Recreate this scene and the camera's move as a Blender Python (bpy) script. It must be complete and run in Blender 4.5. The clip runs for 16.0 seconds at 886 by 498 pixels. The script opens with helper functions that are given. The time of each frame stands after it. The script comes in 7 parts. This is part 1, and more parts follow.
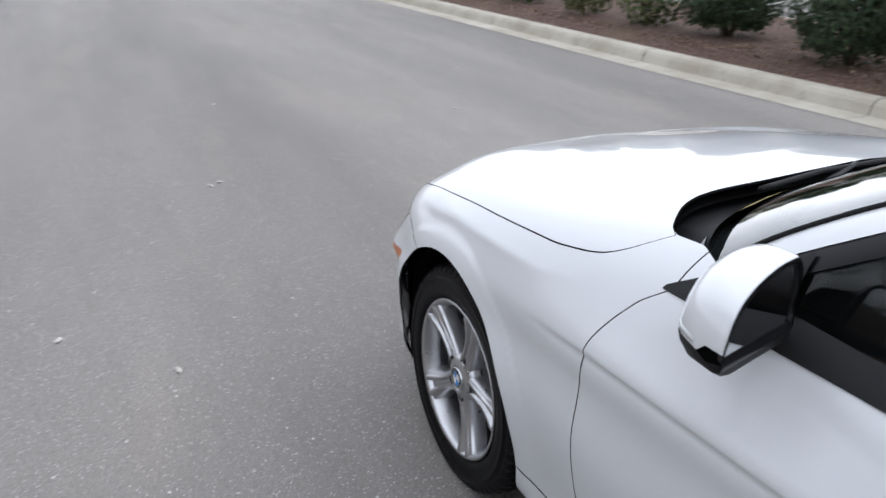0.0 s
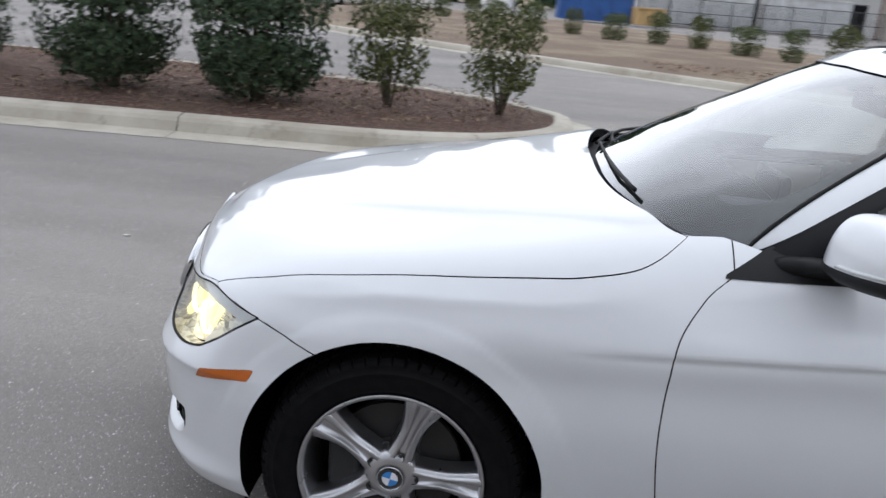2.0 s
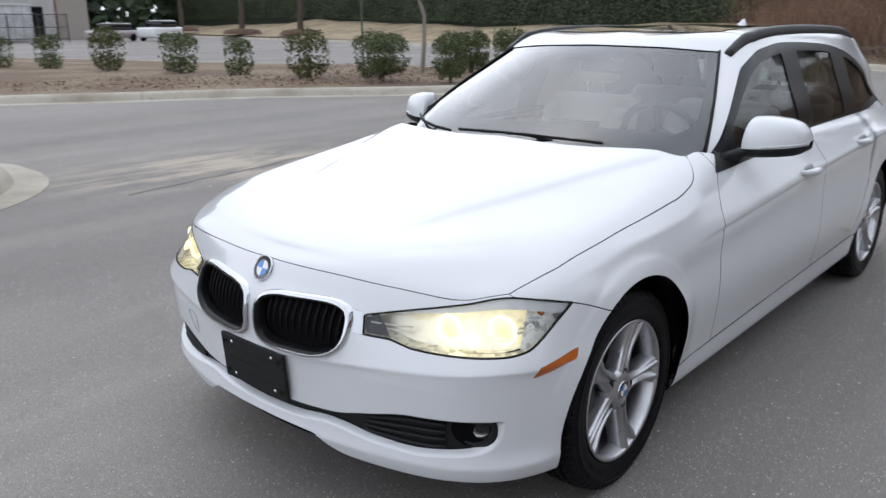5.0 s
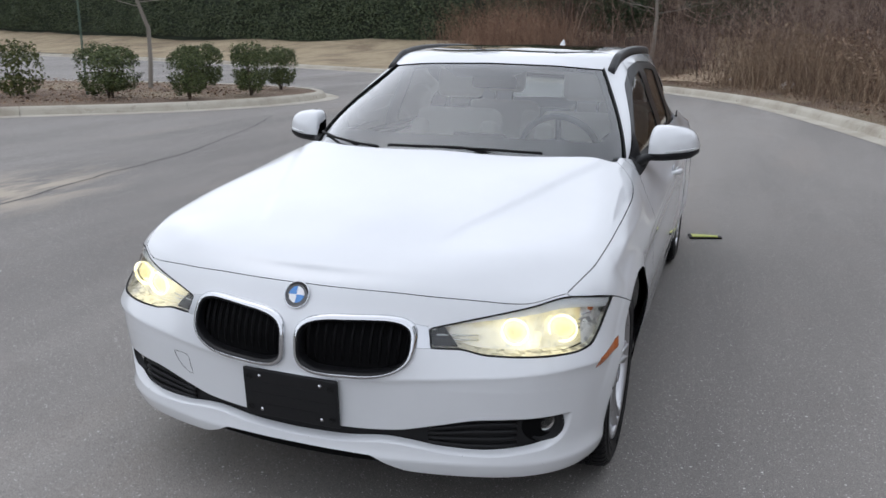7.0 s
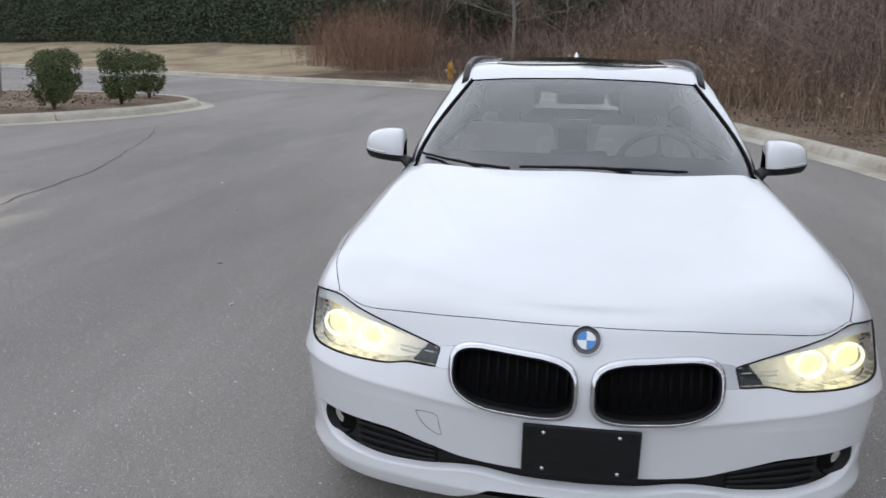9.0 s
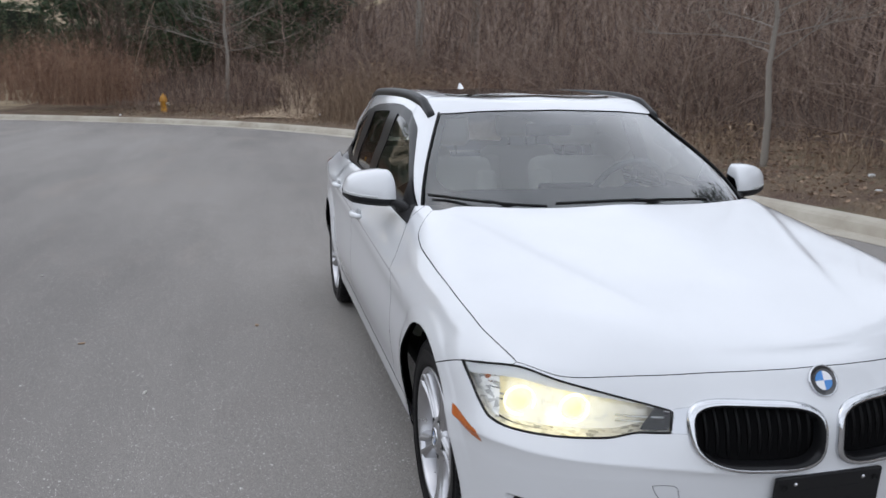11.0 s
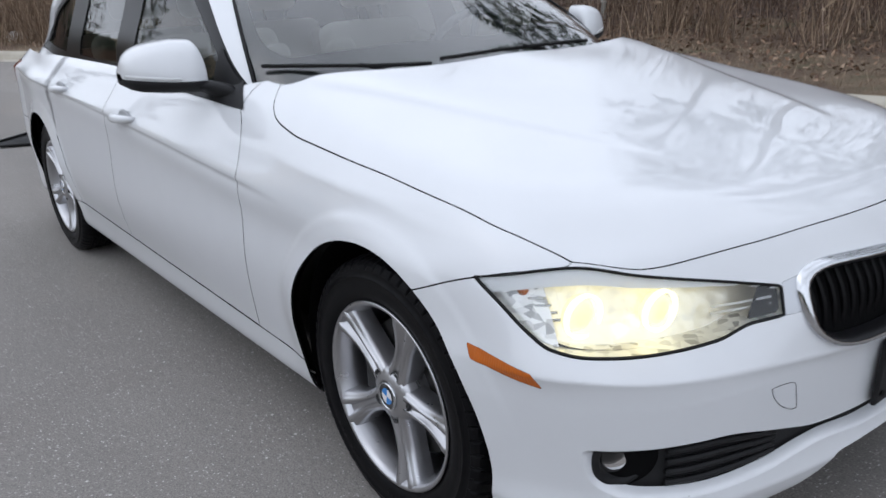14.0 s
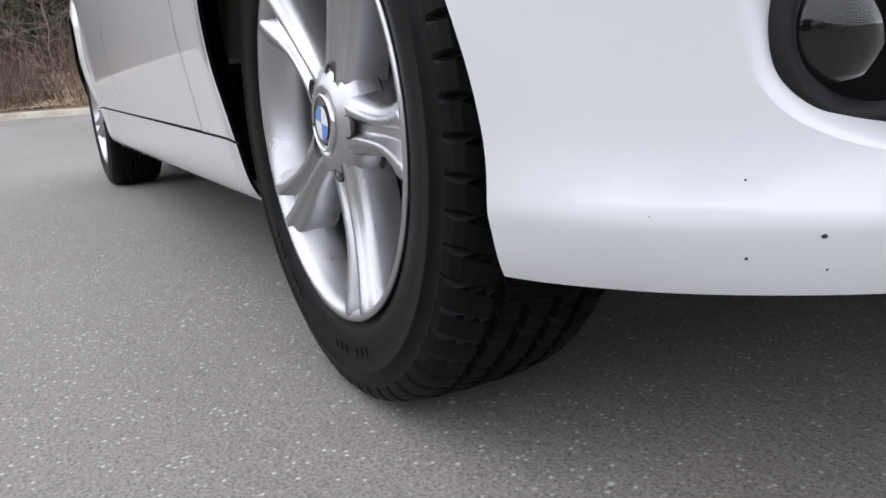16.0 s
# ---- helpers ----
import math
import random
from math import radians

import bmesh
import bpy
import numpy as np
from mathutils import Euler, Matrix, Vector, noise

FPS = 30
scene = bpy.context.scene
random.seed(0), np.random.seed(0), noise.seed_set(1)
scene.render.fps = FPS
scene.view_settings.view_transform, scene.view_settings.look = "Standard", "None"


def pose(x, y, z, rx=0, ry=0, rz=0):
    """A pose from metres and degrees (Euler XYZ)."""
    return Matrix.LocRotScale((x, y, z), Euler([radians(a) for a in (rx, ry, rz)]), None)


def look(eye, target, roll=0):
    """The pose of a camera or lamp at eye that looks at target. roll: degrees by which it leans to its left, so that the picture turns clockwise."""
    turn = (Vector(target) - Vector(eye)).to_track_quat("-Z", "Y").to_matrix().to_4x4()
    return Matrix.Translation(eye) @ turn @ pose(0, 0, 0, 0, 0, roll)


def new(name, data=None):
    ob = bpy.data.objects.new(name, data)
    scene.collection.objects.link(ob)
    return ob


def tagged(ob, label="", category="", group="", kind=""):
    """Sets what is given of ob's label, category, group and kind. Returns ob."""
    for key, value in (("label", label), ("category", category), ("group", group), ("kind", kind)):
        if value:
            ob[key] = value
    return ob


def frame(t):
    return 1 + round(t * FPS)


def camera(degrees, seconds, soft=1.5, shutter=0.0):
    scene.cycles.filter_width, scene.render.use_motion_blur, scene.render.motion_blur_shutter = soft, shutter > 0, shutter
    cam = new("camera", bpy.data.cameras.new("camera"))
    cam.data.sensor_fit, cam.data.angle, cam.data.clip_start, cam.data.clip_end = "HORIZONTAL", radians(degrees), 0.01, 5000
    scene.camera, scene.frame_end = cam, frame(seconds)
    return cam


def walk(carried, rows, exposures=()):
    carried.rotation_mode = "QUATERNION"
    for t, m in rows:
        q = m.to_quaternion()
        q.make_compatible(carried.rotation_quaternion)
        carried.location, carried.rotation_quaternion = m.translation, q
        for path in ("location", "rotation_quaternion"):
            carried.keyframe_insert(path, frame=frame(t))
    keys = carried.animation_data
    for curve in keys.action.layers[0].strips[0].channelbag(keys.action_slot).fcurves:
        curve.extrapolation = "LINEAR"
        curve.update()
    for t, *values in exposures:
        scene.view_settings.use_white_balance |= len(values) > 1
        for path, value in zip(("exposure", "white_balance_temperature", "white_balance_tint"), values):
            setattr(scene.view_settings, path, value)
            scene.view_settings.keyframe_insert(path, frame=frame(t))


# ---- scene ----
cam = camera(58.5, 16.0, soft=1.5, shutter=0.35)
PATH = [
    (0, (-1.692, 1.714, 1.507), (-0.028, 0.913, 0.739), 1.5),
    (0.5, (-1.432, 1.975, 1.452), (0.003, 0.77, 0.755), 4.8),
    (1, (-1.095, 2.178, 1.447), (0.004, 0.646, 0.78), 5.3),
    (1.5, (-0.654, 2.44, 1.455), (-0.066, 0.631, 0.838), 5.4),
    (2, (-0.21, 2.476, 1.456), (-0.063, 0.581, 0.834), 4.6),
    (2.5, (0.248, 2.561, 1.436), (-0.017, 0.665, 0.858), 4.5),
    (3, (0.633, 2.568, 1.414), (0.095, 0.723, 0.86), 3.6),
    (3.5, (1.0, 2.454, 1.431), (0.221, 0.7, 0.868), 2.5),
    (4, (1.408, 2.314, 1.462), (0.364, 0.703, 0.899), 1.7),
    (4.5, (1.745, 2.121, 1.431), (0.508, 0.653, 0.868), 0.3),
    (5, (2.062, 1.913, 1.438), (0.619, 0.644, 0.885), -0.4),
    (5.2, (2.156, 1.836, 1.465), (0.659, 0.634, 0.907), -0.3),
    (7.3, (2.629, 0.972, 1.453), (0.789, 0.378, 0.941), 0.7),
    (7.5, (2.63, 0.847, 1.465), (0.778, 0.289, 0.955), 0.8),
    (8, (2.66, 0.558, 1.476), (0.791, 0.062, 0.966), 0.7),
    (8.5, (2.736, 0.202, 1.497), (0.844, -0.2, 0.989), 0.8),
    (9, (2.711, -0.108, 1.482), (0.794, -0.376, 0.978), 1.0),
    (9.2, (2.684, -0.24, 1.5), (0.759, -0.45, 0.998), 1.0),
    (11.3, (2.27, -1.582, 1.467), (0.399, -1.011, 1.051), 0.5),
    (11.5, (2.238, -1.689, 1.472), (0.385, -1.062, 1.056), 0.3),
    (12, (2.077, -1.886, 1.448), (0.296, -1.085, 1.017), -0.5),
    (12.5, (1.846, -1.962, 1.411), (0.149, -1.007, 0.954), -1.3),
    (13, (1.624, -2.01, 1.369), (0.022, -0.924, 0.862), -1.9),
    (13.5, (1.49, -1.927, 1.311), (-0.042, -0.773, 0.742), -2.5),
    (14, (1.355, -1.717, 1.23), (-0.139, -0.558, 0.577), -2.6),
    (14.5, (1.077, -1.492, 1.041), (-0.441, -0.425, 0.293), -2.9),
    (15, (0.927, -1.282, 0.733), (-0.701, -0.359, 0.03), -3.9),
    (15.5, (0.868, -1.18, 0.445), (-0.847, -0.307, -0.1), -4.7),
    (16, (0.862, -1.147, 0.375), (-0.876, -0.262, -0.069), -4.7),
]
walk(cam, [(t, look(eye, target, roll)) for t, eye, target, roll in PATH], exposures=[(0, 0.62, 6120, 12), (2, 0.42, 6120, 12), (4.5, 0.36, 6120, 12), (8, 0.15, 6120, 12), (11.5, 0.16, 6110, 12), (13, 0.27, 6080, 12), (14.5, 0.12, 6000, 12), (15.5, 0.40, 6250, 14), (16, 0.82, 6300, 14)])

# ---------------------------------------------------------------- light
SUN_EL, SUN_AZ = 58.0, 200.0      # degrees; the sun hangs behind thin cloud
world = bpy.data.worlds.new("overcast_sky")
scene.world = world
world.use_nodes = True
wn, wl = world.node_tree.nodes, world.node_tree.links
wn.clear()
sky = wn.new("ShaderNodeTexSky")
sky.sky_type, sky.sun_disc = "NISHITA", False
sky.sun_elevation, sky.sun_rotation = radians(SUN_EL), radians(SUN_AZ)
sky.air_density, sky.dust_density, sky.ozone_density = 1.6, 2.5, 1.0
pale = wn.new("ShaderNodeHueSaturation")
pale.inputs["Saturation"].default_value = 0.5
cover = wn.new("ShaderNodeTexNoise")
cover.inputs["Scale"].default_value, cover.inputs["Detail"].default_value = 2.2, 5.0
bands = wn.new("ShaderNodeMapRange")
bands.inputs["From Min"].default_value, bands.inputs["From Max"].default_value = 0.35, 0.7
bands.inputs["To Min"].default_value, bands.inputs["To Max"].default_value = 0.72, 1.25
cloud = wn.new("ShaderNodeMix")
cloud.data_type = "RGBA"
cloud.inputs[0].default_value = 0.82
cloud.inputs[7].default_value = (7.2, 7.45, 7.8, 1)
mul = wn.new("ShaderNodeVectorMath")
mul.operation = "SCALE"
glow = wn.new("ShaderNodeBackground")
glow.inputs["Strength"].default_value = 0.15
wout = wn.new("ShaderNodeOutputWorld")
coord = wn.new("ShaderNodeTexCoord")
wl.new(coord.outputs["Generated"], cover.inputs["Vector"])
wl.new(cover.outputs["Fac"], bands.inputs["Value"])
wl.new(sky.outputs["Color"], pale.inputs["Color"])
wl.new(pale.outputs["Color"], cloud.inputs[6])
wl.new(cloud.outputs[2], mul.inputs[0])
wl.new(bands.outputs["Result"], mul.inputs["Scale"])
wl.new(mul.outputs["Vector"], glow.inputs["Color"])
wl.new(glow.outputs["Background"], wout.inputs["Surface"])

sun = new("sun", bpy.data.lights.new("sun", "SUN"))
sun.data.energy, sun.data.angle, sun.data.color = 0.30, radians(150), (1.0, 0.97, 0.93)
az, el = radians(SUN_AZ), radians(SUN_EL)
sun.matrix_world = look((0, 0, 0), (-math.sin(az) * math.cos(el), -math.cos(az) * math.cos(el), -math.sin(el)))

# ---------------------------------------------------------------- materials
class Mat:
    """A small builder of node materials; every pattern is in metres of object space."""

    def __init__(self, name, colour=(0.5, 0.5, 0.5), rough=0.5, metal=0.0, **more):
        self.m = bpy.data.materials.new(name)
        self.m.use_nodes = True
        self.n, self.l = self.m.node_tree.nodes, self.m.node_tree.links
        self.b = self.n["Principled BSDF"]
        self.b.inputs["Base Color"].default_value = (*colour, 1)
        self.b.inputs["Roughness"].default_value = rough
        self.b.inputs["Metallic"].default_value = metal
        for key, value in more.items():
            self.b.inputs[key.replace("_", " ")].default_value = value
        self.co = None

    def coord(self):
        if self.co is None:
            self.co = self.n.new("ShaderNodeTexCoord").outputs["Object"]
        return self.co

    def stretched(self, scale):
        mp = self.n.new("ShaderNodeMapping")
        mp.inputs["Scale"].default_value = scale
        self.l.new(self.coord(), mp.inputs["Vector"])
        return mp.outputs["Vector"]

    def noise(self, scale, detail=3.0, rough=0.55, vector=None):
        t = self.n.new("ShaderNodeTexNoise")
        t.inputs["Scale"].default_value, t.inputs["Detail"].default_value = scale, detail
        t.inputs["Roughness"].default_value = rough
        self.l.new(vector or self.coord(), t.inputs["Vector"])
        return t.outputs["Fac"]

    def cells(self, scale, vector=None, feature="F1", out="Distance"):
        t = self.n.new("ShaderNodeTexVoronoi")
        t.feature = feature
        t.inputs["Scale"].default_value = scale
        self.l.new(vector or self.coord(), t.inputs["Vector"])
        return t.outputs[out]

    def ramp(self, fac, *stops):
        r = self.n.new("ShaderNodeValToRGB")
        e = r.color_ramp.elements
        while len(e) < len(stops):
            e.new(0.5)
        for s, (p, c) in zip(e, stops):
            s.position = p
            s.color = (*c, 1) if len(c) == 3 else c
        self.l.new(fac, r.inputs["Fac"])
        return r.outputs["Color"]

    def span(self, fac, a, b, lo, hi):
        r = self.n.new("ShaderNodeMapRange")
        for k, v in (("From Min", a), ("From Max", b), ("To Min", lo), ("To Max", hi)):
            r.inputs[k].default_value = v
        self.l.new(fac, r.inputs["Value"])
        return r.outputs["Result"]

    def mix(self, a, b, fac, how="MIX"):
        x = self.n.new("ShaderNodeMix")
        x.data_type, x.blend_type = "RGBA", how
        for sock, v in ((x.inputs[0], fac), (x.inputs[6], a), (x.inputs[7], b)):
            if isinstance(v, (int, float)):
                sock.default_value = v
            elif isinstance(v, tuple):
                sock.default_value = (*v, 1)
            else:
                self.l.new(v, sock)
        return x.outputs[2]

    def island(self):
        return self.n.new("ShaderNodeNewGeometry").outputs["Random Per Island"]

    def each(self):
        return self.n.new("ShaderNodeObjectInfo").outputs["Random"]

    def axis(self, name):
        s = self.n.new("ShaderNodeSeparateXYZ")
        self.l.new(self.coord(), s.inputs[0])
        return s.outputs[name]

    def set(self, key, value):
        self.l.new(value, self.b.inputs[key])
        return self

    def bump(self, height, strength=0.3, distance=0.01):
        p = self.n.new("ShaderNodeBump")
        p.inputs["Strength"].default_value, p.inputs["Distance"].default_value = strength, distance
        self.l.new(height, p.inputs["Height"])
        self.l.new(p.outputs["Normal"], self.b.inputs["Normal"])
        return self


paint = Mat("white_paint", (0.80, 0.81, 0.82), 0.32, 0.0, Coat_Weight=1.0, Coat_Roughness=0.03, Coat_IOR=1.5)
_d = paint.noise(5.0, 4.0)
paint.set("Base Color", paint.ramp(_d, (0.3, (0.650, 0.662, 0.680)), (0.7, (0.672, 0.684, 0.702))))
paint = paint.m
black_trim = Mat("gloss_black_trim", (0.009, 0.009, 0.010), 0.28, Specular_IOR_Level=0.22).m
rubber_seal = Mat("rubber_seal", (0.009, 0.009, 0.009), 0.6, Specular_IOR_Level=0.2).m
_p = Mat("textured_black_plastic", (0.011, 0.011, 0.012), 0.55, Specular_IOR_Level=0.25)
_p.bump(_p.noise(900, 2), 0.25, 0.001)
black_plastic = _p.m
# near-black: painted shade for gaps and hollows, also the colour of black liners
gap_shade_black = Mat("gap_shade_black", (0.0025, 0.0025, 0.0028), 0.9, Specular_IOR_Level=0.1).m
chrome = Mat("chrome", (0.62, 0.63, 0.65), 0.12, 1.0).m
satin_chrome = Mat("satin_chrome", (0.55, 0.56, 0.58), 0.28, 1.0).m


# ---------------------------------------------------------------- mesh tools
def curve1(*pts):
    """A smooth curve through (x, value) pairs that does not overshoot."""
    p = np.array(sorted(pts), float)
    x, y = p[:, 0], p[:, 1]
    h, d = np.diff(x), np.diff(y) / np.diff(x)
    m = np.zeros(len(x))
    m[0], m[-1] = d[0], d[-1]
    for i in range(1, len(x) - 1):
        if d[i - 1] * d[i] > 0:
            w1, w2 = 2 * h[i] + h[i - 1], h[i] + 2 * h[i - 1]
            m[i] = (w1 + w2) / (w1 / d[i - 1] + w2 / d[i])

    def f(q):
        q = np.clip(np.asarray(q, float), x[0], x[-1])
        i = np.clip(np.searchsorted(x, q) - 1, 0, len(h) - 1)
        t = (q - x[i]) / h[i]
        return ((1 + 2 * t) * (1 - t) ** 2 * y[i] + t * (1 - t) ** 2 * h[i] * m[i]
                + t * t * (3 - 2 * t) * y[i + 1] + t * t * (t - 1) * h[i] * m[i + 1])
    return f


def natural(levels, n):
    """Smooth surface rows through control rows: levels (K, U, 3) to (n, U, 3), by chord length."""
    c = np.asarray(levels, float)
    k = len(c)
    chord = np.linalg.norm(np.diff(c, axis=0), axis=2).mean(1) + 1e-6
    s = np.r_[0, np.cumsum(chord)]
    s /= s[-1]
    h = np.diff(s)
    a = np.zeros((k, k))
    a[0, 0] = a[-1, -1] = 1
    rhs = np.zeros_like(c)
    for i in range(1, k - 1):
        a[i, i - 1:i + 2] = h[i - 1], 2 * (h[i - 1] + h[i]), h[i]
        rhs[i] = 6 * ((c[i + 1] - c[i]) / h[i] - (c[i] - c[i - 1]) / h[i - 1])
    m = np.tensordot(np.linalg.inv(a), rhs, 1)
    q = np.linspace(0, 1, n)
    i = np.clip(np.searchsorted(s, q) - 1, 0, k - 2)
    hh = h[i][:, None, None]
    t = (q - s[i])[:, None, None]
    b = (s[i + 1] - q)[:, None, None]
    return (m[i] * b ** 3 + m[i + 1] * t ** 3) / (6 * hh) + (c[i] / hh - m[i] * hh / 6) * b + (c[i + 1] / hh - m[i + 1] * hh / 6) * t


def grid_faces(rows, cols):
    i, j = np.meshgrid(np.arange(rows - 1), np.arange(cols - 1), indexing="ij")
    a = (i * cols + j).ravel()
    return [tuple(q) for q in np.stack([a, a + 1, a + cols + 1, a + cols], 1).tolist()]


def clip(vf, field):
    """Keeps the part of a surface where field(V) > 0, cut sharply along the line where it is 0."""
    v, faces = vf
    if not len(v):
        return vf
    g = field(v[:, :3])
    inside = (g > 0).tolist()
    pts, out, cut, seen = [], [], {}, {}
    gl = g.tolist()

    def keep(i):
        if i not in seen:
            seen[i] = len(pts)
            pts.append(v[i])
        return seen[i]

    def cross(i, j):
        key = (i, j) if i < j else (j, i)
        if key not in cut:
            a, b = key
            t = gl[a] / (gl[a] - gl[b])
            cut[key] = len(pts)
            pts.append(v[a] + t * (v[b] - v[a]))
        return cut[key]

    for f in faces:
        marks = [inside[i] for i in f]
        if all(marks):
            out.append(tuple(keep(i) for i in f))
        elif any(marks):
            poly = []
            for n, i in enumerate(f):
                j = f[n - 1]
                if inside[i] != inside[j]:
                    poly.append(cross(i, j))
                if inside[i]:
                    poly.append(keep(i))
            if len(poly) > 2:
                out.append(tuple(poly))
    return np.array(pts).reshape(-1, v.shape[1]), out


def mirrored(vf):
    v, f = vf
    w = v * np.array([1, -1, 1] * (v.shape[1] // 3))
    return w, [tuple(reversed(p)) for p in f]


def both(vf):
    v, f = vf
    w, g = mirrored(vf)
    n = len(v)
    return np.r_[v, w], list(f) + [tuple(i + n for i in p) for p in g]


def mesh_of(name, vf, material, smooth=True, weld=0.0):
    """A mesh of points (x, y, z) and faces; points of six numbers bring their surface normals with them."""
    v, f = vf
    v = np.asarray(v)
    me = bpy.data.meshes.new(name)
    me.from_pydata([tuple(p) for p in v[:, :3].tolist()], [], f)
    if weld and v.shape[1] == 3:
        bm = bmesh.new()
        bm.from_mesh(me)
        bmesh.ops.remove_doubles(bm, verts=bm.verts, dist=weld)
        bm.to_mesh(me)
        bm.free()
    me.materials.append(material)
    if smooth:
        me.polygons.foreach_set("use_smooth", [True] * len(me.polygons))
    me.update()
    if v.shape[1] == 6:
        me.normals_split_custom_set_from_vertices([tuple(n) for n in v[:, 3:].tolist()])
    return me


def rim_of(vf):
    """Edges of a surface that belong to one face only."""
    count = {}
    for f in vf[1]:
        for i, a in enumerate(f):
            b = f[(i + 1) % len(f)]
            key = (min(a, b), max(a, b))
            count[key] = None if key in count else (a, b)
    return [e for e in count.values() if e]


def edged(vf, thick):
    """Turns the rim of a surface inward by a thickness, for a real edge."""
    v, f = vf
    edge = [(a, b) for a, b in rim_of(vf) if max(abs(v[a, 1]), abs(v[b, 1])) > 1e-5]
    n = v[:, 3:] / (np.linalg.norm(v[:, 3:], axis=1, keepdims=True) + 1e-9)
    used = sorted({i for e in edge for i in e})
    at = {i: k for k, i in enumerate(used)}
    front = np.c_[v[used, :3], 0 * v[used, 3:]]
    back = np.c_[v[used, :3] - n[used] * thick, 0 * v[used, 3:]]
    m, k = len(v), len(used)
    return np.r_[v, front, back], list(f) + [(m + at[b], m + at[a], m + k + at[a], m + k + at[b]) for a, b in edge]


def piece(name, vf, material, parent, label="", smooth=True, weld=0.0, thick=0.0):
    """A mesh object of a surface, under its thing. thick: turned in by that much, for a real edge."""
    count = len(vf[1])
    if thick and vf[0].shape[1] == 6:
        vf, thick = edged(vf, thick), 0.0
    ob = new(name, mesh_of(name, vf, material, smooth, weld))
    if len(vf[1]) > count:
        # turned-in edges are coloured near-black to stand for the shade in the gaps
        ob.data.materials.append(gap_shade_black)
        ob.data.polygons.foreach_set("material_index", [0] * count + [1] * (len(vf[1]) - count))
    ob.parent = parent
    if thick:
        mod = ob.modifiers.new("sheet", "SOLIDIFY")
        mod.thickness, mod.offset, mod.use_even_offset = thick, -1.0, False
    return tagged(ob, label) if label else ob


def part(name, bm, material, parent, label="", smooth=False):
    me = bpy.data.meshes.new(name)
    bm.to_mesh(me)
    bm.free()
    for mat in material if isinstance(material, (list, tuple)) else [material]:
        me.materials.append(mat)
    if smooth:
        me.polygons.foreach_set("use_smooth", [True] * len(me.polygons))
    ob = new(name, me)
    ob.parent = parent
    return tagged(ob, label) if label else ob


def thing(name, m=None, **tags):
    ob = new(name)
    ob.empty_display_size = 0.1
    if m is not None:
        ob.matrix_world = m
    return tagged(ob, **tags)


def box(bm, lo, hi, bevel=0.0, m=None, seg=2):
    lo, hi = Vector(lo), Vector(hi)
    r = bmesh.ops.create_cube(bm, size=1.0, matrix=Matrix.LocRotScale((lo + hi) / 2, None, hi - lo))
    vs = r["verts"]
    if bevel:
        es = list({e for v in vs for e in v.link_edges})
        r = bmesh.ops.bevel(bm, geom=es, offset=bevel, segments=seg, affect="EDGES", profile=0.5)
        vs = list({v for f in r["faces"] for v in f.verts} | {v for v in vs if v.is_valid})
    if m is not None:
        bmesh.ops.transform(bm, matrix=m, verts=vs)
    return vs


def tube(bm, pts, radius, sides=8, caps=True):
    """A round bar along points; radius: a number or one for each point."""
    pts = [Vector(p) for p in pts]
    rad = radius if isinstance(radius, (list, tuple)) else [radius] * len(pts)
    rings, up = [], Vector((0.13, 0.31, 0.94))
    for i, p in enumerate(pts):
        d = (pts[min(i + 1, len(pts) - 1)] - pts[max(i - 1, 0)]).normalized()
        a = d.cross(up)
        a = a.normalized() if a.length > 1e-4 else d.orthogonal().normalized()
        b = d.cross(a)
        rings.append([bm.verts.new(p + rad[i] * (math.cos(t) * a + math.sin(t) * b))
                      for t in (2 * math.pi * k / sides for k in range(sides))])
    for r, s in zip(rings, rings[1:]):
        for k in range(sides):
            bm.faces.new((r[k], r[(k + 1) % sides], s[(k + 1) % sides], s[k]))
    if caps:
        bm.faces.new(list(reversed(rings[0])))
        bm.faces.new(rings[-1])


def lathe(bm, profile, n=64, axis="y", start=0.0, sweep=2 * math.pi):
    """Turns (radius, along) pairs round an axis through the origin."""
    closed = abs(sweep - 2 * math.pi) < 1e-6
    cols = n if closed else n + 1
    rings = []
    for k in range(cols):
        t = start + sweep * k / n
        c, s = math.cos(t), math.sin(t)
        rings.append([bm.verts.new((r * c, a, r * s) if axis == "y" else (r * c, r * s, a)) for r, a in profile])
    for k in range(n):
        a, b = rings[k], rings[(k + 1) % cols]
        for i in range(len(profile) - 1):
            bm.faces.new((a[i], a[i + 1], b[i + 1], b[i]))

# ---------------------------------------------------------------- ground, road and beds (car axes: x ahead, y to its left)
_m = Mat("asphalt", (0.15, 0.15, 0.15), 0.88)
_wide = _m.noise(0.35, 5, 0.6, _m.stretched((0.22, 1.3, 1)))
_mid = _m.noise(2.2, 6, 0.65)
_grit = _m.noise(230, 3, 0.7)
_stone = _m.cells(120)
_pick = _m.cells(120, None, "F1", "Color")
_base = _m.mix((0.160, 0.148, 0.136), (0.302, 0.280, 0.257), _m.span(_wide, 0.32, 0.68, 0, 1))
_base = _m.mix(_base, (0.205, 0.180, 0.163), _m.span(_mid, 0.52, 0.80, 0, 0.55))
_base = _m.mix(_base, (0.32, 0.275, 0.235), _m.span(_m.noise(0.55, 6, 0.62, _m.stretched((0.5, 1.6, 1))), 0.54, 0.74, 0, 0.55))
_base = _m.mix(_base, (0.085, 0.082, 0.080), _m.span(_grit, 0.47, 0.66, 0, 0.85))
_base = _m.mix(_base, (0.42, 0.40, 0.375), _m.span(_m.noise(170, 2, 0.5), 0.60, 0.70, 0, 0.75))
_sep = _m.n.new("ShaderNodeSeparateColor")
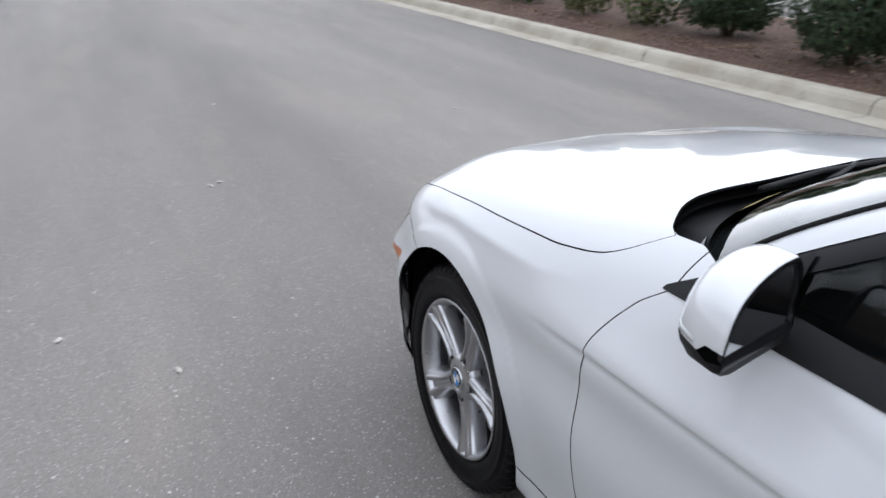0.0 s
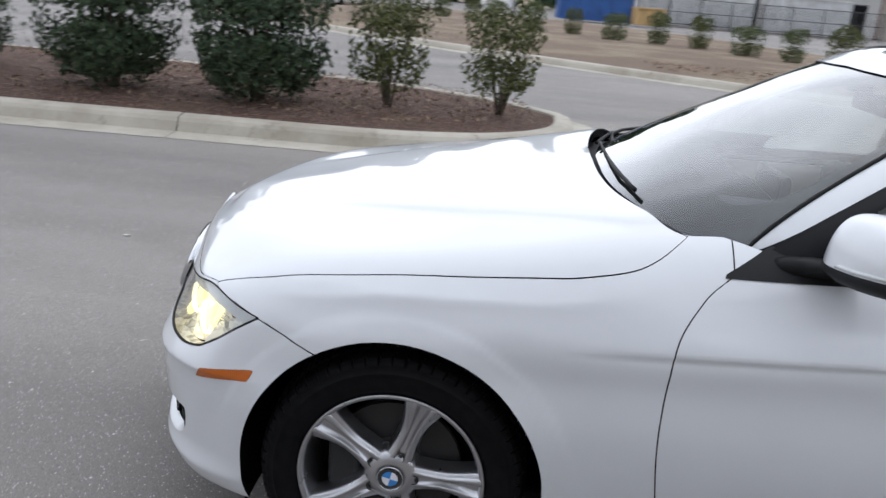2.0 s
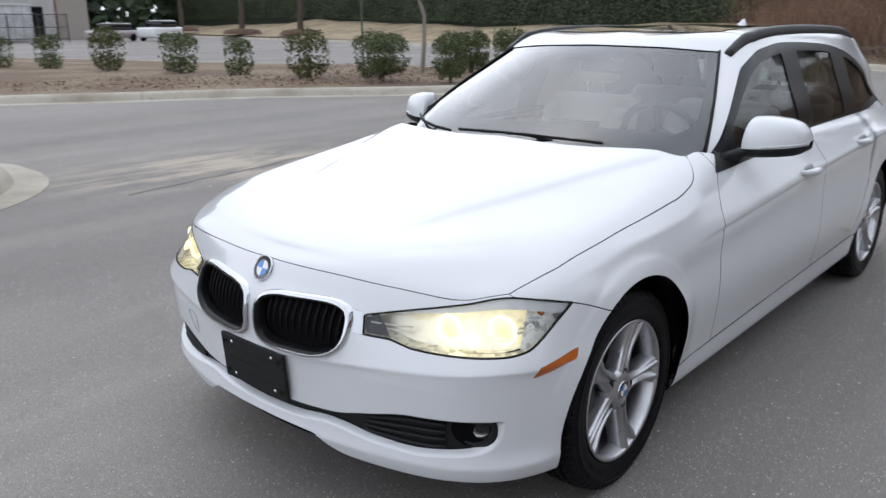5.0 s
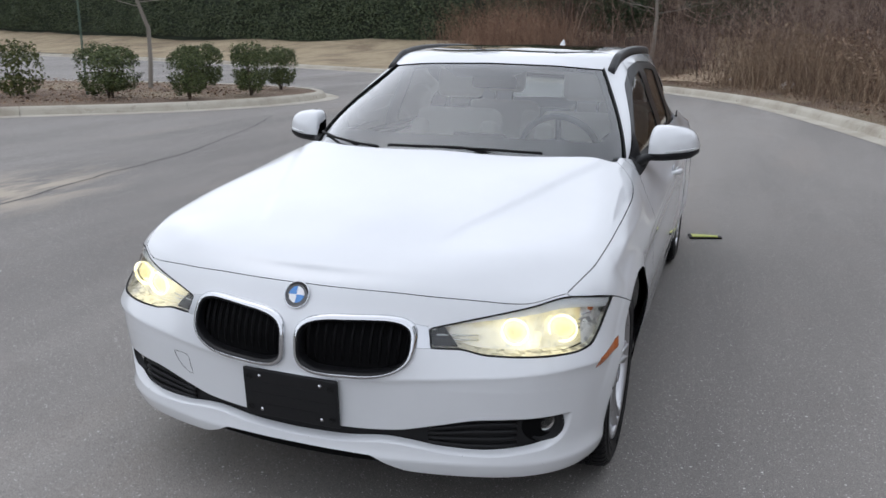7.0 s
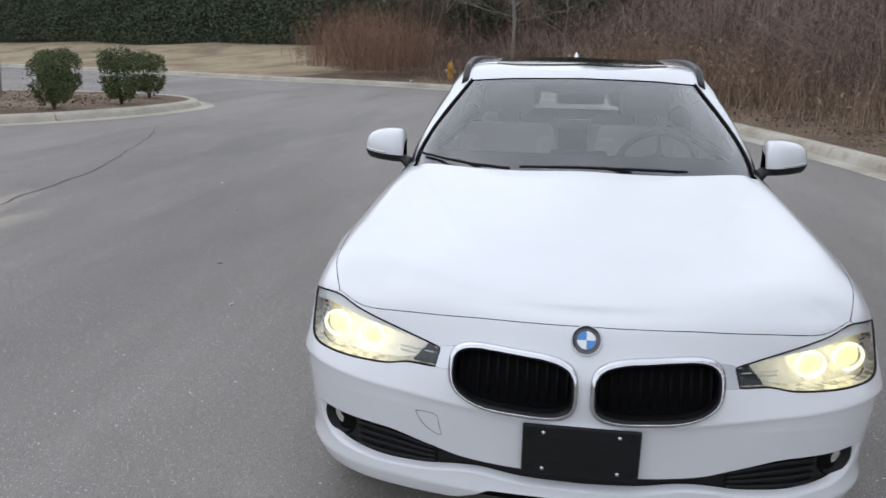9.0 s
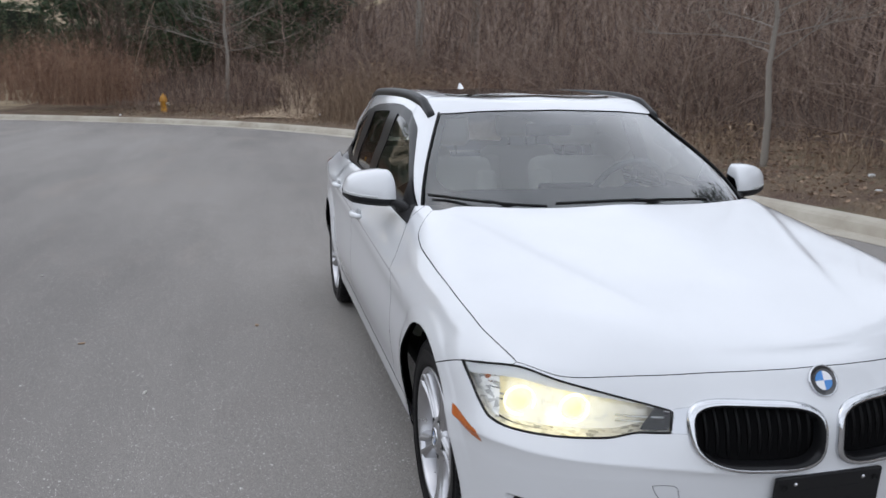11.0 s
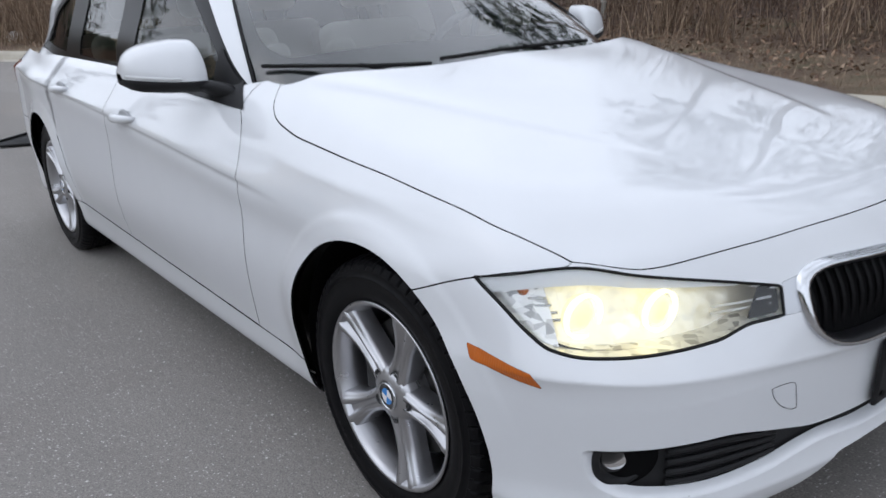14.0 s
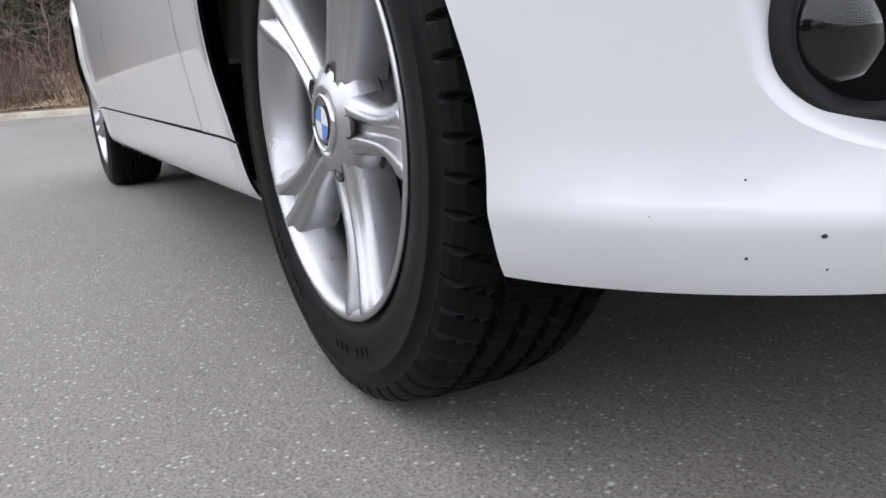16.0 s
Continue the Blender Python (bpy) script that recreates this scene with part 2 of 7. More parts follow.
_m.l.new(_pick, _sep.inputs[0])
_fleck = _m.span(_sep.outputs[0], 0.81, 0.88, 0, 1)
_near = _m.span(_stone, 0.16, 0.36, 1, 0)
_both = _m.n.new("ShaderNodeMath")
_both.operation = "MULTIPLY"
_m.l.new(_fleck, _both.inputs[0])
_m.l.new(_near, _both.inputs[1])
_base = _m.mix(_base, (0.60, 0.575, 0.545), _both.outputs[0])
_chip = _m.n.new("ShaderNodeSeparateColor")
_m.l.new(_m.cells(34, None, "F1", "Color"), _chip.inputs[0])
_rare = _m.n.new("ShaderNodeMath")
_rare.operation = "MULTIPLY"
_m.l.new(_m.span(_chip.outputs[1], 0.953, 0.958, 0, 1), _rare.inputs[0])
_m.l.new(_m.span(_m.cells(34), 0.10, 0.20, 1, 0), _rare.inputs[1])
_base = _m.mix(_base, (0.60, 0.58, 0.54), _rare.outputs[0])
_base = _m.mix(_base, (0.085, 0.082, 0.080), _m.span(_m.noise(48, 5, 0.75), 0.52, 0.70, 0, 0.42))
# sandy wash across the mouth of the side road
_sx, _sy = _m.axis("X"), _m.axis("Y")
_dx = _m.span(_sx, -4.6, -0.4, -1, 1)
_dy = _m.span(_sy, -6.6, -4.2, -1, 1)
_len = _m.n.new("ShaderNodeVectorMath")
_len.operation = "LENGTH"
_cmb = _m.n.new("ShaderNodeCombineXYZ")
_m.l.new(_dx, _cmb.inputs[0])
_m.l.new(_dy, _cmb.inputs[1])
_m.l.new(_cmb.outputs[0], _len.inputs[0])
_sand = _m.span(_len.outputs["Value"], 0.45, 1.0, 0.9, 0)
_sandn = _m.n.new("ShaderNodeMath")
_sandn.operation = "MULTIPLY"
_m.l.new(_sand, _sandn.inputs[0])
_m.l.new(_m.span(_m.noise(1.6, 5, 0.6, _m.stretched((0.6, 2.0, 1))), 0.44, 0.58, 0, 1), _sandn.inputs[1])
_base = _m.mix(_base, (0.40, 0.345, 0.275), _sandn.outputs[0])
_m.set("Base Color", _base)
_m.bump(_m.mix(_grit, _stone, 0.35), 0.5, 0.004)
asphalt = _m.m

_m = Mat("dry_winter_grass", (0.2, 0.16, 0.09), 0.95)
_big = _m.noise(0.5, 5, 0.6)
_fib = _m.noise(26, 6, 0.75)
_c = _m.mix((0.38, 0.305, 0.195), (0.22, 0.165, 0.105), _m.span(_big, 0.42, 0.66, 0, 1))
_c = _m.mix(_c, (0.13, 0.125, 0.06), _m.span(_m.noise(1.7, 4), 0.56, 0.75, 0, 0.5))
_c = _m.mix(_c, (0.09, 0.065, 0.042), _m.span(_fib, 0.52, 0.78, 0, 0.7))
_m.set("Base Color", _c).bump(_fib, 1.0, 0.05)
ground_mat = _m.m

_m = Mat("leafy_verge_grass", (0.2, 0.16, 0.09), 0.95)
_fib = _m.noise(30, 6, 0.75)
_c = _m.mix((0.225, 0.165, 0.105), (0.135, 0.085, 0.058), _m.span(_m.noise(0.8, 5, 0.6), 0.42, 0.62, 0, 1))
_c = _m.mix(_c, (0.105, 0.105, 0.048), _m.span(_m.noise(2.1, 4), 0.54, 0.72, 0, 0.7))
_c = _m.mix(_c, (0.055, 0.038, 0.027), _m.span(_fib, 0.50, 0.72, 0, 0.75))
_m.set("Base Color", _c).bump(_fib, 1.0, 0.05)
verge_mat = _m.m

_m = Mat("wood_floor_litter", (0.08, 0.055, 0.04), 0.95)
_fib = _m.noise(14, 6, 0.75)
_c = _m.mix((0.17, 0.115, 0.082), (0.07, 0.05, 0.038), _m.span(_fib, 0.40, 0.68, 0, 1))
_m.set("Base Color", _c).bump(_fib, 1.0, 0.08)
litter_mat = _m.m

_m = Mat("pine_bark_mulch", (0.11, 0.06, 0.04), 0.95)
_chip = _m.cells(38, _m.stretched((1, 1.8, 1)), "F1", "Color")
_sep = _m.n.new("ShaderNodeSeparateColor")
_m.l.new(_chip, _sep.inputs[0])
_c = _m.ramp(_sep.outputs[0], (0.0, (0.045, 0.024, 0.018)), (0.45, (0.10, 0.052, 0.036)), (0.85, (0.155, 0.090, 0.062)), (1.0, (0.24, 0.17, 0.12)))
_c = _m.mix(_c, (0.16, 0.105, 0.065), _m.span(_m.noise(0.8, 5), 0.5, 0.72, 0, 0.6))
_m.set("Base Color", _c).bump(_m.cells(38, _m.stretched((1, 1.8, 1))), 1.0, 0.03)
mulch = _m.m

_m = Mat("straw_and_mulch", (0.2, 0.13, 0.08), 0.95)
_fib = _m.noise(22, 6, 0.75)
_c = _m.mix((0.190, 0.135, 0.095), (0.27, 0.215, 0.145), _m.span(_m.noise(0.45, 4), 0.45, 0.62, 0, 1))
_c = _m.mix(_c, (0.07, 0.042, 0.03), _m.span(_fib, 0.48, 0.72, 0, 0.8))
_m.set("Base Color", _c).bump(_fib, 1.0, 0.04)
straw = _m.m

_m = Mat("kerb_concrete", (0.42, 0.39, 0.33), 0.9)
_big = _m.noise(1.1, 6, 0.65)
_c = _m.mix((0.44, 0.41, 0.345), (0.30, 0.265, 0.21), _m.span(_big, 0.40, 0.70, 0, 1))
_c = _m.mix(_c, (0.16, 0.135, 0.10), _m.span(_m.noise(6, 6, 0.7), 0.56, 0.78, 0, 0.7))
_m.set("Base Color", _c).bump(_m.noise(90, 4), 0.35, 0.006)
concrete = _m.m


def smooth_line(pts, step=0.4, closed=False):
    """Catmull-Rom through points of the plan, at even steps."""
    p = [Vector((*q, 0)) for q in pts]
    out = []
    n = len(p)
    for i in range(n if closed else n - 1):
        if closed:
            a, b, c, d = p[i - 1], p[i], p[(i + 1) % n], p[(i + 2) % n]
        else:
            a, b, c, d = p[max(i - 1, 0)], p[i], p[i + 1], p[min(i + 2, n - 1)]
        m = max(1, int((c - b).length / step))
        for k in range(m):
            t = k / m
            out.append(0.5 * ((2 * b) + (c - a) * t + (2 * a - 5 * b + 4 * c - d) * t * t + (3 * b - a - 3 * c + d) * t ** 3))
    if not closed:
        out.append(p[-1])
    return out


def sideways(line, closed=False):
    """The unit normals to the left of a line in the plan."""
    out = []
    n = len(line)
    for i in range(n):
        d = line[(i + 1) % n if closed else min(i + 1, n - 1)] - line[i - 1 if closed else max(i - 1, 0)]
        out.append(Vector((-d.y, d.x, 0)).normalized())
    return out


def sectioned(line, closed, length=3.0, joint=0.012):
    """Points at which joints part a long kerb into cast lengths; returns the line and the indices of the joints."""
    pts = list(line) + ([line[0]] if closed else [])
    out, gaps, run = [pts[0]], set(), 0.0
    for a, b in zip(pts, pts[1:]):
        d = (b - a).length
        while run + d >= length:
            t = (length - run) / max(d, 1e-6)
            p = a + (b - a) * t
            u = (b - a).normalized() * joint
            gaps.add(len(out))
            out += [p, p + u]
            a, d, run = p + u, max((b - p).length - joint, 1e-4), 0.0
        out.append(b)
        run += d
    if closed:
        out.pop()
    return out, gaps


def along(name, line, profile, material, closed=False, label="", category=""):
    """A strip with a profile of (across, height) swept along a line in the plan, cast in lengths with open joints."""
    line, gaps = sectioned(line, closed)
    nor = sideways(line, closed)
    v = np.array([[(p + n * a).x, (p + n * a).y, z] for p, n in zip(line, nor) for a, z in profile])
    k, m = len(profile), len(line)
    f = [(i * k + j, ((i + 1) % m) * k + j, ((i + 1) % m) * k + j + 1, i * k + j + 1)
         for i in range(m if closed else m - 1) if i not in gaps for j in range(k - 1)]
    ob = new(name, mesh_of(name, (v, f), material, smooth=False))
    return tagged(ob, label, category, kind="structure")


# plain ground out to the horizon, and the asphalt sheet on it
bm = bmesh.new()
bmesh.ops.create_grid(bm, x_segments=8, y_segments=8, size=1500)
bmesh.ops.translate(bm, verts=bm.verts, vec=(0, 0, -0.06))
ground = part("ground", bm, ground_mat, None, "dry winter grass and earth reaching to the horizon")
tagged(ground, category="ground", kind="structure")
bm = bmesh.new()
bmesh.ops.create_grid(bm, x_segments=2, y_segments=2, size=1.0, matrix=Matrix.LocRotScale((0, -45, 0), None, (95, 75, 1)))
road = part("road", bm, asphalt, None, "worn grey asphalt road with fine pale stones")
tagged(road, category="road", kind="structure")

# the kerb on the wooded side: gutter pan and kerb swept along its line
LEFT_KERB = [(45, 7.4), (20, 6.0), (8, 5.3), (2, 4.9), (-3, 4.35), (-9, 3.4), (-13.7, 2.3), (-17, 1.2), (-20, -0.6), (-22.5, -3),
             (-24.8, -6.8), (-26.6, -11.5), (-29.5, -17.3), (-33.5, -28), (-38, -43), (-42, -60), (-48, -84), (-50, -112)]
# profile: across to the inside of the bed, height
KERB = [(0, 0.004), (0.30, 0.012), (0.34, 0.10), (0.37, 0.135), (0.41, 0.15), (0.52, 0.155), (0.55, 0.14), (0.56, 0.02)]
left_line = list(reversed(smooth_line(LEFT_KERB, 0.5)))
kerb_left = along("kerb_left", list(reversed(left_line)), [(-a, z) for a, z in KERB], concrete, False, "pale concrete kerb and gutter beside the wooded verge", "kerb")


BANK = ((0, 0.5, 3, 7, 12, 18, 30, 60, 90), (0.13, 0.15, 0.25, 0.60, 1.15, 1.75, 3.6, 10.0, 17.0))


def bank_height(d):
    return float(np.interp(d, *BANK))


def verge():
    """The bank beyond the kerb, rising towards the woods."""
    line = list(reversed(left_line))
    nor = sideways(line)
    steps = [0.53, 0.7, 1.2, 2, 3, 4, 5, 6, 7, 8, 9, 10, 12, 14, 16, 18, 21, 25, 30, 40, 60, 90]
    v = []
    for p, n in zip(line, nor):
        for d in steps:
            q = p - n * d
            h = bank_height(d) * (1 + 0.02 * min(40, max(0, -25 - q.y))) + 0.05 * min(1, d / 3) * noise.noise((q.x * 0.7, q.y * 0.7, 0)) + (0.25 * noise.noise((q.x * 0.15, q.y * 0.15, 3)) if d > 6 else 0)
            v.append((q.x, q.y, h))
    k, m = len(steps), len(line)
    f = [(i * k + j, i * k + j + 1, (i + 1) * k + j + 1, (i + 1) * k + j) for i in range(m - 1) for j in range(k - 1)]
    me = mesh_of("verge", (np.array(v), f), ground_mat)
    me.materials.append(litter_mat)
    me.materials.append(verge_mat)
    for i, poly in enumerate(me.polygons):
        poly.material_index = 0 if line[i // (k - 1)].y < -10 else (1 if steps[i % (k - 1)] >= 5 else 2)
    ob = new("verge", me)
    return tagged(ob, "grassy verge with fallen leaves rising to the woods", "verge", kind="structure")


verge_ob = verge()


def bed(name, outline, rise, label, soil):
    """A raised planting bed inside a kerb, from a closed outline (anticlockwise) of the gutter's edge."""
    line = smooth_line(outline, 0.35, closed=True)
    tagged(along(name + "_kerb", line, KERB, concrete, True, "pale concrete kerb round a planting bed", "kerb"))
    nor = sideways(line, True)
    inner = [p + n * 0.53 for p, n in zip(line, nor)]
    c = sum(inner, Vector()) / len(inner)
    bm = bmesh.new()
    rings = []
    for s, h in ((0, 0.13), (0.06, 0.16), (0.15, 0.13 + rise * 0.6), (0.3, 0.13 + rise), (0.6, 0.13 + rise * 1.1)):
        rings.append([bm.verts.new(((p + (c - p) * s).x, (p + (c - p) * s).y, h + 0.02 * noise.noise((p.x * 2, p.y * 2, s * 9)))) for p in inner])
    for a, b in zip(rings, rings[1:]):
        for i in range(len(a)):
            bm.faces.new((a[i], a[(i + 1) % len(a)], b[(i + 1) % len(a)], b[i]))
    top = bm.verts.new((c.x, c.y, 0.13 + rise * 1.1))
    for i in range(len(rings[-1])):
        bm.faces.new((rings[-1][i], rings[-1][(i + 1) % len(rings[-1])], top))
    ob = part(name, bm, soil, None, label, smooth=True)
    return tagged(ob, category="planting bed", kind="structure")


NEAR_BED = [(45, -3.6), (30, -3.8), (20, -3.95), (8, -4.15), (5, -4.22), (2.9, -4.30), (1.2, -4.38), (0.45, -4.53), (-0.2, -4.82), (-0.75, -5.3), (-1.10, -5.95), (-1.20, -6.7), (-1.08, -7.4),
            (-0.2, -8.3), (1.0, -9.0), (3.0, -9.5), (8, -9.7), (20, -9.7), (45, -9.5)]
bed("near_bed", NEAR_BED, 0.10, "bark mulch bed with clipped holly bushes", mulch)
FAR_BED = [(6, -22), (1.5, -17.8), (-1.5, -15.4), (-4.5, -13.2), (-7.5, -11.2), (-9.5, -9.3), (-11, -8.35), (-12.5, -7.85), (-14.3, -7.75), (-15.6, -8.5), (-16.4, -10.0),
           (-16.6, -13.5), (-14.5, -21), (-12.5, -30), (-9, -42), (-2, -52), (8, -56), (14, -50), (13, -30)]
bed("far_bed", FAR_BED, 0.10, "mulch and dry grass island with a row of small bushes", straw)


def ribbon(name, pts, width, material, label, category, z=0.003):
    """A thin uneven band lying on the road."""
    line = smooth_line(pts, 0.12)
    nor = sideways(line)
    v = []
    for i, (p, n) in enumerate(zip(line, nor)):
        j = (0.045 * noise.noise((i * 0.35, pts[0][0], 0)) + 0.02 * noise.noise((i * 1.3, 4, pts[0][1]))) * (1 if width < 0.1 else 0.2)
        w = width * (0.6 + 0.8 * abs(noise.noise((i * 0.5, 7.0, pts[0][1]))))
        for k in (-1, 1):
            q = p + n * (j + k * w / 2)
            v.append((q.x, q.y, z))
    f = [(2 * i, 2 * i + 1, 2 * i + 3, 2 * i + 2) for i in range(len(line) - 1)]
    return tagged(new(name, mesh_of(name, (np.array(v), f), material, False)), label, category, kind="structure")


crack_mat = Mat("crack_tar", (0.03, 0.03, 0.03), 0.8).m
ribbon("road_crack", [(-1.2, -4.6), (-2.8, -4.88), (-3.9, -5.1), (-4.65, -5.2), (-5.6, -5.32), (-7.1, -5.78), (-8.7, -6.3), (-10.2, -6.95)], 0.020, crack_mat, "long dark crack along the road seam", "road crack")
line_paint = Mat("road_line_paint", (0.62, 0.62, 0.60), 0.7).m
for a, b in (((4.1, -18.7), (3.2, -20.4)), ((5.3, -26.5), (3.8, -28.4)), ((8.2, -12), (12.5, -20)), ((11.2, -12), (15.5, -20)), ((14.2, -12), (18.5, -20)), ((17.2, -12), (21.5, -20))):
    ribbon("parking_line", [a, b], 0.12, line_paint, "faded white parking line", "road marking")

# ---------------------------------------------------------------- the estate car
# Half of the body: level curves from the sill up to the middle of the bonnet, each bent round nose and tail.
NOSE = 140
XS, XE, TAIL = 0.20, -3.30, -3.82     # where the nose bends in, where the tail bends in, the tail


def level(nose, beak, zf, w, z, bend=2.6, tail=0.0, zt=None, xs=XS):
    """One level curve: nose x and beak and height at the middle, width and height along the side, tail set-in."""
    th = np.linspace(0, math.pi / 2, NOSE)
    wx = w if callable(w) else (lambda x: np.full_like(np.asarray(x, float), w))
    zx = z if callable(z) else (lambda x: np.full_like(np.asarray(x, float), z))
    a = np.array([[xs + (nose - xs) * math.cos(t) ** (2 / bend), float(wx(xs)) * math.sin(t) ** (2 / bend), 0] for t in th])
    a[:, 0] += beak * np.cos(np.clip(a[:, 1] / 0.55, 0, 1) * math.pi / 2) ** 2
    a[:, 2] = zx(a[:, 0]) if zf is None else zf + (float(zx(xs)) - zf) * np.sin(th) ** 2
    x = np.linspace(xs, XE, 230)[1:]
    b = np.stack([x, wx(x), zx(x)], 1)
    te = np.linspace(math.pi / 2, 0, 30)[1:]
    xt = TAIL + tail
    c = np.array([[XE - (XE - xt) * math.cos(t) ** 0.7, float(wx(XE)) * math.sin(t) ** 0.7, 0] for t in te])
    c[:, 2] = float(zx(XE)) + ((zt if zt is not None else float(zx(XE))) - float(zx(XE))) * np.cos(te) ** 2
    return np.r_[a, b, c]


# widths and heights along the side
SILL_W = curve1((0.3, 0.838), (-0.3, 0.838), (-2.5, 0.838), (-3.3, 0.81))
CREASE_Z = curve1((0.2, 0.690), (-0.6, 0.741), (-1.6, 0.80), (-3.3, 0.87))
CREASE_W = curve1((0.2, 0.874), (-0.2, 0.880), (-0.6, 0.886), (-1.8, 0.892), (-2.8, 0.886), (-3.3, 0.842))
BELT_Z = curve1((0.70, 0.750), (0.55, 0.753), (0.461, 0.762), (0.373, 0.782), (0.314, 0.796), (0.227, 0.813), (0.133, 0.828), (0.046, 0.842), (-0.2, 0.866), (-0.4, 0.888), (-0.7, 0.907), (-1.6, 0.926), (-2.6, 0.945), (-3.3, 0.96))
BELT_W = curve1((0.2, 0.798), (0.0, 0.806), (-0.4, 0.803), (-0.7, 0.797), (-1.6, 0.805), (-2.6, 0.792), (-3.3, 0.742))
HOOD_Z = curve1((0.66, 0.772), (0.5, 0.797), (0.35, 0.826), (0.2, 0.850), (0.0, 0.880), (-0.35, 0.938), (-0.63, 0.980), (-1.0, 1.0), (-3.3, 1.0))
MIDH_Z = curve1((0.64, 0.790), (0.5, 0.822), (0.35, 0.848), (0.2, 0.872), (0.0, 0.905), (-0.35, 0.964), (-0.63, 0.998), (-1.0, 1.02), (-3.3, 1.02))
CEN_Z = curve1((0.62, 0.800), (0.5, 0.828), (0.35, 0.857), (0.2, 0.883), (0.0, 0.916), (-0.35, 0.976), (-0.63, 1.01), (-1.0, 1.03), (-3.3, 1.03))
LEVELS = [
    level(0.68, 0.02, 0.185, lambda x: SILL_W(x) - 0.05, 0.175, 2.8, 0.10),
    level(0.718, 0.03, 0.212, SILL_W, 0.200, 3.0, 0.05),
    level(0.726, 0.03, 0.262, lambda x: SILL_W(x) + 0.017, 0.275, 3.0, 0.03),
    level(0.720, 0.034, 0.36, lambda x: CREASE_W(x) - 0.012, 0.40, 3.1, 0.01),
    level(0.722, 0.036, 0.47, lambda x: CREASE_W(x) + 0.002, 0.54, 3.15, 0.0),
    level(0.712, 0.050, 0.56, lambda x: CREASE_W(x) - 0.002, lambda x: CREASE_Z(x) - 0.07, 2.9, 0.0, 0.72),
    level(0.695, 0.065, 0.64, CREASE_W, CREASE_Z, 2.4, 0.02, 0.82),
    level(0.668, 0.050, 0.705, lambda x: BELT_W(x) + 0.052, lambda x: 0.55 * CREASE_Z(x) + 0.45 * BELT_Z(x), 2.42, 0.05, 0.90),
    level(0.652, 0.044, None, BELT_W, BELT_Z, 2.4, 0.10),
    level(0.630, 0.030, None, lambda x: BELT_W(x) - 0.105, HOOD_Z, 2.4, 0.2),
    level(0.610, 0.020, None, 0.40, MIDH_Z, 2.4, 0.4),
    level(0.573, 0.020, None, 0.0, CEN_Z, 2.4, 0.5),
]
BODY_ROWS = 200
body_grid = natural(np.array(LEVELS), BODY_ROWS)


def calm(p, times=40):
    """Irons small waves out of the nose and the bonnet."""
    k = np.clip((p[..., 0:1] - 0.22) / 0.15, 0, 1) * (p[..., 2:3] > 0.5) + np.clip((p[..., 2:3] - 0.80) / 0.03, 0, 1) * np.clip((p[..., 0:1] + 0.8) / 0.1, 0, 1)
    k = np.clip(k, 0, 1)
    for _ in range(times):
        q = p.copy()
        q[1:-1] = 0.25 * p[:-2] + 0.5 * p[1:-1] + 0.25 * p[2:]
        q[-1] = (0.5 * p[-1] + 0.5 * p[-2]) * np.array([1, 0, 1])
        r = q.copy()
        r[:, 1:-1] = 0.25 * q[:, :-2] + 0.5 * q[:, 1:-1] + 0.25 * q[:, 2:]
        r[:, 0] = (0.5 * q[:, 0] + 0.5 * q[:, 1]) * np.array([1, 0, 1])
        p = p + (r - p) * k
    return p


body_grid = calm(body_grid)


def flare(p):
    """The wheel arches stand a little proud of the sides."""
    for cx in (0.0, -2.81):
        r = np.hypot(p[..., 0] - cx, p[..., 2] - 0.32)
        side = (p[..., 1] > 0.7) * np.clip((p[..., 2] - 0.2) / 0.2, 0, 1)
        proud = 0.015
        p[..., 1] += side * proud * np.exp(-((r - 0.36) / 0.058) ** 2)
        p[..., 1] += side * 0.003 * (1 - np.clip((r - 0.428) / 0.016, 0, 1)) * np.clip((p[..., 2] - 0.40) / 0.1, 0, 1)
    return p


body_grid = flare(body_grid)


def ease(t):
    t = np.clip(t, 0, 1)
    return t * t * (3 - 2 * t)


# the edge of the bonnet along the wings
HOOD_Y = curve1((0.461, 0.740), (0.38, 0.770), (0.30, 0.792), (0.20, 0.802), (0.05, 0.809), (-0.15, 0.812), (-0.35, 0.811), (-0.45, 0.803), (-0.51, 0.793), (-0.56, 0.772), (-0.60, 0.740), (-0.63, 0.708))


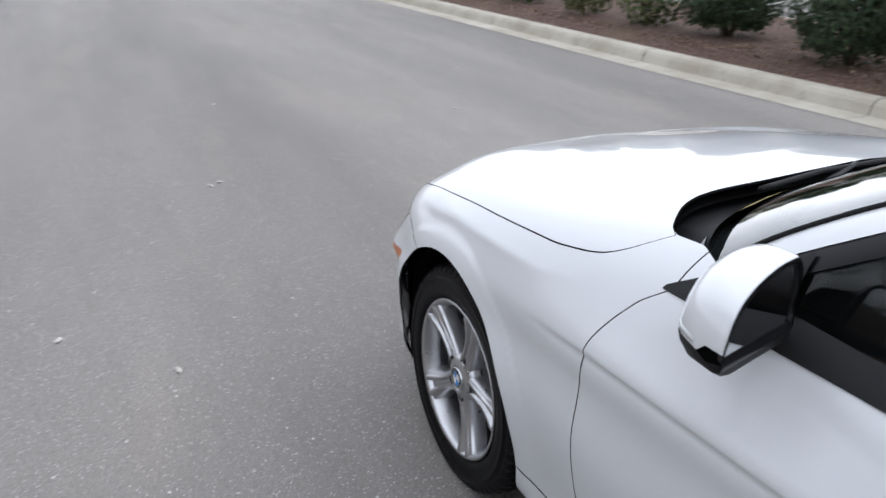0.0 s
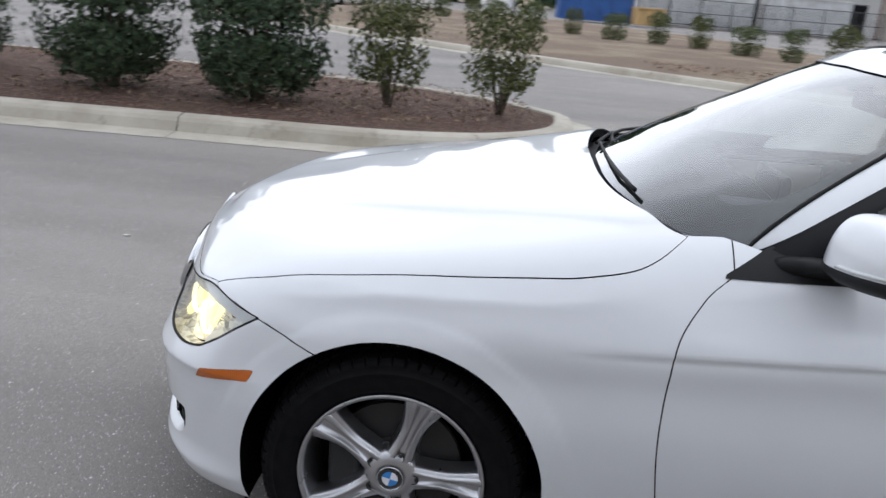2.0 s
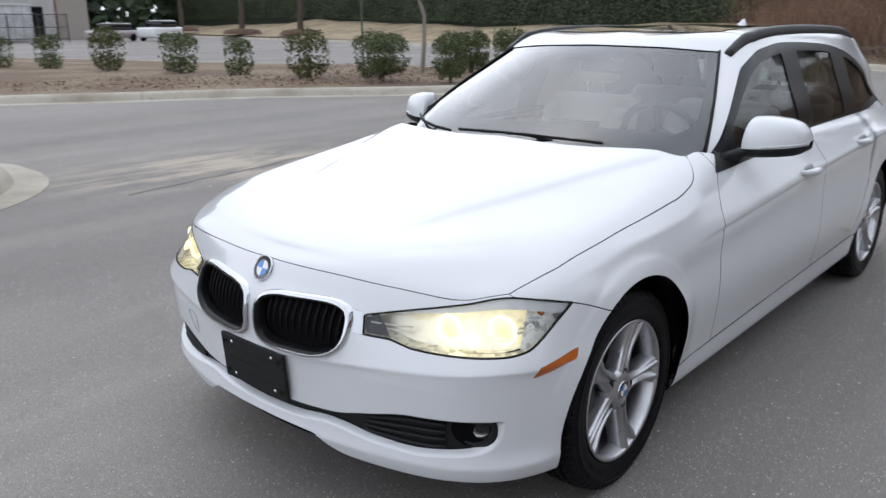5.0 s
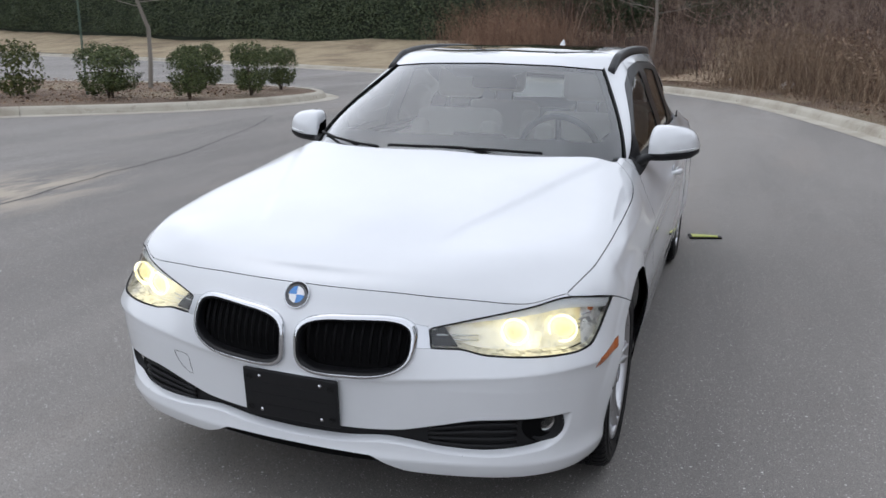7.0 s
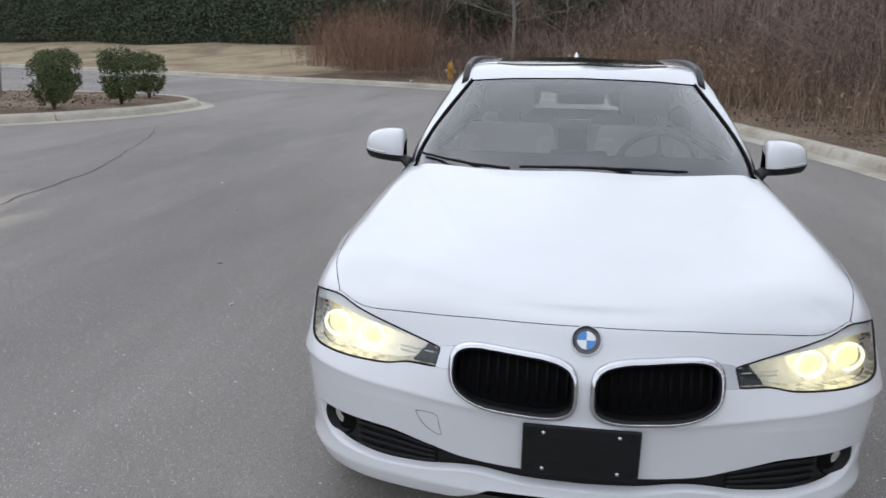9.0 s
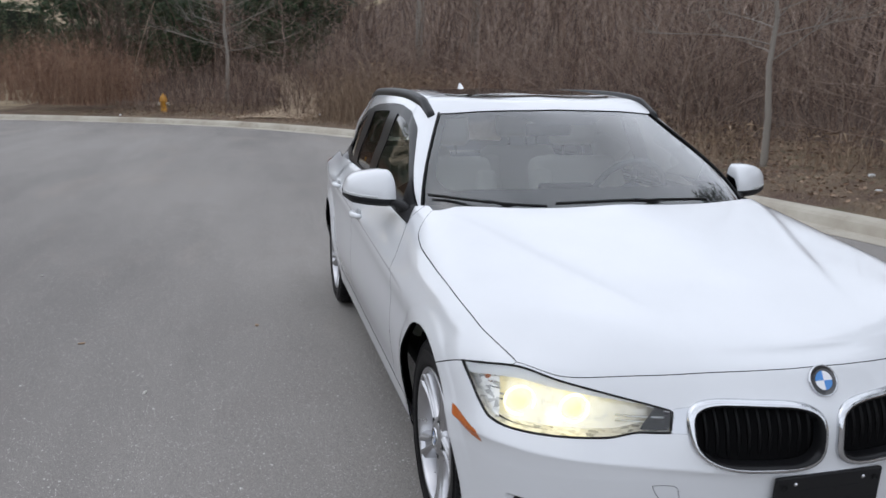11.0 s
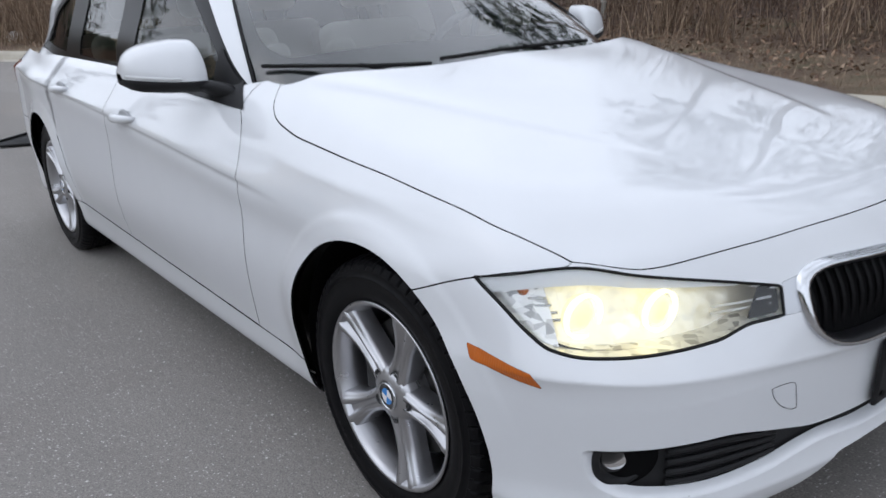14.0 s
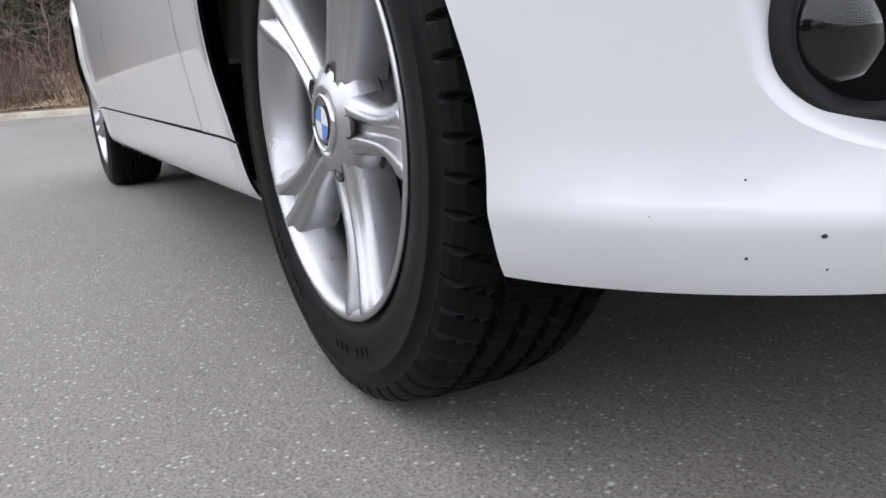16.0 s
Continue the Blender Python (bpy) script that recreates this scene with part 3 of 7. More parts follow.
def styled(p):
    """The hollow under the shoulder crease, and the raised middle of the bonnet."""
    x, y, z = p[..., 0], p[..., 1], p[..., 2]
    fade = np.clip((-0.36 - x) / 0.25, 0, 1) * np.clip((3.6 + x) / 0.3, 0, 1) * (y > 0.8)
    under = CREASE_Z(x) - z
    y -= 0.010 * fade * ease((under + 0.002) / 0.012) * np.exp(-np.maximum(under, 0) / 0.045)
    line = 0.24 + 0.42 * np.clip((0.60 - x) / 1.1, 0, 1)
    top = (z > 0.74) * ease((0.64 - x) / 0.60) * (x > -0.8)
    z += 0.009 * top / (1 + np.exp(np.clip((y - line) / 0.009, -40, 40)))
    # the ridge on top of the wing, just outside the bonnet
    d = y - (HOOD_Y(x) + 0.036)
    wing_top = ease((0.34 - x) / 0.2) * ease((x + 0.62) / 0.40) * (z > 0.70)
    ridge = 0.007 * wing_top * np.where(d < 0, np.exp(-np.abs(d) / 0.030), np.exp(-np.abs(d) / 0.014))
    z += ridge
    y += 0.6 * ridge
    # the fold across the bumper, and its lower lip
    nose = np.clip((x - 0.30) / 0.15, 0, 1)
    fold = 0.494 + 0.055 * np.clip(y / 0.66, 0, 1.2)
    out = 0.012 * nose * np.where(z > fold, np.exp(-np.abs(z - fold) / 0.055), np.exp(-np.abs(z - fold) / 0.020))
    lip = np.where(z > 0.271, 0.010 * np.clip((0.325 - z) / 0.054, 0, 1) ** 1.6, 0.010 - 0.35 * (0.271 - z))
    out = out + nose * np.where(z < 0.325, np.maximum(lip, -0.02), 0)
    d = np.hypot(x - 0.1, y) + 1e-6
    x += out * (x - 0.1) / d
    y += out * y / d
    return p


body_grid = styled(body_grid)


BODY = (body_grid.reshape(-1, 3), grid_faces(*body_grid.shape[:2]))


def normals(g):
    n = np.cross(np.gradient(g, axis=1), np.gradient(g, axis=0))
    n /= np.linalg.norm(n, axis=2, keepdims=True) + 1e-9
    return n


body_nor = normals(body_grid)
body_nor *= np.sign((body_nor * (body_grid - np.array([-1.5, 0, 0.5]))).sum(2, keepdims=True))
_front = ease((body_grid[..., 0:1] - 0.34) / 0.12) * ease((body_grid[..., 2:3] - 0.70) / 0.03) * ease((0.62 - body_grid[..., 1:2]) / 0.10)
for _ in range(30):
    _q = body_nor.copy()
    _q[1:-1, 1:-1] = 0.2 * (body_nor[1:-1, 1:-1] + body_nor[:-2, 1:-1] + body_nor[2:, 1:-1] + body_nor[1:-1, :-2] + body_nor[1:-1, 2:])
    body_nor = body_nor + (_q - body_nor) * _front
for edge in (body_nor[:, 0], body_nor[:, -1], body_nor[-1]):
    edge[:, 1] = 0
    edge /= np.linalg.norm(edge, axis=1, keepdims=True) + 1e-9
body_nor[-1] = body_nor[-2] * np.array([1, 0, 1])
body_nor /= np.linalg.norm(body_nor, axis=2, keepdims=True) + 1e-9


def glevel(nose, zf, w, z, xs, bend=2.0, tail=-3.6, zt=None):
    th = np.linspace(0, math.pi / 2, 80)
    a = np.array([[xs + (nose - xs) * math.cos(t) ** (2 / bend), float(w(xs)) * math.sin(t) ** (2 / bend), 0] for t in th])
    a[:, 2] = zf + (float(z(xs)) - zf) * np.sin(th) ** 2
    xe = -3.15
    x = np.linspace(xs, xe, 150)[1:]
    b = np.stack([x, w(x), z(x)], 1)
    te = np.linspace(math.pi / 2, 0, 30)[1:]
    c = np.array([[xe - (xe - tail) * math.cos(t) ** 0.8, float(w(xe)) * math.sin(t) ** 0.8, 0] for t in te])
    c[:, 2] = float(z(xe)) + ((zt if zt is not None else float(z(xe))) - float(z(xe))) * np.cos(te) ** 2
    return np.r_[a, b, c]


def const(v):
    return lambda x: np.full_like(np.asarray(x, float), v)


ROOF_Z = curve1((-1.3, 1.335), (-1.6, 1.372), (-2.1, 1.385), (-2.7, 1.372), (-3.15, 1.335), (-3.4, 1.30))
ROOF_C = curve1((-1.2, 1.345), (-1.6, 1.395), (-2.1, 1.412), (-2.7, 1.400), (-3.15, 1.365), (-3.4, 1.33))
GLEVELS = [
    glevel(-0.41, 0.93, const(0.775), const(0.90), -0.95, 2.5, -3.72),
    glevel(-0.50, 0.985, curve1((-0.9, 0.762), (-1.6, 0.778), (-2.6, 0.762), (-3.15, 0.715)), const(0.965), -0.97, 2.5, -3.70),
    glevel(-0.80, 1.15, curve1((-1.1, 0.70), (-1.7, 0.718), (-2.6, 0.695), (-3.15, 0.645)), const(1.15), -1.17, 2.2, -3.60),
    glevel(-1.11, 1.315, curve1((-1.3, 0.620), (-1.7, 0.640), (-2.6, 0.618), (-3.15, 0.575)), lambda x: ROOF_Z(x) - 0.055, -1.43, 2.1, -3.45),
    glevel(-1.20, 1.350, curve1((-1.4, 0.560), (-1.8, 0.585), (-2.6, 0.57), (-3.15, 0.54)), lambda x: ROOF_Z(x) - 0.004, -1.50, 2.1, -3.38),
    glevel(-1.26, 1.368, curve1((-1.4, 0.37), (-3.15, 0.36)), lambda x: 0.5 * ROOF_Z(x) + 0.5 * ROOF_C(x) + 0.006, -1.52, 2.1, -3.34),
    glevel(-1.28, 1.374, const(0.0), ROOF_C, -1.52, 2.1, -3.32),
]
cab_grid = natural(np.array(GLEVELS), 80)
CAB = (cab_grid.reshape(-1, 3), grid_faces(*cab_grid.shape[:2]))


car = thing("estate_car", label="white estate car with lit headlamps parked on the asphalt", category="car")
GAP = 0.0017

# lines that part the panels
HOOD_F = curve1((0, 0.6905), (0.06, 0.690), (0.15, 0.682), (0.288, 0.656), (0.453, 0.612), (0.643, 0.542), (0.732, 0.461), (0.8, 0.38))
HOOD_R = curve1((0, -0.457), (0.18, -0.462), (0.33, -0.474), (0.46, -0.492), (0.55, -0.514), (0.62, -0.543), (0.67, -0.574), (0.70, -0.602), (0.714, -0.63))
DOOR_X = curve1((0.30, -0.632), (0.572, -0.598), (0.747, -0.605), (0.862, -0.664), (0.911, -0.721))
SILL_Z = curve1((-0.317, 0.290), (-0.63, 0.297), (-2.45, 0.335))
WING_Z = curve1((0.05, 0.60), (0.189, 0.656), (0.314, 0.705), (0.39, 0.725), (0.461, 0.738), (0.475, 0.80), (0.7, 0.95))
LAMP_T = curve1((0.609, 0.661), (0.97, 0.716), (1.112, 0.735), (1.31, 0.711))
LAMP_B = curve1((0.609, 0.611), (0.70, 0.611), (0.80, 0.597), (0.93, 0.594), (1.059, 0.597), (1.13, 0.607), (1.183, 0.632), (1.248, 0.673), (1.31, 0.709))
FOG_T = curve1((0, 0.347), (0.16, 0.347), (0.31, 0.354), (0.42, 0.376), (0.57, 0.405), (0.77, 0.409))
FOG_B = curve1((0, 0.312), (0.16, 0.315), (0.29, 0.326), (0.35, 0.322), (0.45, 0.309), (0.57, 0.304), (0.66, 0.310), (0.72, 0.319), (0.75, 0.334), (0.768, 0.360), (0.778, 0.408))
LIP_Z = curve1((0, 0.281), (0.24, 0.277), (0.29, 0.253), (0.36, 0.233), (0.46, 0.229), (0.6, 0.227), (0.75, 0.223), (0.9, 0.205))


HOOD_FZ = curve1((0, 0.7605), (0.06, 0.760), (0.29, 0.752), (0.39, 0.744), (0.54, 0.733), (0.64, 0.724), (0.733, 0.735))


def hood_in(v):
    x, y, z = v.T
    return np.minimum.reduce([HOOD_Y(x) - y, (HOOD_F(y) - x) * 0.75 + np.clip(z - HOOD_FZ(y), -0.05, 0.05) * 0.75, x - HOOD_R(y), z - 0.6])


def lamp_in(v):
    x, y, z = v.T
    a = np.arctan2(y, x - 0.1)
    return np.minimum.reduce([LAMP_T(a) - z, z - LAMP_B(a), (a - 0.609) * 0.6, (1.31 - a) * 0.6])


def bar_in(v):
    """The bright bar between the grille and the lamp."""
    x, y, z = v.T
    a = np.arctan2(y, x - 0.1)
    return np.minimum.reduce([LAMP_T(np.maximum(a, 0.61)) + 0.005 + (0.609 - a) * 0.12 - z, z - 0.611, (0.609 - a) * 0.6, (a - 0.50) * 0.6])


def kidney_in(v, grow=0.0):
    x, y, z = v.T
    cz, hz = 0.604, 0.081 + grow
    inner, outer = 0.022 - grow, 0.362 + grow
    outer = outer - 0.034 * np.clip((0.604 - z) / 0.07, 0, 1.2) ** 2
    cy, hy = (inner + outer) / 2, (outer - inner) / 2
    q = (np.abs((y - cy) / hy) ** 3.8 + np.abs((z - cz - 0.006 * (y - 0.19) / 0.16) / hz) ** 3.8) ** (1 / 3.8)
    return np.where(x > 0.6, (1 - q) * 0.07, -0.1)


_ys = np.r_[np.linspace(0, 0.66, 40), np.linspace(0.67, 0.778, 24)]
FOG_POLY = np.r_[np.c_[_ys, FOG_B(_ys)], np.c_[_ys, FOG_T(_ys)][::-1], [[-0.2, float(FOG_T(0))], [-0.2, float(FOG_B(0))]]]


def fog_in(v, grow=0.0):
    """Distance inside the lower opening, as seen from the front."""
    y, z = v[:, 1], v[:, 2]
    out = np.full(len(v), -0.2)
    near = (v[:, 0] > 0.40) & (z < 0.50) & (z > 0.22)
    q = np.c_[y, z][near]
    d, inside = np.full(len(q), 9.0), np.zeros(len(q), bool)
    for (ay, az), (by, bz) in zip(FOG_POLY, np.roll(FOG_POLY, -1, 0)):
        ey, ez = by - ay, bz - az
        t = np.clip(((q[:, 0] - ay) * ey + (q[:, 1] - az) * ez) / (ey * ey + ez * ez + 1e-12), 0, 1)
        d = np.minimum(d, np.hypot(q[:, 0] - ay - t * ey, q[:, 1] - az - t * ez))
        inside ^= ((az > q[:, 1]) != (bz > q[:, 1])) & (q[:, 0] < ey * (q[:, 1] - az) / (ez if abs(ez) > 1e-9 else 1e-9) + ay)
    out[near] = np.where(inside, d, -d) + grow
    return out


def amber_in(v):
    x, y, z = v.T
    mid = 0.5635 + (0.405 - x) * 0.17
    lean = x + (z - mid) * 0.55
    return np.minimum.reduce([0.0125 - np.abs(z - mid), 0.477 - lean, lean - 0.336, y - 0.7])


def deck(v):
    """Positive where the body shows: not under the cabin."""
    x, y, z = v.T
    edge = np.interp(x, (-3.6, -3.0, -0.92, -0.80, -0.70), (0.727, 0.775, 0.775, 0.752, 0.711))
    return np.maximum.reduce([y - edge, x - HOOD_R(y), 0.90 - z])


def arch(v, r=0.363):
    """Positive outside the wheel openings, which are a little taller than wide."""
    a = (np.hypot((v[:, 0] - 0.003) / 0.366, (v[:, 2] - 0.325) / 0.380) - 1) * 0.37 - (r - 0.363)
    b = (np.hypot((v[:, 0] + 2.81) / 0.362, (v[:, 2] - 0.325) / 0.374) - 1) * 0.37 - (r - 0.363)
    return np.where(v[:, 1] > 0.5, np.minimum(a, b), 1.0)


def multi(vf, *fields):
    for f in fields:
        vf = clip(vf, f)
    return vf


def X(v):
    return v[:, 0]


def Y(v):
    return v[:, 1]


def Z(v):
    return v[:, 2]



SKIN = (np.c_[BODY[0], body_nor.reshape(-1, 3)], BODY[1])
shell = multi(SKIN, arch, deck)
PAINTED = dict(weld=2e-5, thick=0.006)


def pair(name, vf, material, label="", **how):
    """The same panel on both flanks."""
    piece(name, vf, material, car, label, **how)
    return piece(name, mirrored(vf), material, car, label, **how)


hood = clip(shell, lambda v: hood_in(v) - 0.0013)
piece("bonnet", both(hood), paint, car, **PAINTED)
rest = clip(shell, lambda v: -hood_in(v) - 0.0013)
front = multi(rest, lambda v: np.minimum(WING_Z(X(v)) - Z(v), X(v) - 0.05) - GAP, lambda v: -lamp_in(v) - GAP,
              lambda v: -bar_in(v) - 0.0005, lambda v: -kidney_in(v, 0.004), lambda v: -fog_in(v, 0.009), lambda v: -amber_in(v) - 0.0006,
              lambda v: np.maximum(Z(v) - LIP_Z(Y(v)), 0.30 - X(v)))
piece("front_bumper", both(front), paint, car, "white painted bumper cover with small stone chips", **PAINTED)
wing = multi(rest, lambda v: np.maximum(Z(v) - WING_Z(X(v)), 0.05 - X(v)) - GAP, lambda v: -lamp_in(v) - GAP, lambda v: X(v) - DOOR_X(Z(v)) - GAP,
             lambda v: np.maximum(Z(v) - SILL_Z(X(v)), X(v) + 0.3) - GAP)
pair("front_wing", wing, paint, **PAINTED)


def rear_door_back(v):
    x, y, z = v.T
    return np.minimum(x + 2.60 - 0.10 * np.clip((0.9 - z) / 0.4, 0, 1), np.hypot(x + 2.81, z - 0.325) - 0.435)


flank = multi(rest, lambda v: Z(v) - SILL_Z(X(v)) - 0.003, lambda v: Y(v) - 0.5)
door_f = multi(flank, lambda v: DOOR_X(Z(v)) - X(v) - GAP, lambda v: X(v) + 1.715 - GAP)
door_r = multi(flank, lambda v: -1.715 - X(v) - GAP, lambda v: rear_door_back(v) - GAP)
doors = {}
for side, s in (("left", 1), ("right", -1)):
    for key, vf in (("front", door_f), ("rear", door_r)):
        doors[side, key] = piece(key + "_door", vf if s > 0 else mirrored(vf), paint, car, **PAINTED)
sill = multi(rest, lambda v: SILL_Z(X(v)) - Z(v) - 0.003, lambda v: -0.3 - X(v), lambda v: X(v) + 2.5)
pair("sill", sill, paint, **PAINTED)
tail = multi(rest, lambda v: -1.9 - X(v), lambda v: np.maximum(-rear_door_back(v) - GAP, -2.5 - X(v)),
             lambda v: np.maximum(Z(v) - SILL_Z(X(v)) - GAP, -2.5 - X(v)))


def tail_lamp_in(v):
    x, y, z = v.T
    return np.minimum.reduce([-3.40 - x + (z - 0.8) * 0.5, z - 0.74, 0.905 - z, y - 0.25])


tail_panel = multi(tail, lambda v: -tail_lamp_in(v) - GAP, lambda v: np.maximum(Z(v) - 0.62, X(v) + 3.22) - GAP)
piece("rear_quarter", both(tail_panel), paint, car, **PAINTED)
piece("rear_bumper", both(multi(tail, lambda v: np.minimum(0.62 - Z(v), -3.22 - X(v)) - GAP)), paint, car, **PAINTED)
tail_red = Mat("tail_lamp_red", (0.35, 0.01, 0.012), 0.12, Coat_Weight=1.0).m
pair("tail_lamp", clip(tail, lambda v: tail_lamp_in(v)), tail_red, "dark red tail lamp", thick=0.01)

# near-black inner skin, added as the shade behind the gaps and openings
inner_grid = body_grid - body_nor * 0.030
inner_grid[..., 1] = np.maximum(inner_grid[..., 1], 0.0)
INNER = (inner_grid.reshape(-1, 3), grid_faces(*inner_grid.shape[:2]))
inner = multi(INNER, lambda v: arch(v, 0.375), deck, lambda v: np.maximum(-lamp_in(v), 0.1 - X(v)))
piece("gap_shade_skin", both(inner), gap_shade_black, car, "near-black skin added for the shade behind the panel gaps")
bm = bmesh.new()
box(bm, (-3.55, -0.70, 0.19), (0.30, 0.70, 0.24), 0.02)
box(bm, (0.28, -0.62, 0.212), (0.60, 0.62, 0.26), 0.02)
part("underbody", bm, black_plastic, car, "black underbody tray")

# lamps at the corners
amber = Mat("amber_lens", (0.46, 0.105, 0.004), 0.3, Coat_Weight=0.3)
_a = amber.n.new("ShaderNodeTexWave")
_a.inputs["Scale"].default_value = 60
amber.l.new(amber.coord(), _a.inputs["Vector"])
amber.bump(_a.outputs["Fac"], 0.3, 0.002)
amber = amber.m
pair("side_marker", clip(shell, amber_in), amber, "amber side marker lens", thick=0.008)
pair("grille_bar", multi(shell, bar_in, lambda v: -kidney_in(v, 0.004)), satin_chrome, "bright metal bar beside the grille", thick=0.006)
LIPS = (0.009, 0.0065, 0.004, 0.0015, -0.001, -0.0035)


def fog_rim():
    """The rounded edge that turns from the bumper's skin into the lower opening."""
    near = clip((BODY[0], BODY[1]), lambda v: np.minimum(fog_in(v, 0.03), X(v) - 0.42))
    strips, n = [[], []], 0
    for a, b in zip(LIPS, LIPS[1:]):
        v, f = multi(near, lambda q: fog_in(q, a), lambda q: -fog_in(q, b))
        u = np.clip((fog_in(v) + LIPS[0]) / (LIPS[0] - LIPS[-1]), 0, 1)
        depth = 0.024 * u ** 1.7
        d = np.stack([X(v) - 0.1, Y(v), 0 * u], 1)
        d /= np.linalg.norm(d, axis=1, keepdims=True)
        strips[0].append(v - d * depth[:, None])
        strips[1] += [tuple(j + n for j in p) for p in f]
        n += len(v)
    return np.concatenate(strips[0]), strips[1]


piece("fog_surround", both(fog_rim()), paint, car, "white rounded rim of the lower opening", weld=3e-4)


def clear(name, tint, gloss=1.5, lift=1.0):
    """Thin glass: straight through with a tint, and a reflection that grows towards the edge."""
    m = Mat(name)
    fr = m.n.new("ShaderNodeFresnel")
    fr.inputs["IOR"].default_value = gloss
    see = m.n.new("ShaderNodeBsdfTransparent")
    see.inputs["Color"].default_value = (*tint, 1)
    shine = m.n.new("ShaderNodeBsdfGlossy")
    shine.inputs["Roughness"].default_value = 0.0
    k = m.n.new("ShaderNodeMath")
    k.operation = "MULTIPLY"
    k.inputs[1].default_value = lift
    k.use_clamp = True
    mix = m.n.new("ShaderNodeMixShader")
    m.l.new(fr.outputs["Fac"], k.inputs[0])
    m.l.new(k.outputs[0], mix.inputs["Fac"])
    m.l.new(see.outputs[0], mix.inputs[1])
    m.l.new(shine.outputs[0], mix.inputs[2])
    m.l.new(mix.outputs[0], m.n["Material Output"].inputs["Surface"])
    return m.m


screen_glass = clear("windscreen_glass", (0.88, 0.95, 0.95), 1.52, 2.5)
side_glass = clear("side_window_glass", (0.55, 0.60, 0.58), 1.52, 1.2)
dark_glass = clear("privacy_glass", (0.30, 0.33, 0.32), 1.52, 1.2)
lamp_glass = clear("headlamp_lens", (0.97, 0.98, 0.98), 1.45, 1.7)

# the two bulbs of a headlamp: place and radius of the ring
BULBS = ((0.492, 0.738, 0.648, 0.041), (0.565, 0.616, 0.645, 0.039))
lamp_grid = body_grid - body_nor * 0.003
LENS = (lamp_grid.reshape(-1, 3), BODY[1])
lens = clip(LENS, lamp_in)
reflector = Mat("lamp_reflector", (0.70, 0.70, 0.70), 0.28, 0.4)
# random grey for each cell: painted reflections of the small facets
_cell = reflector.cells(55, reflector.stretched((1, 1, 1.6)), "F1", "Color")
_sep = reflector.n.new("ShaderNodeSeparateColor")
reflector.l.new(_cell, _sep.inputs[0])
reflector.set("Base Color", reflector.ramp(_sep.outputs[0], (0.0, (0.30, 0.30, 0.30)), (0.2, (0.62, 0.62, 0.62)), (0.6, (0.88, 0.88, 0.87)), (1.0, (0.97, 0.97, 0.96))))
reflector.bump(_sep.outputs[1], 0.6, 0.006)
reflector = reflector.m
lit = Mat("lit_bulb", (1, 0.9, 0.6), 0.4)
lit.b.inputs["Emission Color"].default_value = (1.0, 0.88, 0.40, 1)
lit.b.inputs["Emission Strength"].default_value = 0.5
lit = lit.m
halo = Mat("lit_ring", (1, 0.9, 0.6), 0.4)
halo.b.inputs["Emission Color"].default_value = (1.0, 0.95, 0.66, 1)
halo.b.inputs["Emission Strength"].default_value = 1.0
halo = halo.m
# bulb light on the bowl is painted as emission that fades with distance
glow_bowl = Mat("painted_glow_reflector", (0.62, 0.61, 0.57), 0.25, 0.5)
_abs = glow_bowl.n.new("ShaderNodeVectorMath")
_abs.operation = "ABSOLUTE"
glow_bowl.l.new(glow_bowl.coord(), _abs.inputs[0])
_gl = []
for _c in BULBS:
    _d = glow_bowl.n.new("ShaderNodeVectorMath")
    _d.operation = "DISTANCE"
    glow_bowl.l.new(_abs.outputs[0], _d.inputs[0])
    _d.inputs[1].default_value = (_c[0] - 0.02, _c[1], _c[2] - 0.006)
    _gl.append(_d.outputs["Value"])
_min = glow_bowl.n.new("ShaderNodeMath")
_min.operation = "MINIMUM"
glow_bowl.l.new(_gl[0], _min.inputs[0])
glow_bowl.l.new(_gl[1], _min.inputs[1])
_fall = glow_bowl.ramp(glow_bowl.span(_min.outputs[0], 0.0, 0.22, 0, 1), (0.0, (1, 1, 1)), (0.30, (0.66, 0.66, 0.66)), (0.52, (0.38, 0.38, 0.38)), (0.78, (0.12, 0.12, 0.12)), (1.0, (0.0, 0.0, 0.0)))
_fleck = glow_bowl.mix(_fall, (0, 0, 0), glow_bowl.span(glow_bowl.noise(38, 3), 0.52, 0.75, 0, 0.55))
glow_bowl.set("Emission Color", glow_bowl.ramp(_fall, (0.0, (1.0, 0.82, 0.40)), (0.5, (1.0, 0.87, 0.45)), (1.0, (1.0, 0.91, 0.54))))
glow_bowl.set("Emission Strength", glow_bowl.mix((0, 0, 0), _fleck, 0.60))
glow_bowl.bump(glow_bowl.cells(42), 0.4, 0.004)
glow_bowl = glow_bowl.m
brow_mat = Mat("lamp_brow", (0.82, 0.83, 0.84), 0.25).m


def ordered(edges):
    """The corners of a closed rim, in order."""
    link = {}
    for a, b in edges:
        link.setdefault(a, []).append(b)
        link.setdefault(b, []).append(a)
    start = edges[0][0]
    out, last, at = [start], None, start
    while True:
        nxt = [q for q in link[at] if q != last]
        if not nxt or nxt[0] == start or len(out) > len(edges) + 1:
            break
        last, at = at, nxt[0]
        out.append(at)
    return out + [start]


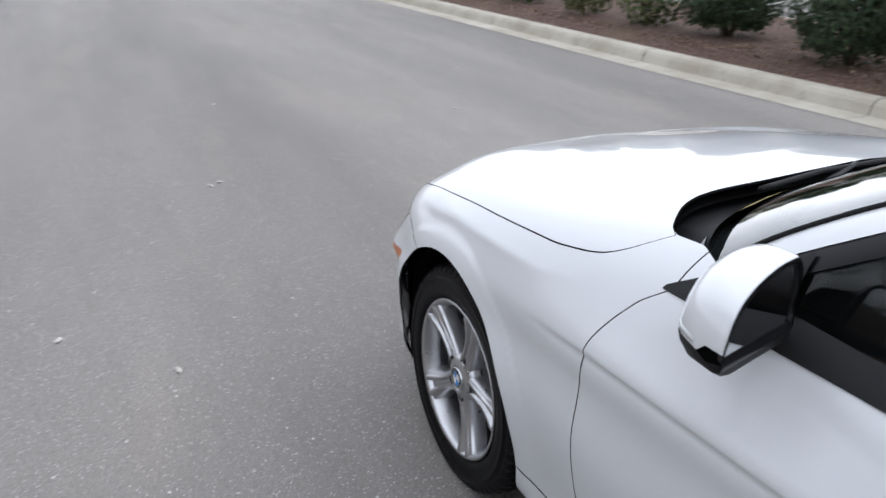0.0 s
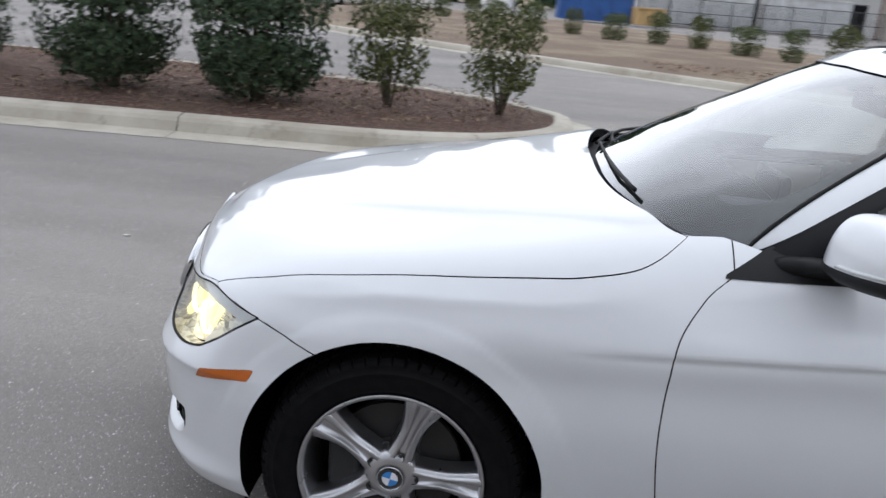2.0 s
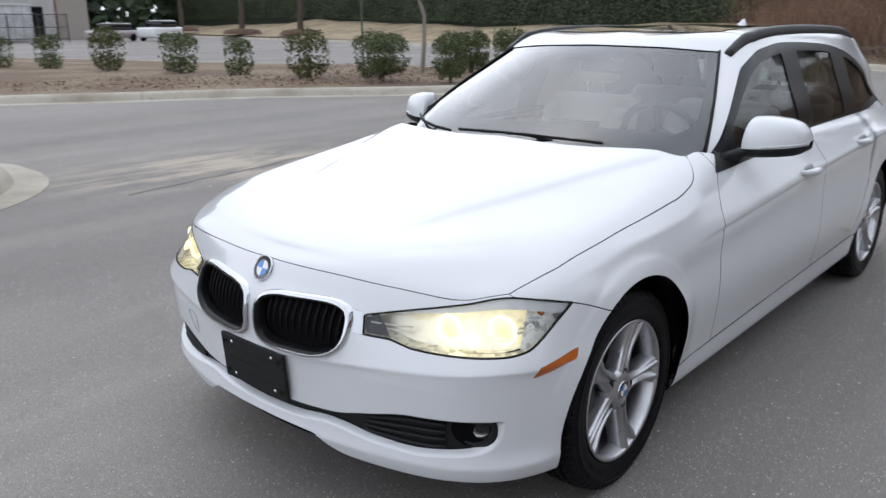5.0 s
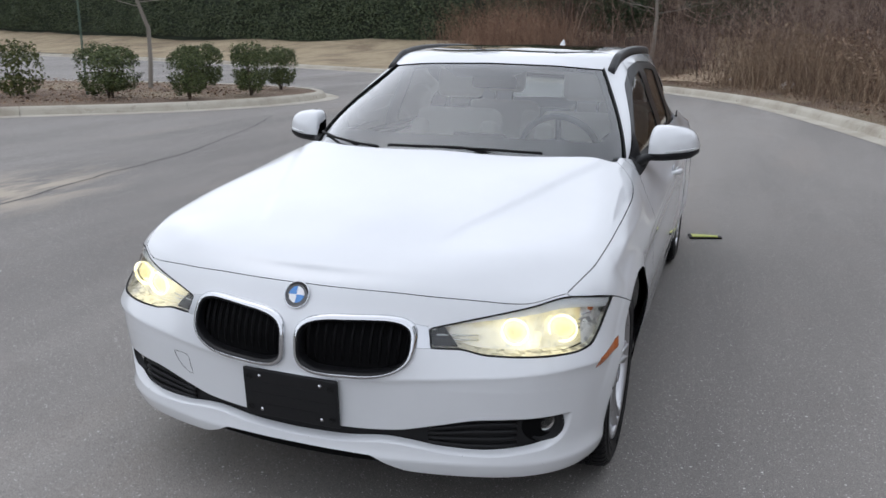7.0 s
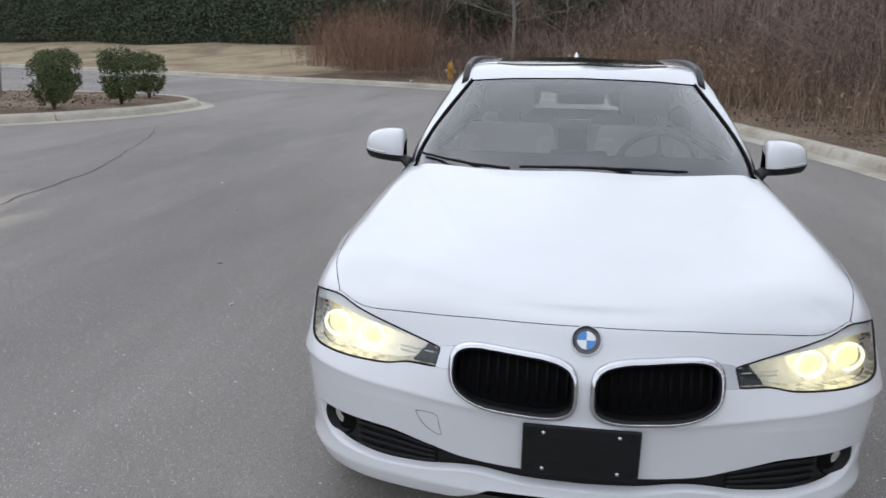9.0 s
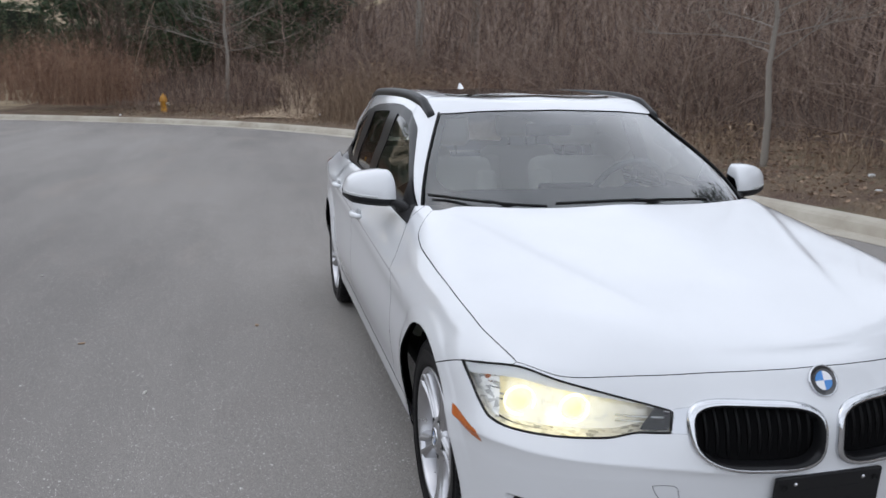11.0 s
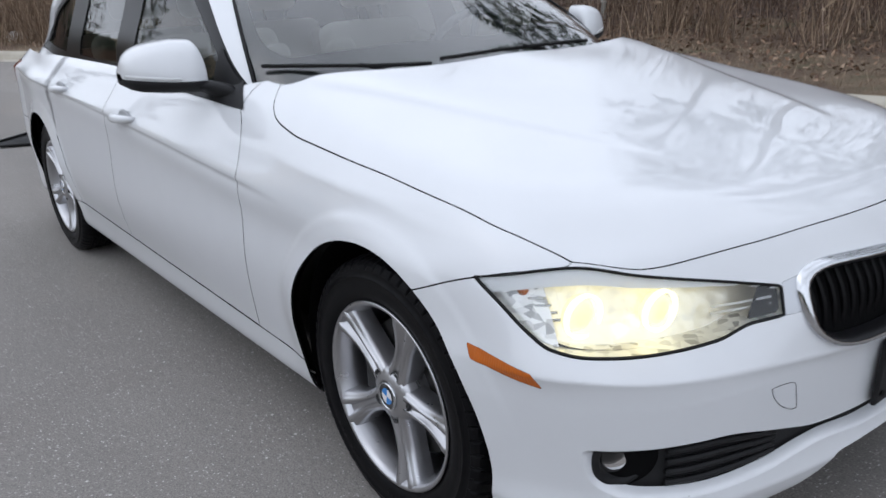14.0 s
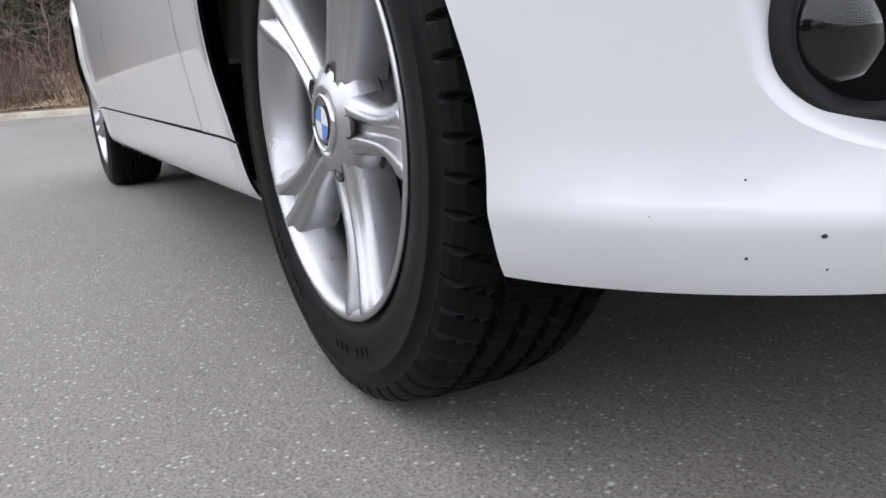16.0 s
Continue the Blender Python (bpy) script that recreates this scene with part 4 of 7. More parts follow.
def lamp(s):
    """One headlamp: lens, bezel, reflector, brow, two lit rings."""
    side = (lambda vf: vf) if s > 0 else mirrored
    unit = piece("headlamp", side(lens), lamp_glass, car, "clear headlamp lens with warm lit rings inside")
    unit.visible_shadow = False
    idx = clip(LENS, lamp_in)
    edge = rim_of(idx)
    v = idx[0]
    # wall from the lens back into the body
    back = v - np.array([0.055, 0.030, 0.0])
    wall = (np.r_[v, back], [(a, b, b + len(v), a + len(v)) for a, b in edge])
    piece("bezel", side(wall), reflector, unit, "bright inner wall of the headlamp", smooth=False)
    bowl = (v - np.array([0.050, 0.028, 0.0]), idx[1])
    ang = lambda q: np.arctan2(Y(q) + 0.014, X(q) - 0.1 + 0.022)
    split = lambda q: 1.13 - ang(q) + 0.5 * (Z(q) - 0.65)
    piece("reflector", side(clip((v - np.array([0.022, 0.014, 0.0]), idx[1]), lambda q: -split(q))), reflector, unit, "faceted bright reflector")
    piece("painted_glow_reflector", side(bowl), glow_bowl, unit, "reflector with the pale yellow bulb glow painted in as emission")
    trim_line = [v[i] for i in ordered(edge)]
    bm = bmesh.new()
    tube(bm, [(q[0] + 0.001, s * q[1], q[2]) for q in trim_line], 0.0032, 6, False)
    part("lens_seal", bm, rubber_seal, unit, "black seal round the lens", smooth=True)
    for z0 in (0.632, 0.645):
        bm = bmesh.new()
        tube(bm, [(0.660, s * 0.415, z0 - 0.002), (0.632, s * 0.47, z0 - 0.006), (0.604, s * 0.52, z0 - 0.009)], 0.0026, 6)
        part("light_strip", bm, brow_mat, unit, "thin bright strip", smooth=True)
    brow = clip((LENS[0] - np.array([0.005, 0.003, 0.0]), LENS[1]),
                lambda q: np.minimum(lamp_in(q + np.array([0.005, 0.003, 0])) - 0.003, Z(q) - LAMP_T(np.arctan2(Y(q), X(q) - 0.1)) + 0.030 - 0.022 * np.clip((1.12 - np.arctan2(Y(q), X(q) - 0.1)) / 0.38, 0, 1)))
    piece("brow", side(brow), brow_mat, unit, "pale strip along the top of the lamp")
    inner_end = clip((LENS[0] - np.array([0.010, 0.006, 0.0]), LENS[1]),
                     lambda q: np.minimum(lamp_in(q + np.array([0.010, 0.006, 0])) - 0.002, 0.462 - Y(q) - 0.9 * (Z(q) - 0.63)))
    piece("lamp_end", side(inner_end), black_trim, unit)
    for x, y, z, r in BULBS:
        m = pose(x, s * y, z, -4, 0, -90 + s * 6)
        bm = bmesh.new()
        lathe(bm, [(r + 0.001, -0.008), (r + 0.002, 0.003), (r, 0.005), (r - 0.003, 0.003), (r - 0.004, -0.006)], 40)
        ob = part("ring", bm, halo, unit, "lit ring", smooth=True)
        ob.matrix_local = m
        bm = bmesh.new()
        lathe(bm, [(0.0005, 0.004), (0.015, 0.002), (0.028, -0.006), (r - 0.006, -0.022)], 36)
        ob = part("bulb", bm, lit, unit, "lit yellowish projector", smooth=True)
        ob.matrix_local = m
    bm = bmesh.new()
    bmesh.ops.create_uvsphere(bm, u_segments=16, v_segments=8, radius=0.011)
    ob = part("indicator_bulb", bm, amber, unit, "amber indicator bulb", smooth=True)
    ob.matrix_local = pose(0.398, s * 0.796, 0.690)
    for k in range(4):
        bm = bmesh.new()
        box(bm, (-0.002, -0.016, -0.003), (0.002, 0.016, 0.003), 0.0015)
        ob = part("facet", bm, chrome, unit, "bright facet", smooth=True)
        ob.matrix_local = pose(0.455 - 0.010 * k, s * (0.772 + 0.006 * k), 0.640 + 0.013 * k, 10, 20 + 12 * k, s * 50)
    glow_lamp = new("headlamp_bulb", bpy.data.lights.new("headlamp_bulb", "POINT"))
    glow_lamp.data.energy, glow_lamp.data.color, glow_lamp.data.shadow_soft_size = 0.05, (1.0, 0.78, 0.30), 0.02
    glow_lamp.parent = unit
    glow_lamp.matrix_local = pose(0.572, s * 0.690, 0.652)
    return unit


for s in (1, -1):
    lamp(s)


# points on the nose, looked up from the front
nose_pts = body_grid[:, :NOSE].reshape(-1, 3)


def nose_x(y, z):
    d = (nose_pts[:, 1] - abs(y)) ** 2 + (nose_pts[:, 2] - z) ** 2 + 10 * (nose_pts[:, 0] < 0.4)
    i = np.argpartition(d, 4)[:4]
    w = 1 / (d[i] + 1e-7)
    return float((nose_pts[i, 0] * w).sum() / w.sum())


def kidney_outline(n=72, grow=0.0):
    out = []
    for k in range(n):
        t = 2 * math.pi * k / n
        c, s = math.cos(t), math.sin(t)
        e = 2 / 3.8
        y = math.copysign(abs(c) ** e, c)
        z = math.copysign(abs(s) ** e, s)
        zz = 0.604 + (0.081 + grow) * z
        outer = 0.362 + grow - 0.034 * min(max((0.604 - zz) / 0.07, 0), 1.2) ** 2
        inner = 0.022 - grow
        yy = (inner + outer) / 2 + (outer - inner) / 2 * y
        zz += 0.006 * (yy - 0.19) / 0.16
        out.append((yy, zz))
    return out


slat_mat = Mat("grille_slat", (0.0025, 0.0025, 0.003), 0.45, Specular_IOR_Level=0.15).m


def kidney(s):
    """One grille kidney: chrome frame and upright slats."""
    bm = bmesh.new()
    rings = []
    for grow, out in ((0.007, -0.004), (0.007, 0.008), (0.003, 0.014), (-0.004, 0.015), (-0.010, 0.010), (-0.012, -0.004), (-0.013, -0.022)):
        ring = []
        for y, z in kidney_outline(96, grow):
            ring.append(bm.verts.new((nose_x(y, z) + out, s * y, z)))
        rings.append(ring)
    for a, b in zip(rings, rings[1:]):
        for i in range(len(a)):
            bm.faces.new((a[i], a[(i + 1) % len(a)], b[(i + 1) % len(a)], b[i]))
    bmesh.ops.recalc_face_normals(bm, faces=bm.faces)
    for i, f in enumerate(bm.faces):
        f.material_index = 1 if i >= 96 * 3 else 0
    frame_ob = part("kidney_grille", bm, [chrome, black_trim], car, "chrome framed kidney grille with black slats", smooth=True)
    for k in range(12):
        y = 0.042 + k * 0.0268
        lo, hi = 0.604 - 0.071, 0.604 + 0.071
        bm = bmesh.new()
        top = []
        for z in np.linspace(lo, hi, 7):
            x = nose_x(y, z) - 0.022 - 0.008 * ((z - 0.604) / 0.062) ** 2
            z2 = z + 0.006 * (y - 0.19) / 0.16
            top.append([bm.verts.new(q) for q in ((x - 0.03, s * (y - 0.004), z2), (x - 0.004, s * (y - 0.005), z2), (x, s * y, z2), (x - 0.004, s * (y + 0.005), z2), (x - 0.03, s * (y + 0.004), z2))])
        for a, b in zip(top, top[1:]):
            for i in range(4):
                bm.faces.new((a[i], a[i + 1], b[i + 1], b[i]))
        bmesh.ops.recalc_face_normals(bm, faces=bm.faces)
        part("slat", bm, slat_mat, frame_ob)


for s in (1, -1):
    kidney(s)

# lower grille with fog lamps
fog_grid = body_grid - body_nor * 0.028
grille = clip((fog_grid.reshape(-1, 3), BODY[1]), lambda v: np.minimum(fog_in(v, 0.02), np.hypot(Y(v) - 0.712, Z(v) - 0.378) - 0.057))
lower = piece("lower_grille", both(grille), black_plastic, car, "black plastic lower grille")
for s in (1, -1):
    for k in range(4):
        bm = bmesh.new()
        pts = []
        for y in np.linspace(0.40, 0.645, 14):
            t = (k + 0.6) / 4.4
            z = FOG_B(y) + (FOG_T(y) - FOG_B(y)) * t
            pts.append((nose_x(y, float(z)) - 0.024, s * y, float(z)))
        tube(bm, pts, 0.0065, 6)
        part("louvre", bm, black_plastic, lower, smooth=True)
    bm = bmesh.new()
    lathe(bm, [(0.060, -0.05), (0.060, -0.002), (0.055, 0.003), (0.048, 0.002), (0.043, -0.006), (0.038, -0.014)], 40)
    pod = part("fog_lamp", bm, black_plastic, car, "round fog lamp with clear lens", smooth=True)
    pod.matrix_local = pose(0.566, s * 0.712, 0.380, 0, 0, -90 + s * 22)
    bm = bmesh.new()
    lathe(bm, [(0.0005, 0.000), (0.014, -0.001), (0.028, -0.005), (0.039, -0.013)], 36)
    part("fog_lens", bm, lamp_glass, pod, "clear lens", smooth=True).visible_shadow = False
    bm = bmesh.new()
    lathe(bm, [(0.0005, -0.018), (0.006, -0.020), (0.008, -0.026), (0.008, -0.044)], 16)
    part("fog_bulb", bm, satin_chrome, pod, "dull metal bulb shield", smooth=True)
    bm = bmesh.new()
    lathe(bm, [(0.0005, -0.045), (0.012, -0.044), (0.028, -0.035), (0.040, -0.018)], 36)
    part("fog_reflector", bm, satin_chrome, pod, "bright bowl", smooth=True)

# stone chips low on the bumper
chip_mat = Mat("stone_chip", (0.02, 0.018, 0.017), 0.8).m
for s, y, z, r in ((-1, 0.778, 0.297, 0.0022), (-1, 0.753, 0.264, 0.0028), (-1, 0.813, 0.275, 0.0014), (-1, 0.777, 0.249, 0.0018), (-1, 0.70, 0.255, 0.0016), (-1, 0.745, 0.242, 0.0013), (-1, 0.62, 0.30, 0.0015), (-1, 0.66, 0.285, 0.0012),
                   (1, 0.72, 0.27, 0.0018), (1, 0.60, 0.46, 0.0014), (-1, 0.50, 0.47, 0.0013), (1, 0.30, 0.47, 0.0012)):
    bm = bmesh.new()
    bmesh.ops.create_icosphere(bm, subdivisions=1, radius=r * 0.55)
    for v in bm.verts:
        v.co.x *= 0.5
        v.co.y *= 1.3
    q = part("stone_chip", bm, chip_mat, car)
    q.matrix_local = pose(nose_x(y, z) - 0.0003, s * y, z, 0, 0, s * 40)

# plate carrier, tow cover, badge
bm = bmesh.new()
box(bm, (-0.006, -0.156, -0.076), (0.006, 0.156, 0.076), 0.004)
plate = part("plate_carrier", bm, black_plastic, car, "black plastic plate carrier without a plate")
plate.matrix_local = pose(0.766, 0, 0.428, 0, 4.0, 0)
for y in (-0.10, 0.10):
    for z in (-0.055, 0.055):
        bm = bmesh.new()
        lathe(bm, [(0.0005, 0.003), (0.004, 0.0025), (0.0055, 0)], 16)
        b = part("screw", bm, chrome, plate, "bright screw", smooth=True)
        b.matrix_local = pose(0.006, y, z, 0, 0, -90)
for y in (-0.135, 0.135):
    for z in (-0.05, 0.05):
        bm = bmesh.new()
        lathe(bm, [(0.009, 0.0035), (0.0075, 0.004), (0.006, -0.001), (0.0005, -0.002)], 20)
        b = part("boss", bm, rubber_seal, plate, smooth=True)
        b.matrix_local = pose(0.006, y, z, 0, 0, -90)
for z, w in ((-0.035, 0.09), (0.0, 0.14), (0.035, 0.09)):
    bm = bmesh.new()
    box(bm, (0.0055, -w, z - 0.001), (0.0075, w, z + 0.001), 0.0005)
    part("rib", bm, black_plastic, plate)

bm = bmesh.new()
loop = [(0.458, 0.483), (0.425, 0.484), (0.398, 0.478), (0.390, 0.450), (0.383, 0.420), (0.395, 0.420), (0.425, 0.436), (0.448, 0.460), (0.458, 0.483)]
fine = smooth_line(loop, 0.008)
tube(bm, [(nose_x(p.x, p.y) + 0.0002, -p.x, p.y) for p in fine], 0.0008, 5, False)
part("tow_cover_seam", bm, gap_shade_black, car)

badge_blue = Mat("badge_blue", (0.03, 0.20, 0.55), 0.2, Coat_Weight=1.0).m
badge_white = Mat("badge_white", (0.75, 0.76, 0.78), 0.2, Coat_Weight=1.0).m
badge_black = Mat("badge_black", (0.015, 0.015, 0.018), 0.2, Coat_Weight=1.0).m


def roundel(parent, m, r, name="badge"):
    """A round emblem as plain shapes: bright rim, dark ring, blue and white quarters."""
    bm = bmesh.new()
    lathe(bm, [(0.0005, 0.0), (r * 0.62, 0.0), (r * 0.92, -0.0005), (r * 0.93, 0.002), (r, 0.001), (r, -0.006)], 48)
    bm.faces.ensure_lookup_table()
    for f in bm.faces:
        q = np.mean([(v.co.x ** 2 + v.co.z ** 2) ** 0.5 for v in f.verts])
        f.material_index = 0 if q > r * 0.92 else 1
    ob = part(name, bm, [chrome, badge_black], parent, "round emblem with blue and white quarters", smooth=True)
    ob.matrix_local = m
    for k in range(4):
        bm = bmesh.new()
        c = bm.verts.new((0, 0.0012, 0))
        arc = [bm.verts.new((0.60 * r * math.cos(t), 0.001, 0.60 * r * math.sin(t))) for t in np.linspace(k * math.pi / 2, (k + 1) * math.pi / 2, 9)]
        for a, b in zip(arc, arc[1:]):
            bm.faces.new((c, b, a))
        part("quarter", bm, badge_blue if k % 2 == 0 else badge_white, ob)
    return ob


_i = int(np.abs(body_grid[:, 0, 2] - 0.724).argmin() if body_grid[-1, 0, 2] > 0.7 else 0)
_n = body_nor[_i, 0]
_c = body_grid[_i, 0] + _n * 0.006
roundel(car, pose(_c[0], 0, _c[2], 0, -math.degrees(math.atan2(_n[2], _n[0])), 0) @ pose(0, 0, 0, 0, 0, -90), 0.041)

# ---------------------------------------------------------------- the car's cabin: pillars, roof, glass
SCREEN_Y = curve1((0.90, 0.745), (0.955, 0.728), (1.0, 0.716), (1.09, 0.678), (1.198, 0.613), (1.272, 0.560), (1.31, 0.536))
SCREEN_T = curve1((0, 1.333), (0.3, 1.326), (0.54, 1.308))
SCREEN_L = curve1((0, 1.002), (0.4, 0.998), (0.70, 0.972), (0.75, 0.955))
DLO_T = curve1((-0.69, 0.905), (-0.85, 1.003), (-0.94, 1.064), (-1.148, 1.192), (-1.27, 1.254), (-1.51, 1.318), (-1.73, 1.336), (-2.2, 1.322), (-2.65, 1.275), (-3.0, 1.178), (-3.2, 1.04), (-3.26, 0.97))
DLO_B = curve1((-0.69, 0.904), (-1.2, 0.922), (-2.18, 0.938), (-2.84, 0.952), (-3.3, 0.97))


def screen_in(v, inset=0.0):
    x, y, z = v.T
    return np.minimum.reduce([SCREEN_Y(z) - y - inset, SCREEN_T(y) - z - inset * 0.8, x + 1.45, z - (SCREEN_L(y) - 0.03) - inset * 0.3])


def dlo_in(v, inset=0.0):
    x, y, z = v.T
    return np.minimum.reduce([(DLO_T(x) - z) * 0.85 - inset, z - DLO_B(x) - inset, -0.69 - x, y - 0.45, x + 3.27])


def pane_in(v, x0, x1, inset):
    x, y, z = v.T
    lean = (z - 0.95) * -0.06
    return np.minimum.reduce([dlo_in(v, inset), x0 + lean - x, x - (x1 + lean)])


PANES = ((-0.93, -1.63, 0.034), (-1.83, -2.36, 0.032), (-2.60, -3.2, 0.032))
cab_nor = normals(cab_grid)
cab_nor *= np.sign((cab_nor * (cab_grid - np.array([-2.2, 0, 1.0]))).sum(2, keepdims=True))
cab_nor[:, 0, 1] = cab_nor[:, -1, 1] = cab_nor[-1, :, 1] = 0
cab_nor[-1] = cab_nor[-2] * np.array([1, 0, 1])
cab_nor /= np.linalg.norm(cab_nor, axis=2, keepdims=True) + 1e-9


def cab_at(depth):
    return np.c_[(cab_grid - cab_nor * depth).reshape(-1, 3), cab_nor.reshape(-1, 3)], CAB[1]


def sun_in(v):
    x, y, z = v.T
    q = 0.43 - 0.02 * np.clip((-1.5 - x), 0, 1)
    return np.minimum.reduce([q - y, -1.415 - 0.16 * (y / 0.43) ** 2 * 0.35 - x, x + 2.45, z - 1.3])


def back_in(v):
    x, y, z = v.T
    return np.minimum.reduce([-3.24 - x, 0.52 - y, z - 1.0, 1.30 - z])


cabin = multi(cab_at(0.0), lambda v: -screen_in(v) - 0.001, lambda v: -dlo_in(v) - 0.0005, lambda v: -sun_in(v) - 0.001, lambda v: -back_in(v) - 0.001,
              lambda v: Z(v) - 0.915)
cabin = clip(cabin, lambda v: np.maximum(-0.62 - X(v), Z(v) - 0.985))
roof = piece("roof", both(cabin), paint, car, "white roof with pillars", weld=2e-5, thick=0.006)
frame_trim = cab_at(0.002)
for a, b, inset in PANES:
    frame_trim = clip(frame_trim, lambda v: -pane_in(v, a, b, inset))
pair("window_frame", clip(frame_trim, dlo_in), black_trim, "gloss black window surround", thick=0.004)
for n, (a, b, inset) in enumerate(PANES):
    vf = clip(cab_at(0.007), lambda v: pane_in(v, a + 0.006, b - 0.006, inset - 0.006))
    for s in (1, -1):
        ob = piece("side_window", vf if s > 0 else mirrored(vf), dark_glass if n else side_glass, car, "tinted glass" if n else "")
        ob.visible_shadow = False
ob = piece("windscreen", both(clip(cab_at(0.004), lambda v: screen_in(v, 0.0))), screen_glass, car, "clear windscreen reflecting pale sky and trees", weld=2e-5)
ob.visible_shadow = False


def frit_in(v):
    """The dark printed border of the windscreen, with the sensor patch at the top."""
    x, y, z = v.T
    a, b = SCREEN_Y(z) - y - 0.040, z - SCREEN_L(y) - 0.042
    top = SCREEN_T(y) - z - 0.024 - 0.040 * np.clip((0.22 - y) / 0.10, 0, 1)
    r = 0.07
    corner = np.where((a < r) & (b < r), r - np.hypot(np.maximum(r - a, 0), np.maximum(r - b, 0)), np.minimum(a, b))
    edge = np.minimum(corner, top)
    return np.minimum(screen_in(v, 0.001), -edge)


frit = Mat("windscreen_border", (0.010, 0.010, 0.011), 0.5).m
piece("screen_border", both(clip(cab_at(0.008), frit_in)), frit, car, "black printed windscreen border")
bm = bmesh.new()
SEAL = []
for z in np.linspace(0.945, 1.312, 24):
    y = float(SCREEN_Y(z))
    d = (CAB[0][:, 1] - y) ** 2 + (CAB[0][:, 2] - z) ** 2 + 10 * (CAB[0][:, 0] < -1.45)
    SEAL.append(CAB[0][d.argmin()] + np.array([0.002, 0, 0.001]))
_z = np.array(SEAL)[:, 2]
_fx, _fy = np.polyfit(_z, np.array(SEAL)[:, 0], 3), np.polyfit(_z, np.array(SEAL)[:, 1], 3)
SEAL = [(np.polyval(_fx, z) + 0.001, np.polyval(_fy, z), z) for z in np.linspace(0.945, 1.312, 24)]
for s in (1, -1):
    bm = bmesh.new()
    tube(bm, [(p[0], s * p[1], p[2]) for p in SEAL], 0.005, 8)
    part("screen_seal", bm, rubber_seal, car, smooth=True)
piece("sunroof", both(clip(cab_at(-0.003), sun_in)), clear("sunroof_glass", (0.25, 0.27, 0.275), 1.52, 1.3), car, "dark glass panoramic sunroof", weld=2e-5).visible_shadow = False
Mat("dark_rear_glass", (0.01, 0.01, 0.012), 0.05)
piece("rear_window", both(clip(cab_at(0.002), back_in)), clear("rear_glass", (0.55, 0.60, 0.60), 1.52, 1.5), car, "tinted rear window", weld=2e-5).visible_shadow = False

# roof rails along the roof's edge
cab_pts = cab_grid.reshape(-1, 3)


def roof_z(x, y):
    d = (cab_pts[:, 0] - x) ** 2 + (cab_pts[:, 1] - abs(y)) ** 2 + 10 * (cab_pts[:, 2] < 1.24)
    i = np.argpartition(d, 4)[:4]
    w = 1 / (d[i] + 1e-7)
    return float((cab_pts[i, 2] * w).sum() / w.sum())


RAIL_Y = curve1((-1.27, 0.565), (-1.5, 0.572), (-2.0, 0.580), (-2.6, 0.565), (-3.2, 0.52))
for s in (1, -1):
    bm = bmesh.new()
    rings = []
    xs = np.linspace(-1.27, -3.2, 60)
    for x in xs:
        y = float(RAIL_Y(x))
        z = roof_z(x, y)
        up = 0.027 * min(1, (-1.25 - x) / 0.20, (x + 3.28) / 0.25) + 0.003
        rings.append([bm.verts.new((x, s * (y + a), z + b)) for a, b in ((-0.016, -0.012), (-0.015, up * 0.8), (-0.006, up), (0.010, up * 0.96), (0.018, up * 0.7), (0.021, -0.012))])
    for a, b in zip(rings, rings[1:]):
        for i in range(5):
            bm.faces.new((a[i], a[i + 1], b[i + 1], b[i]))
    bm.faces.new(rings[0])
    bm.faces.new(list(reversed(rings[-1])))
    bmesh.ops.recalc_face_normals(bm, faces=bm.faces)
    part("roof_rail", bm, Mat("rail_black", (0.010, 0.010, 0.011), 0.35, Specular_IOR_Level=0.2).m if s > 0 else bpy.data.materials["rail_black"], car, "black roof rail", smooth=True)

# aerial fin
bm = bmesh.new()
rings = []
for t in np.linspace(0, 1, 12):
    h = 0.052 * math.sin(min(1, t * 1.25) * math.pi / 2) * (1 if t < 0.8 else 1 - (t - 0.8) * 2.2)
    w = 0.022 * math.sin(math.pi * min(t + 0.05, 0.97)) ** 0.6
    rings.append([bm.verts.new((0.09 - 0.16 * t, a * w, b * h)) for a, b in ((-1, -0.1), (-0.75, 0.4), (-0.35, 0.8), (0, 1), (0.35, 0.8), (0.75, 0.4), (1, -0.1))])
for a, b in zip(rings, rings[1:]):
    for i in range(6):
        bm.faces.new((a[i], a[i + 1], b[i + 1], b[i]))
bmesh.ops.recalc_face_normals(bm, faces=bm.faces)
fin = part("aerial_fin", bm, paint, car, smooth=True)
fin.matrix_local = pose(-2.86, 0, roof_z(-2.86, 0) - 0.002)

# cowl and wipers
cowl_grid = body_grid - body_nor * 0.050
cowl = multi((cowl_grid.reshape(-1, 3), BODY[1]), lambda v: Z(v) - 0.88, lambda v: 0.712 - Y(v), lambda v: HOOD_R(Y(v)) + 0.06 - X(v), lambda v: X(v) + 0.95)
piece("cowl", both(cowl), Mat("cowl_plastic", (0.008, 0.008, 0.009), 0.6, Specular_IOR_Level=0.25).m, car, "black plastic cowl below the windscreen", weld=2e-5)


def screen_point(y, z):
    """A point on the windscreen, slightly proud."""
    d = (cab_pts[:, 1] - abs(y)) ** 2 + (cab_pts[:, 2] - z) ** 2 + 10 * (cab_pts[:, 0] < -1.4)
    i = np.argpartition(d, 4)[:4]
    w = 1 / (d[i] + 1e-7)
    p = (cab_pts[i] * w[:, None]).sum(0) / w.sum()
    return np.array([p[0] + 0.014, y, p[2] + 0.012])


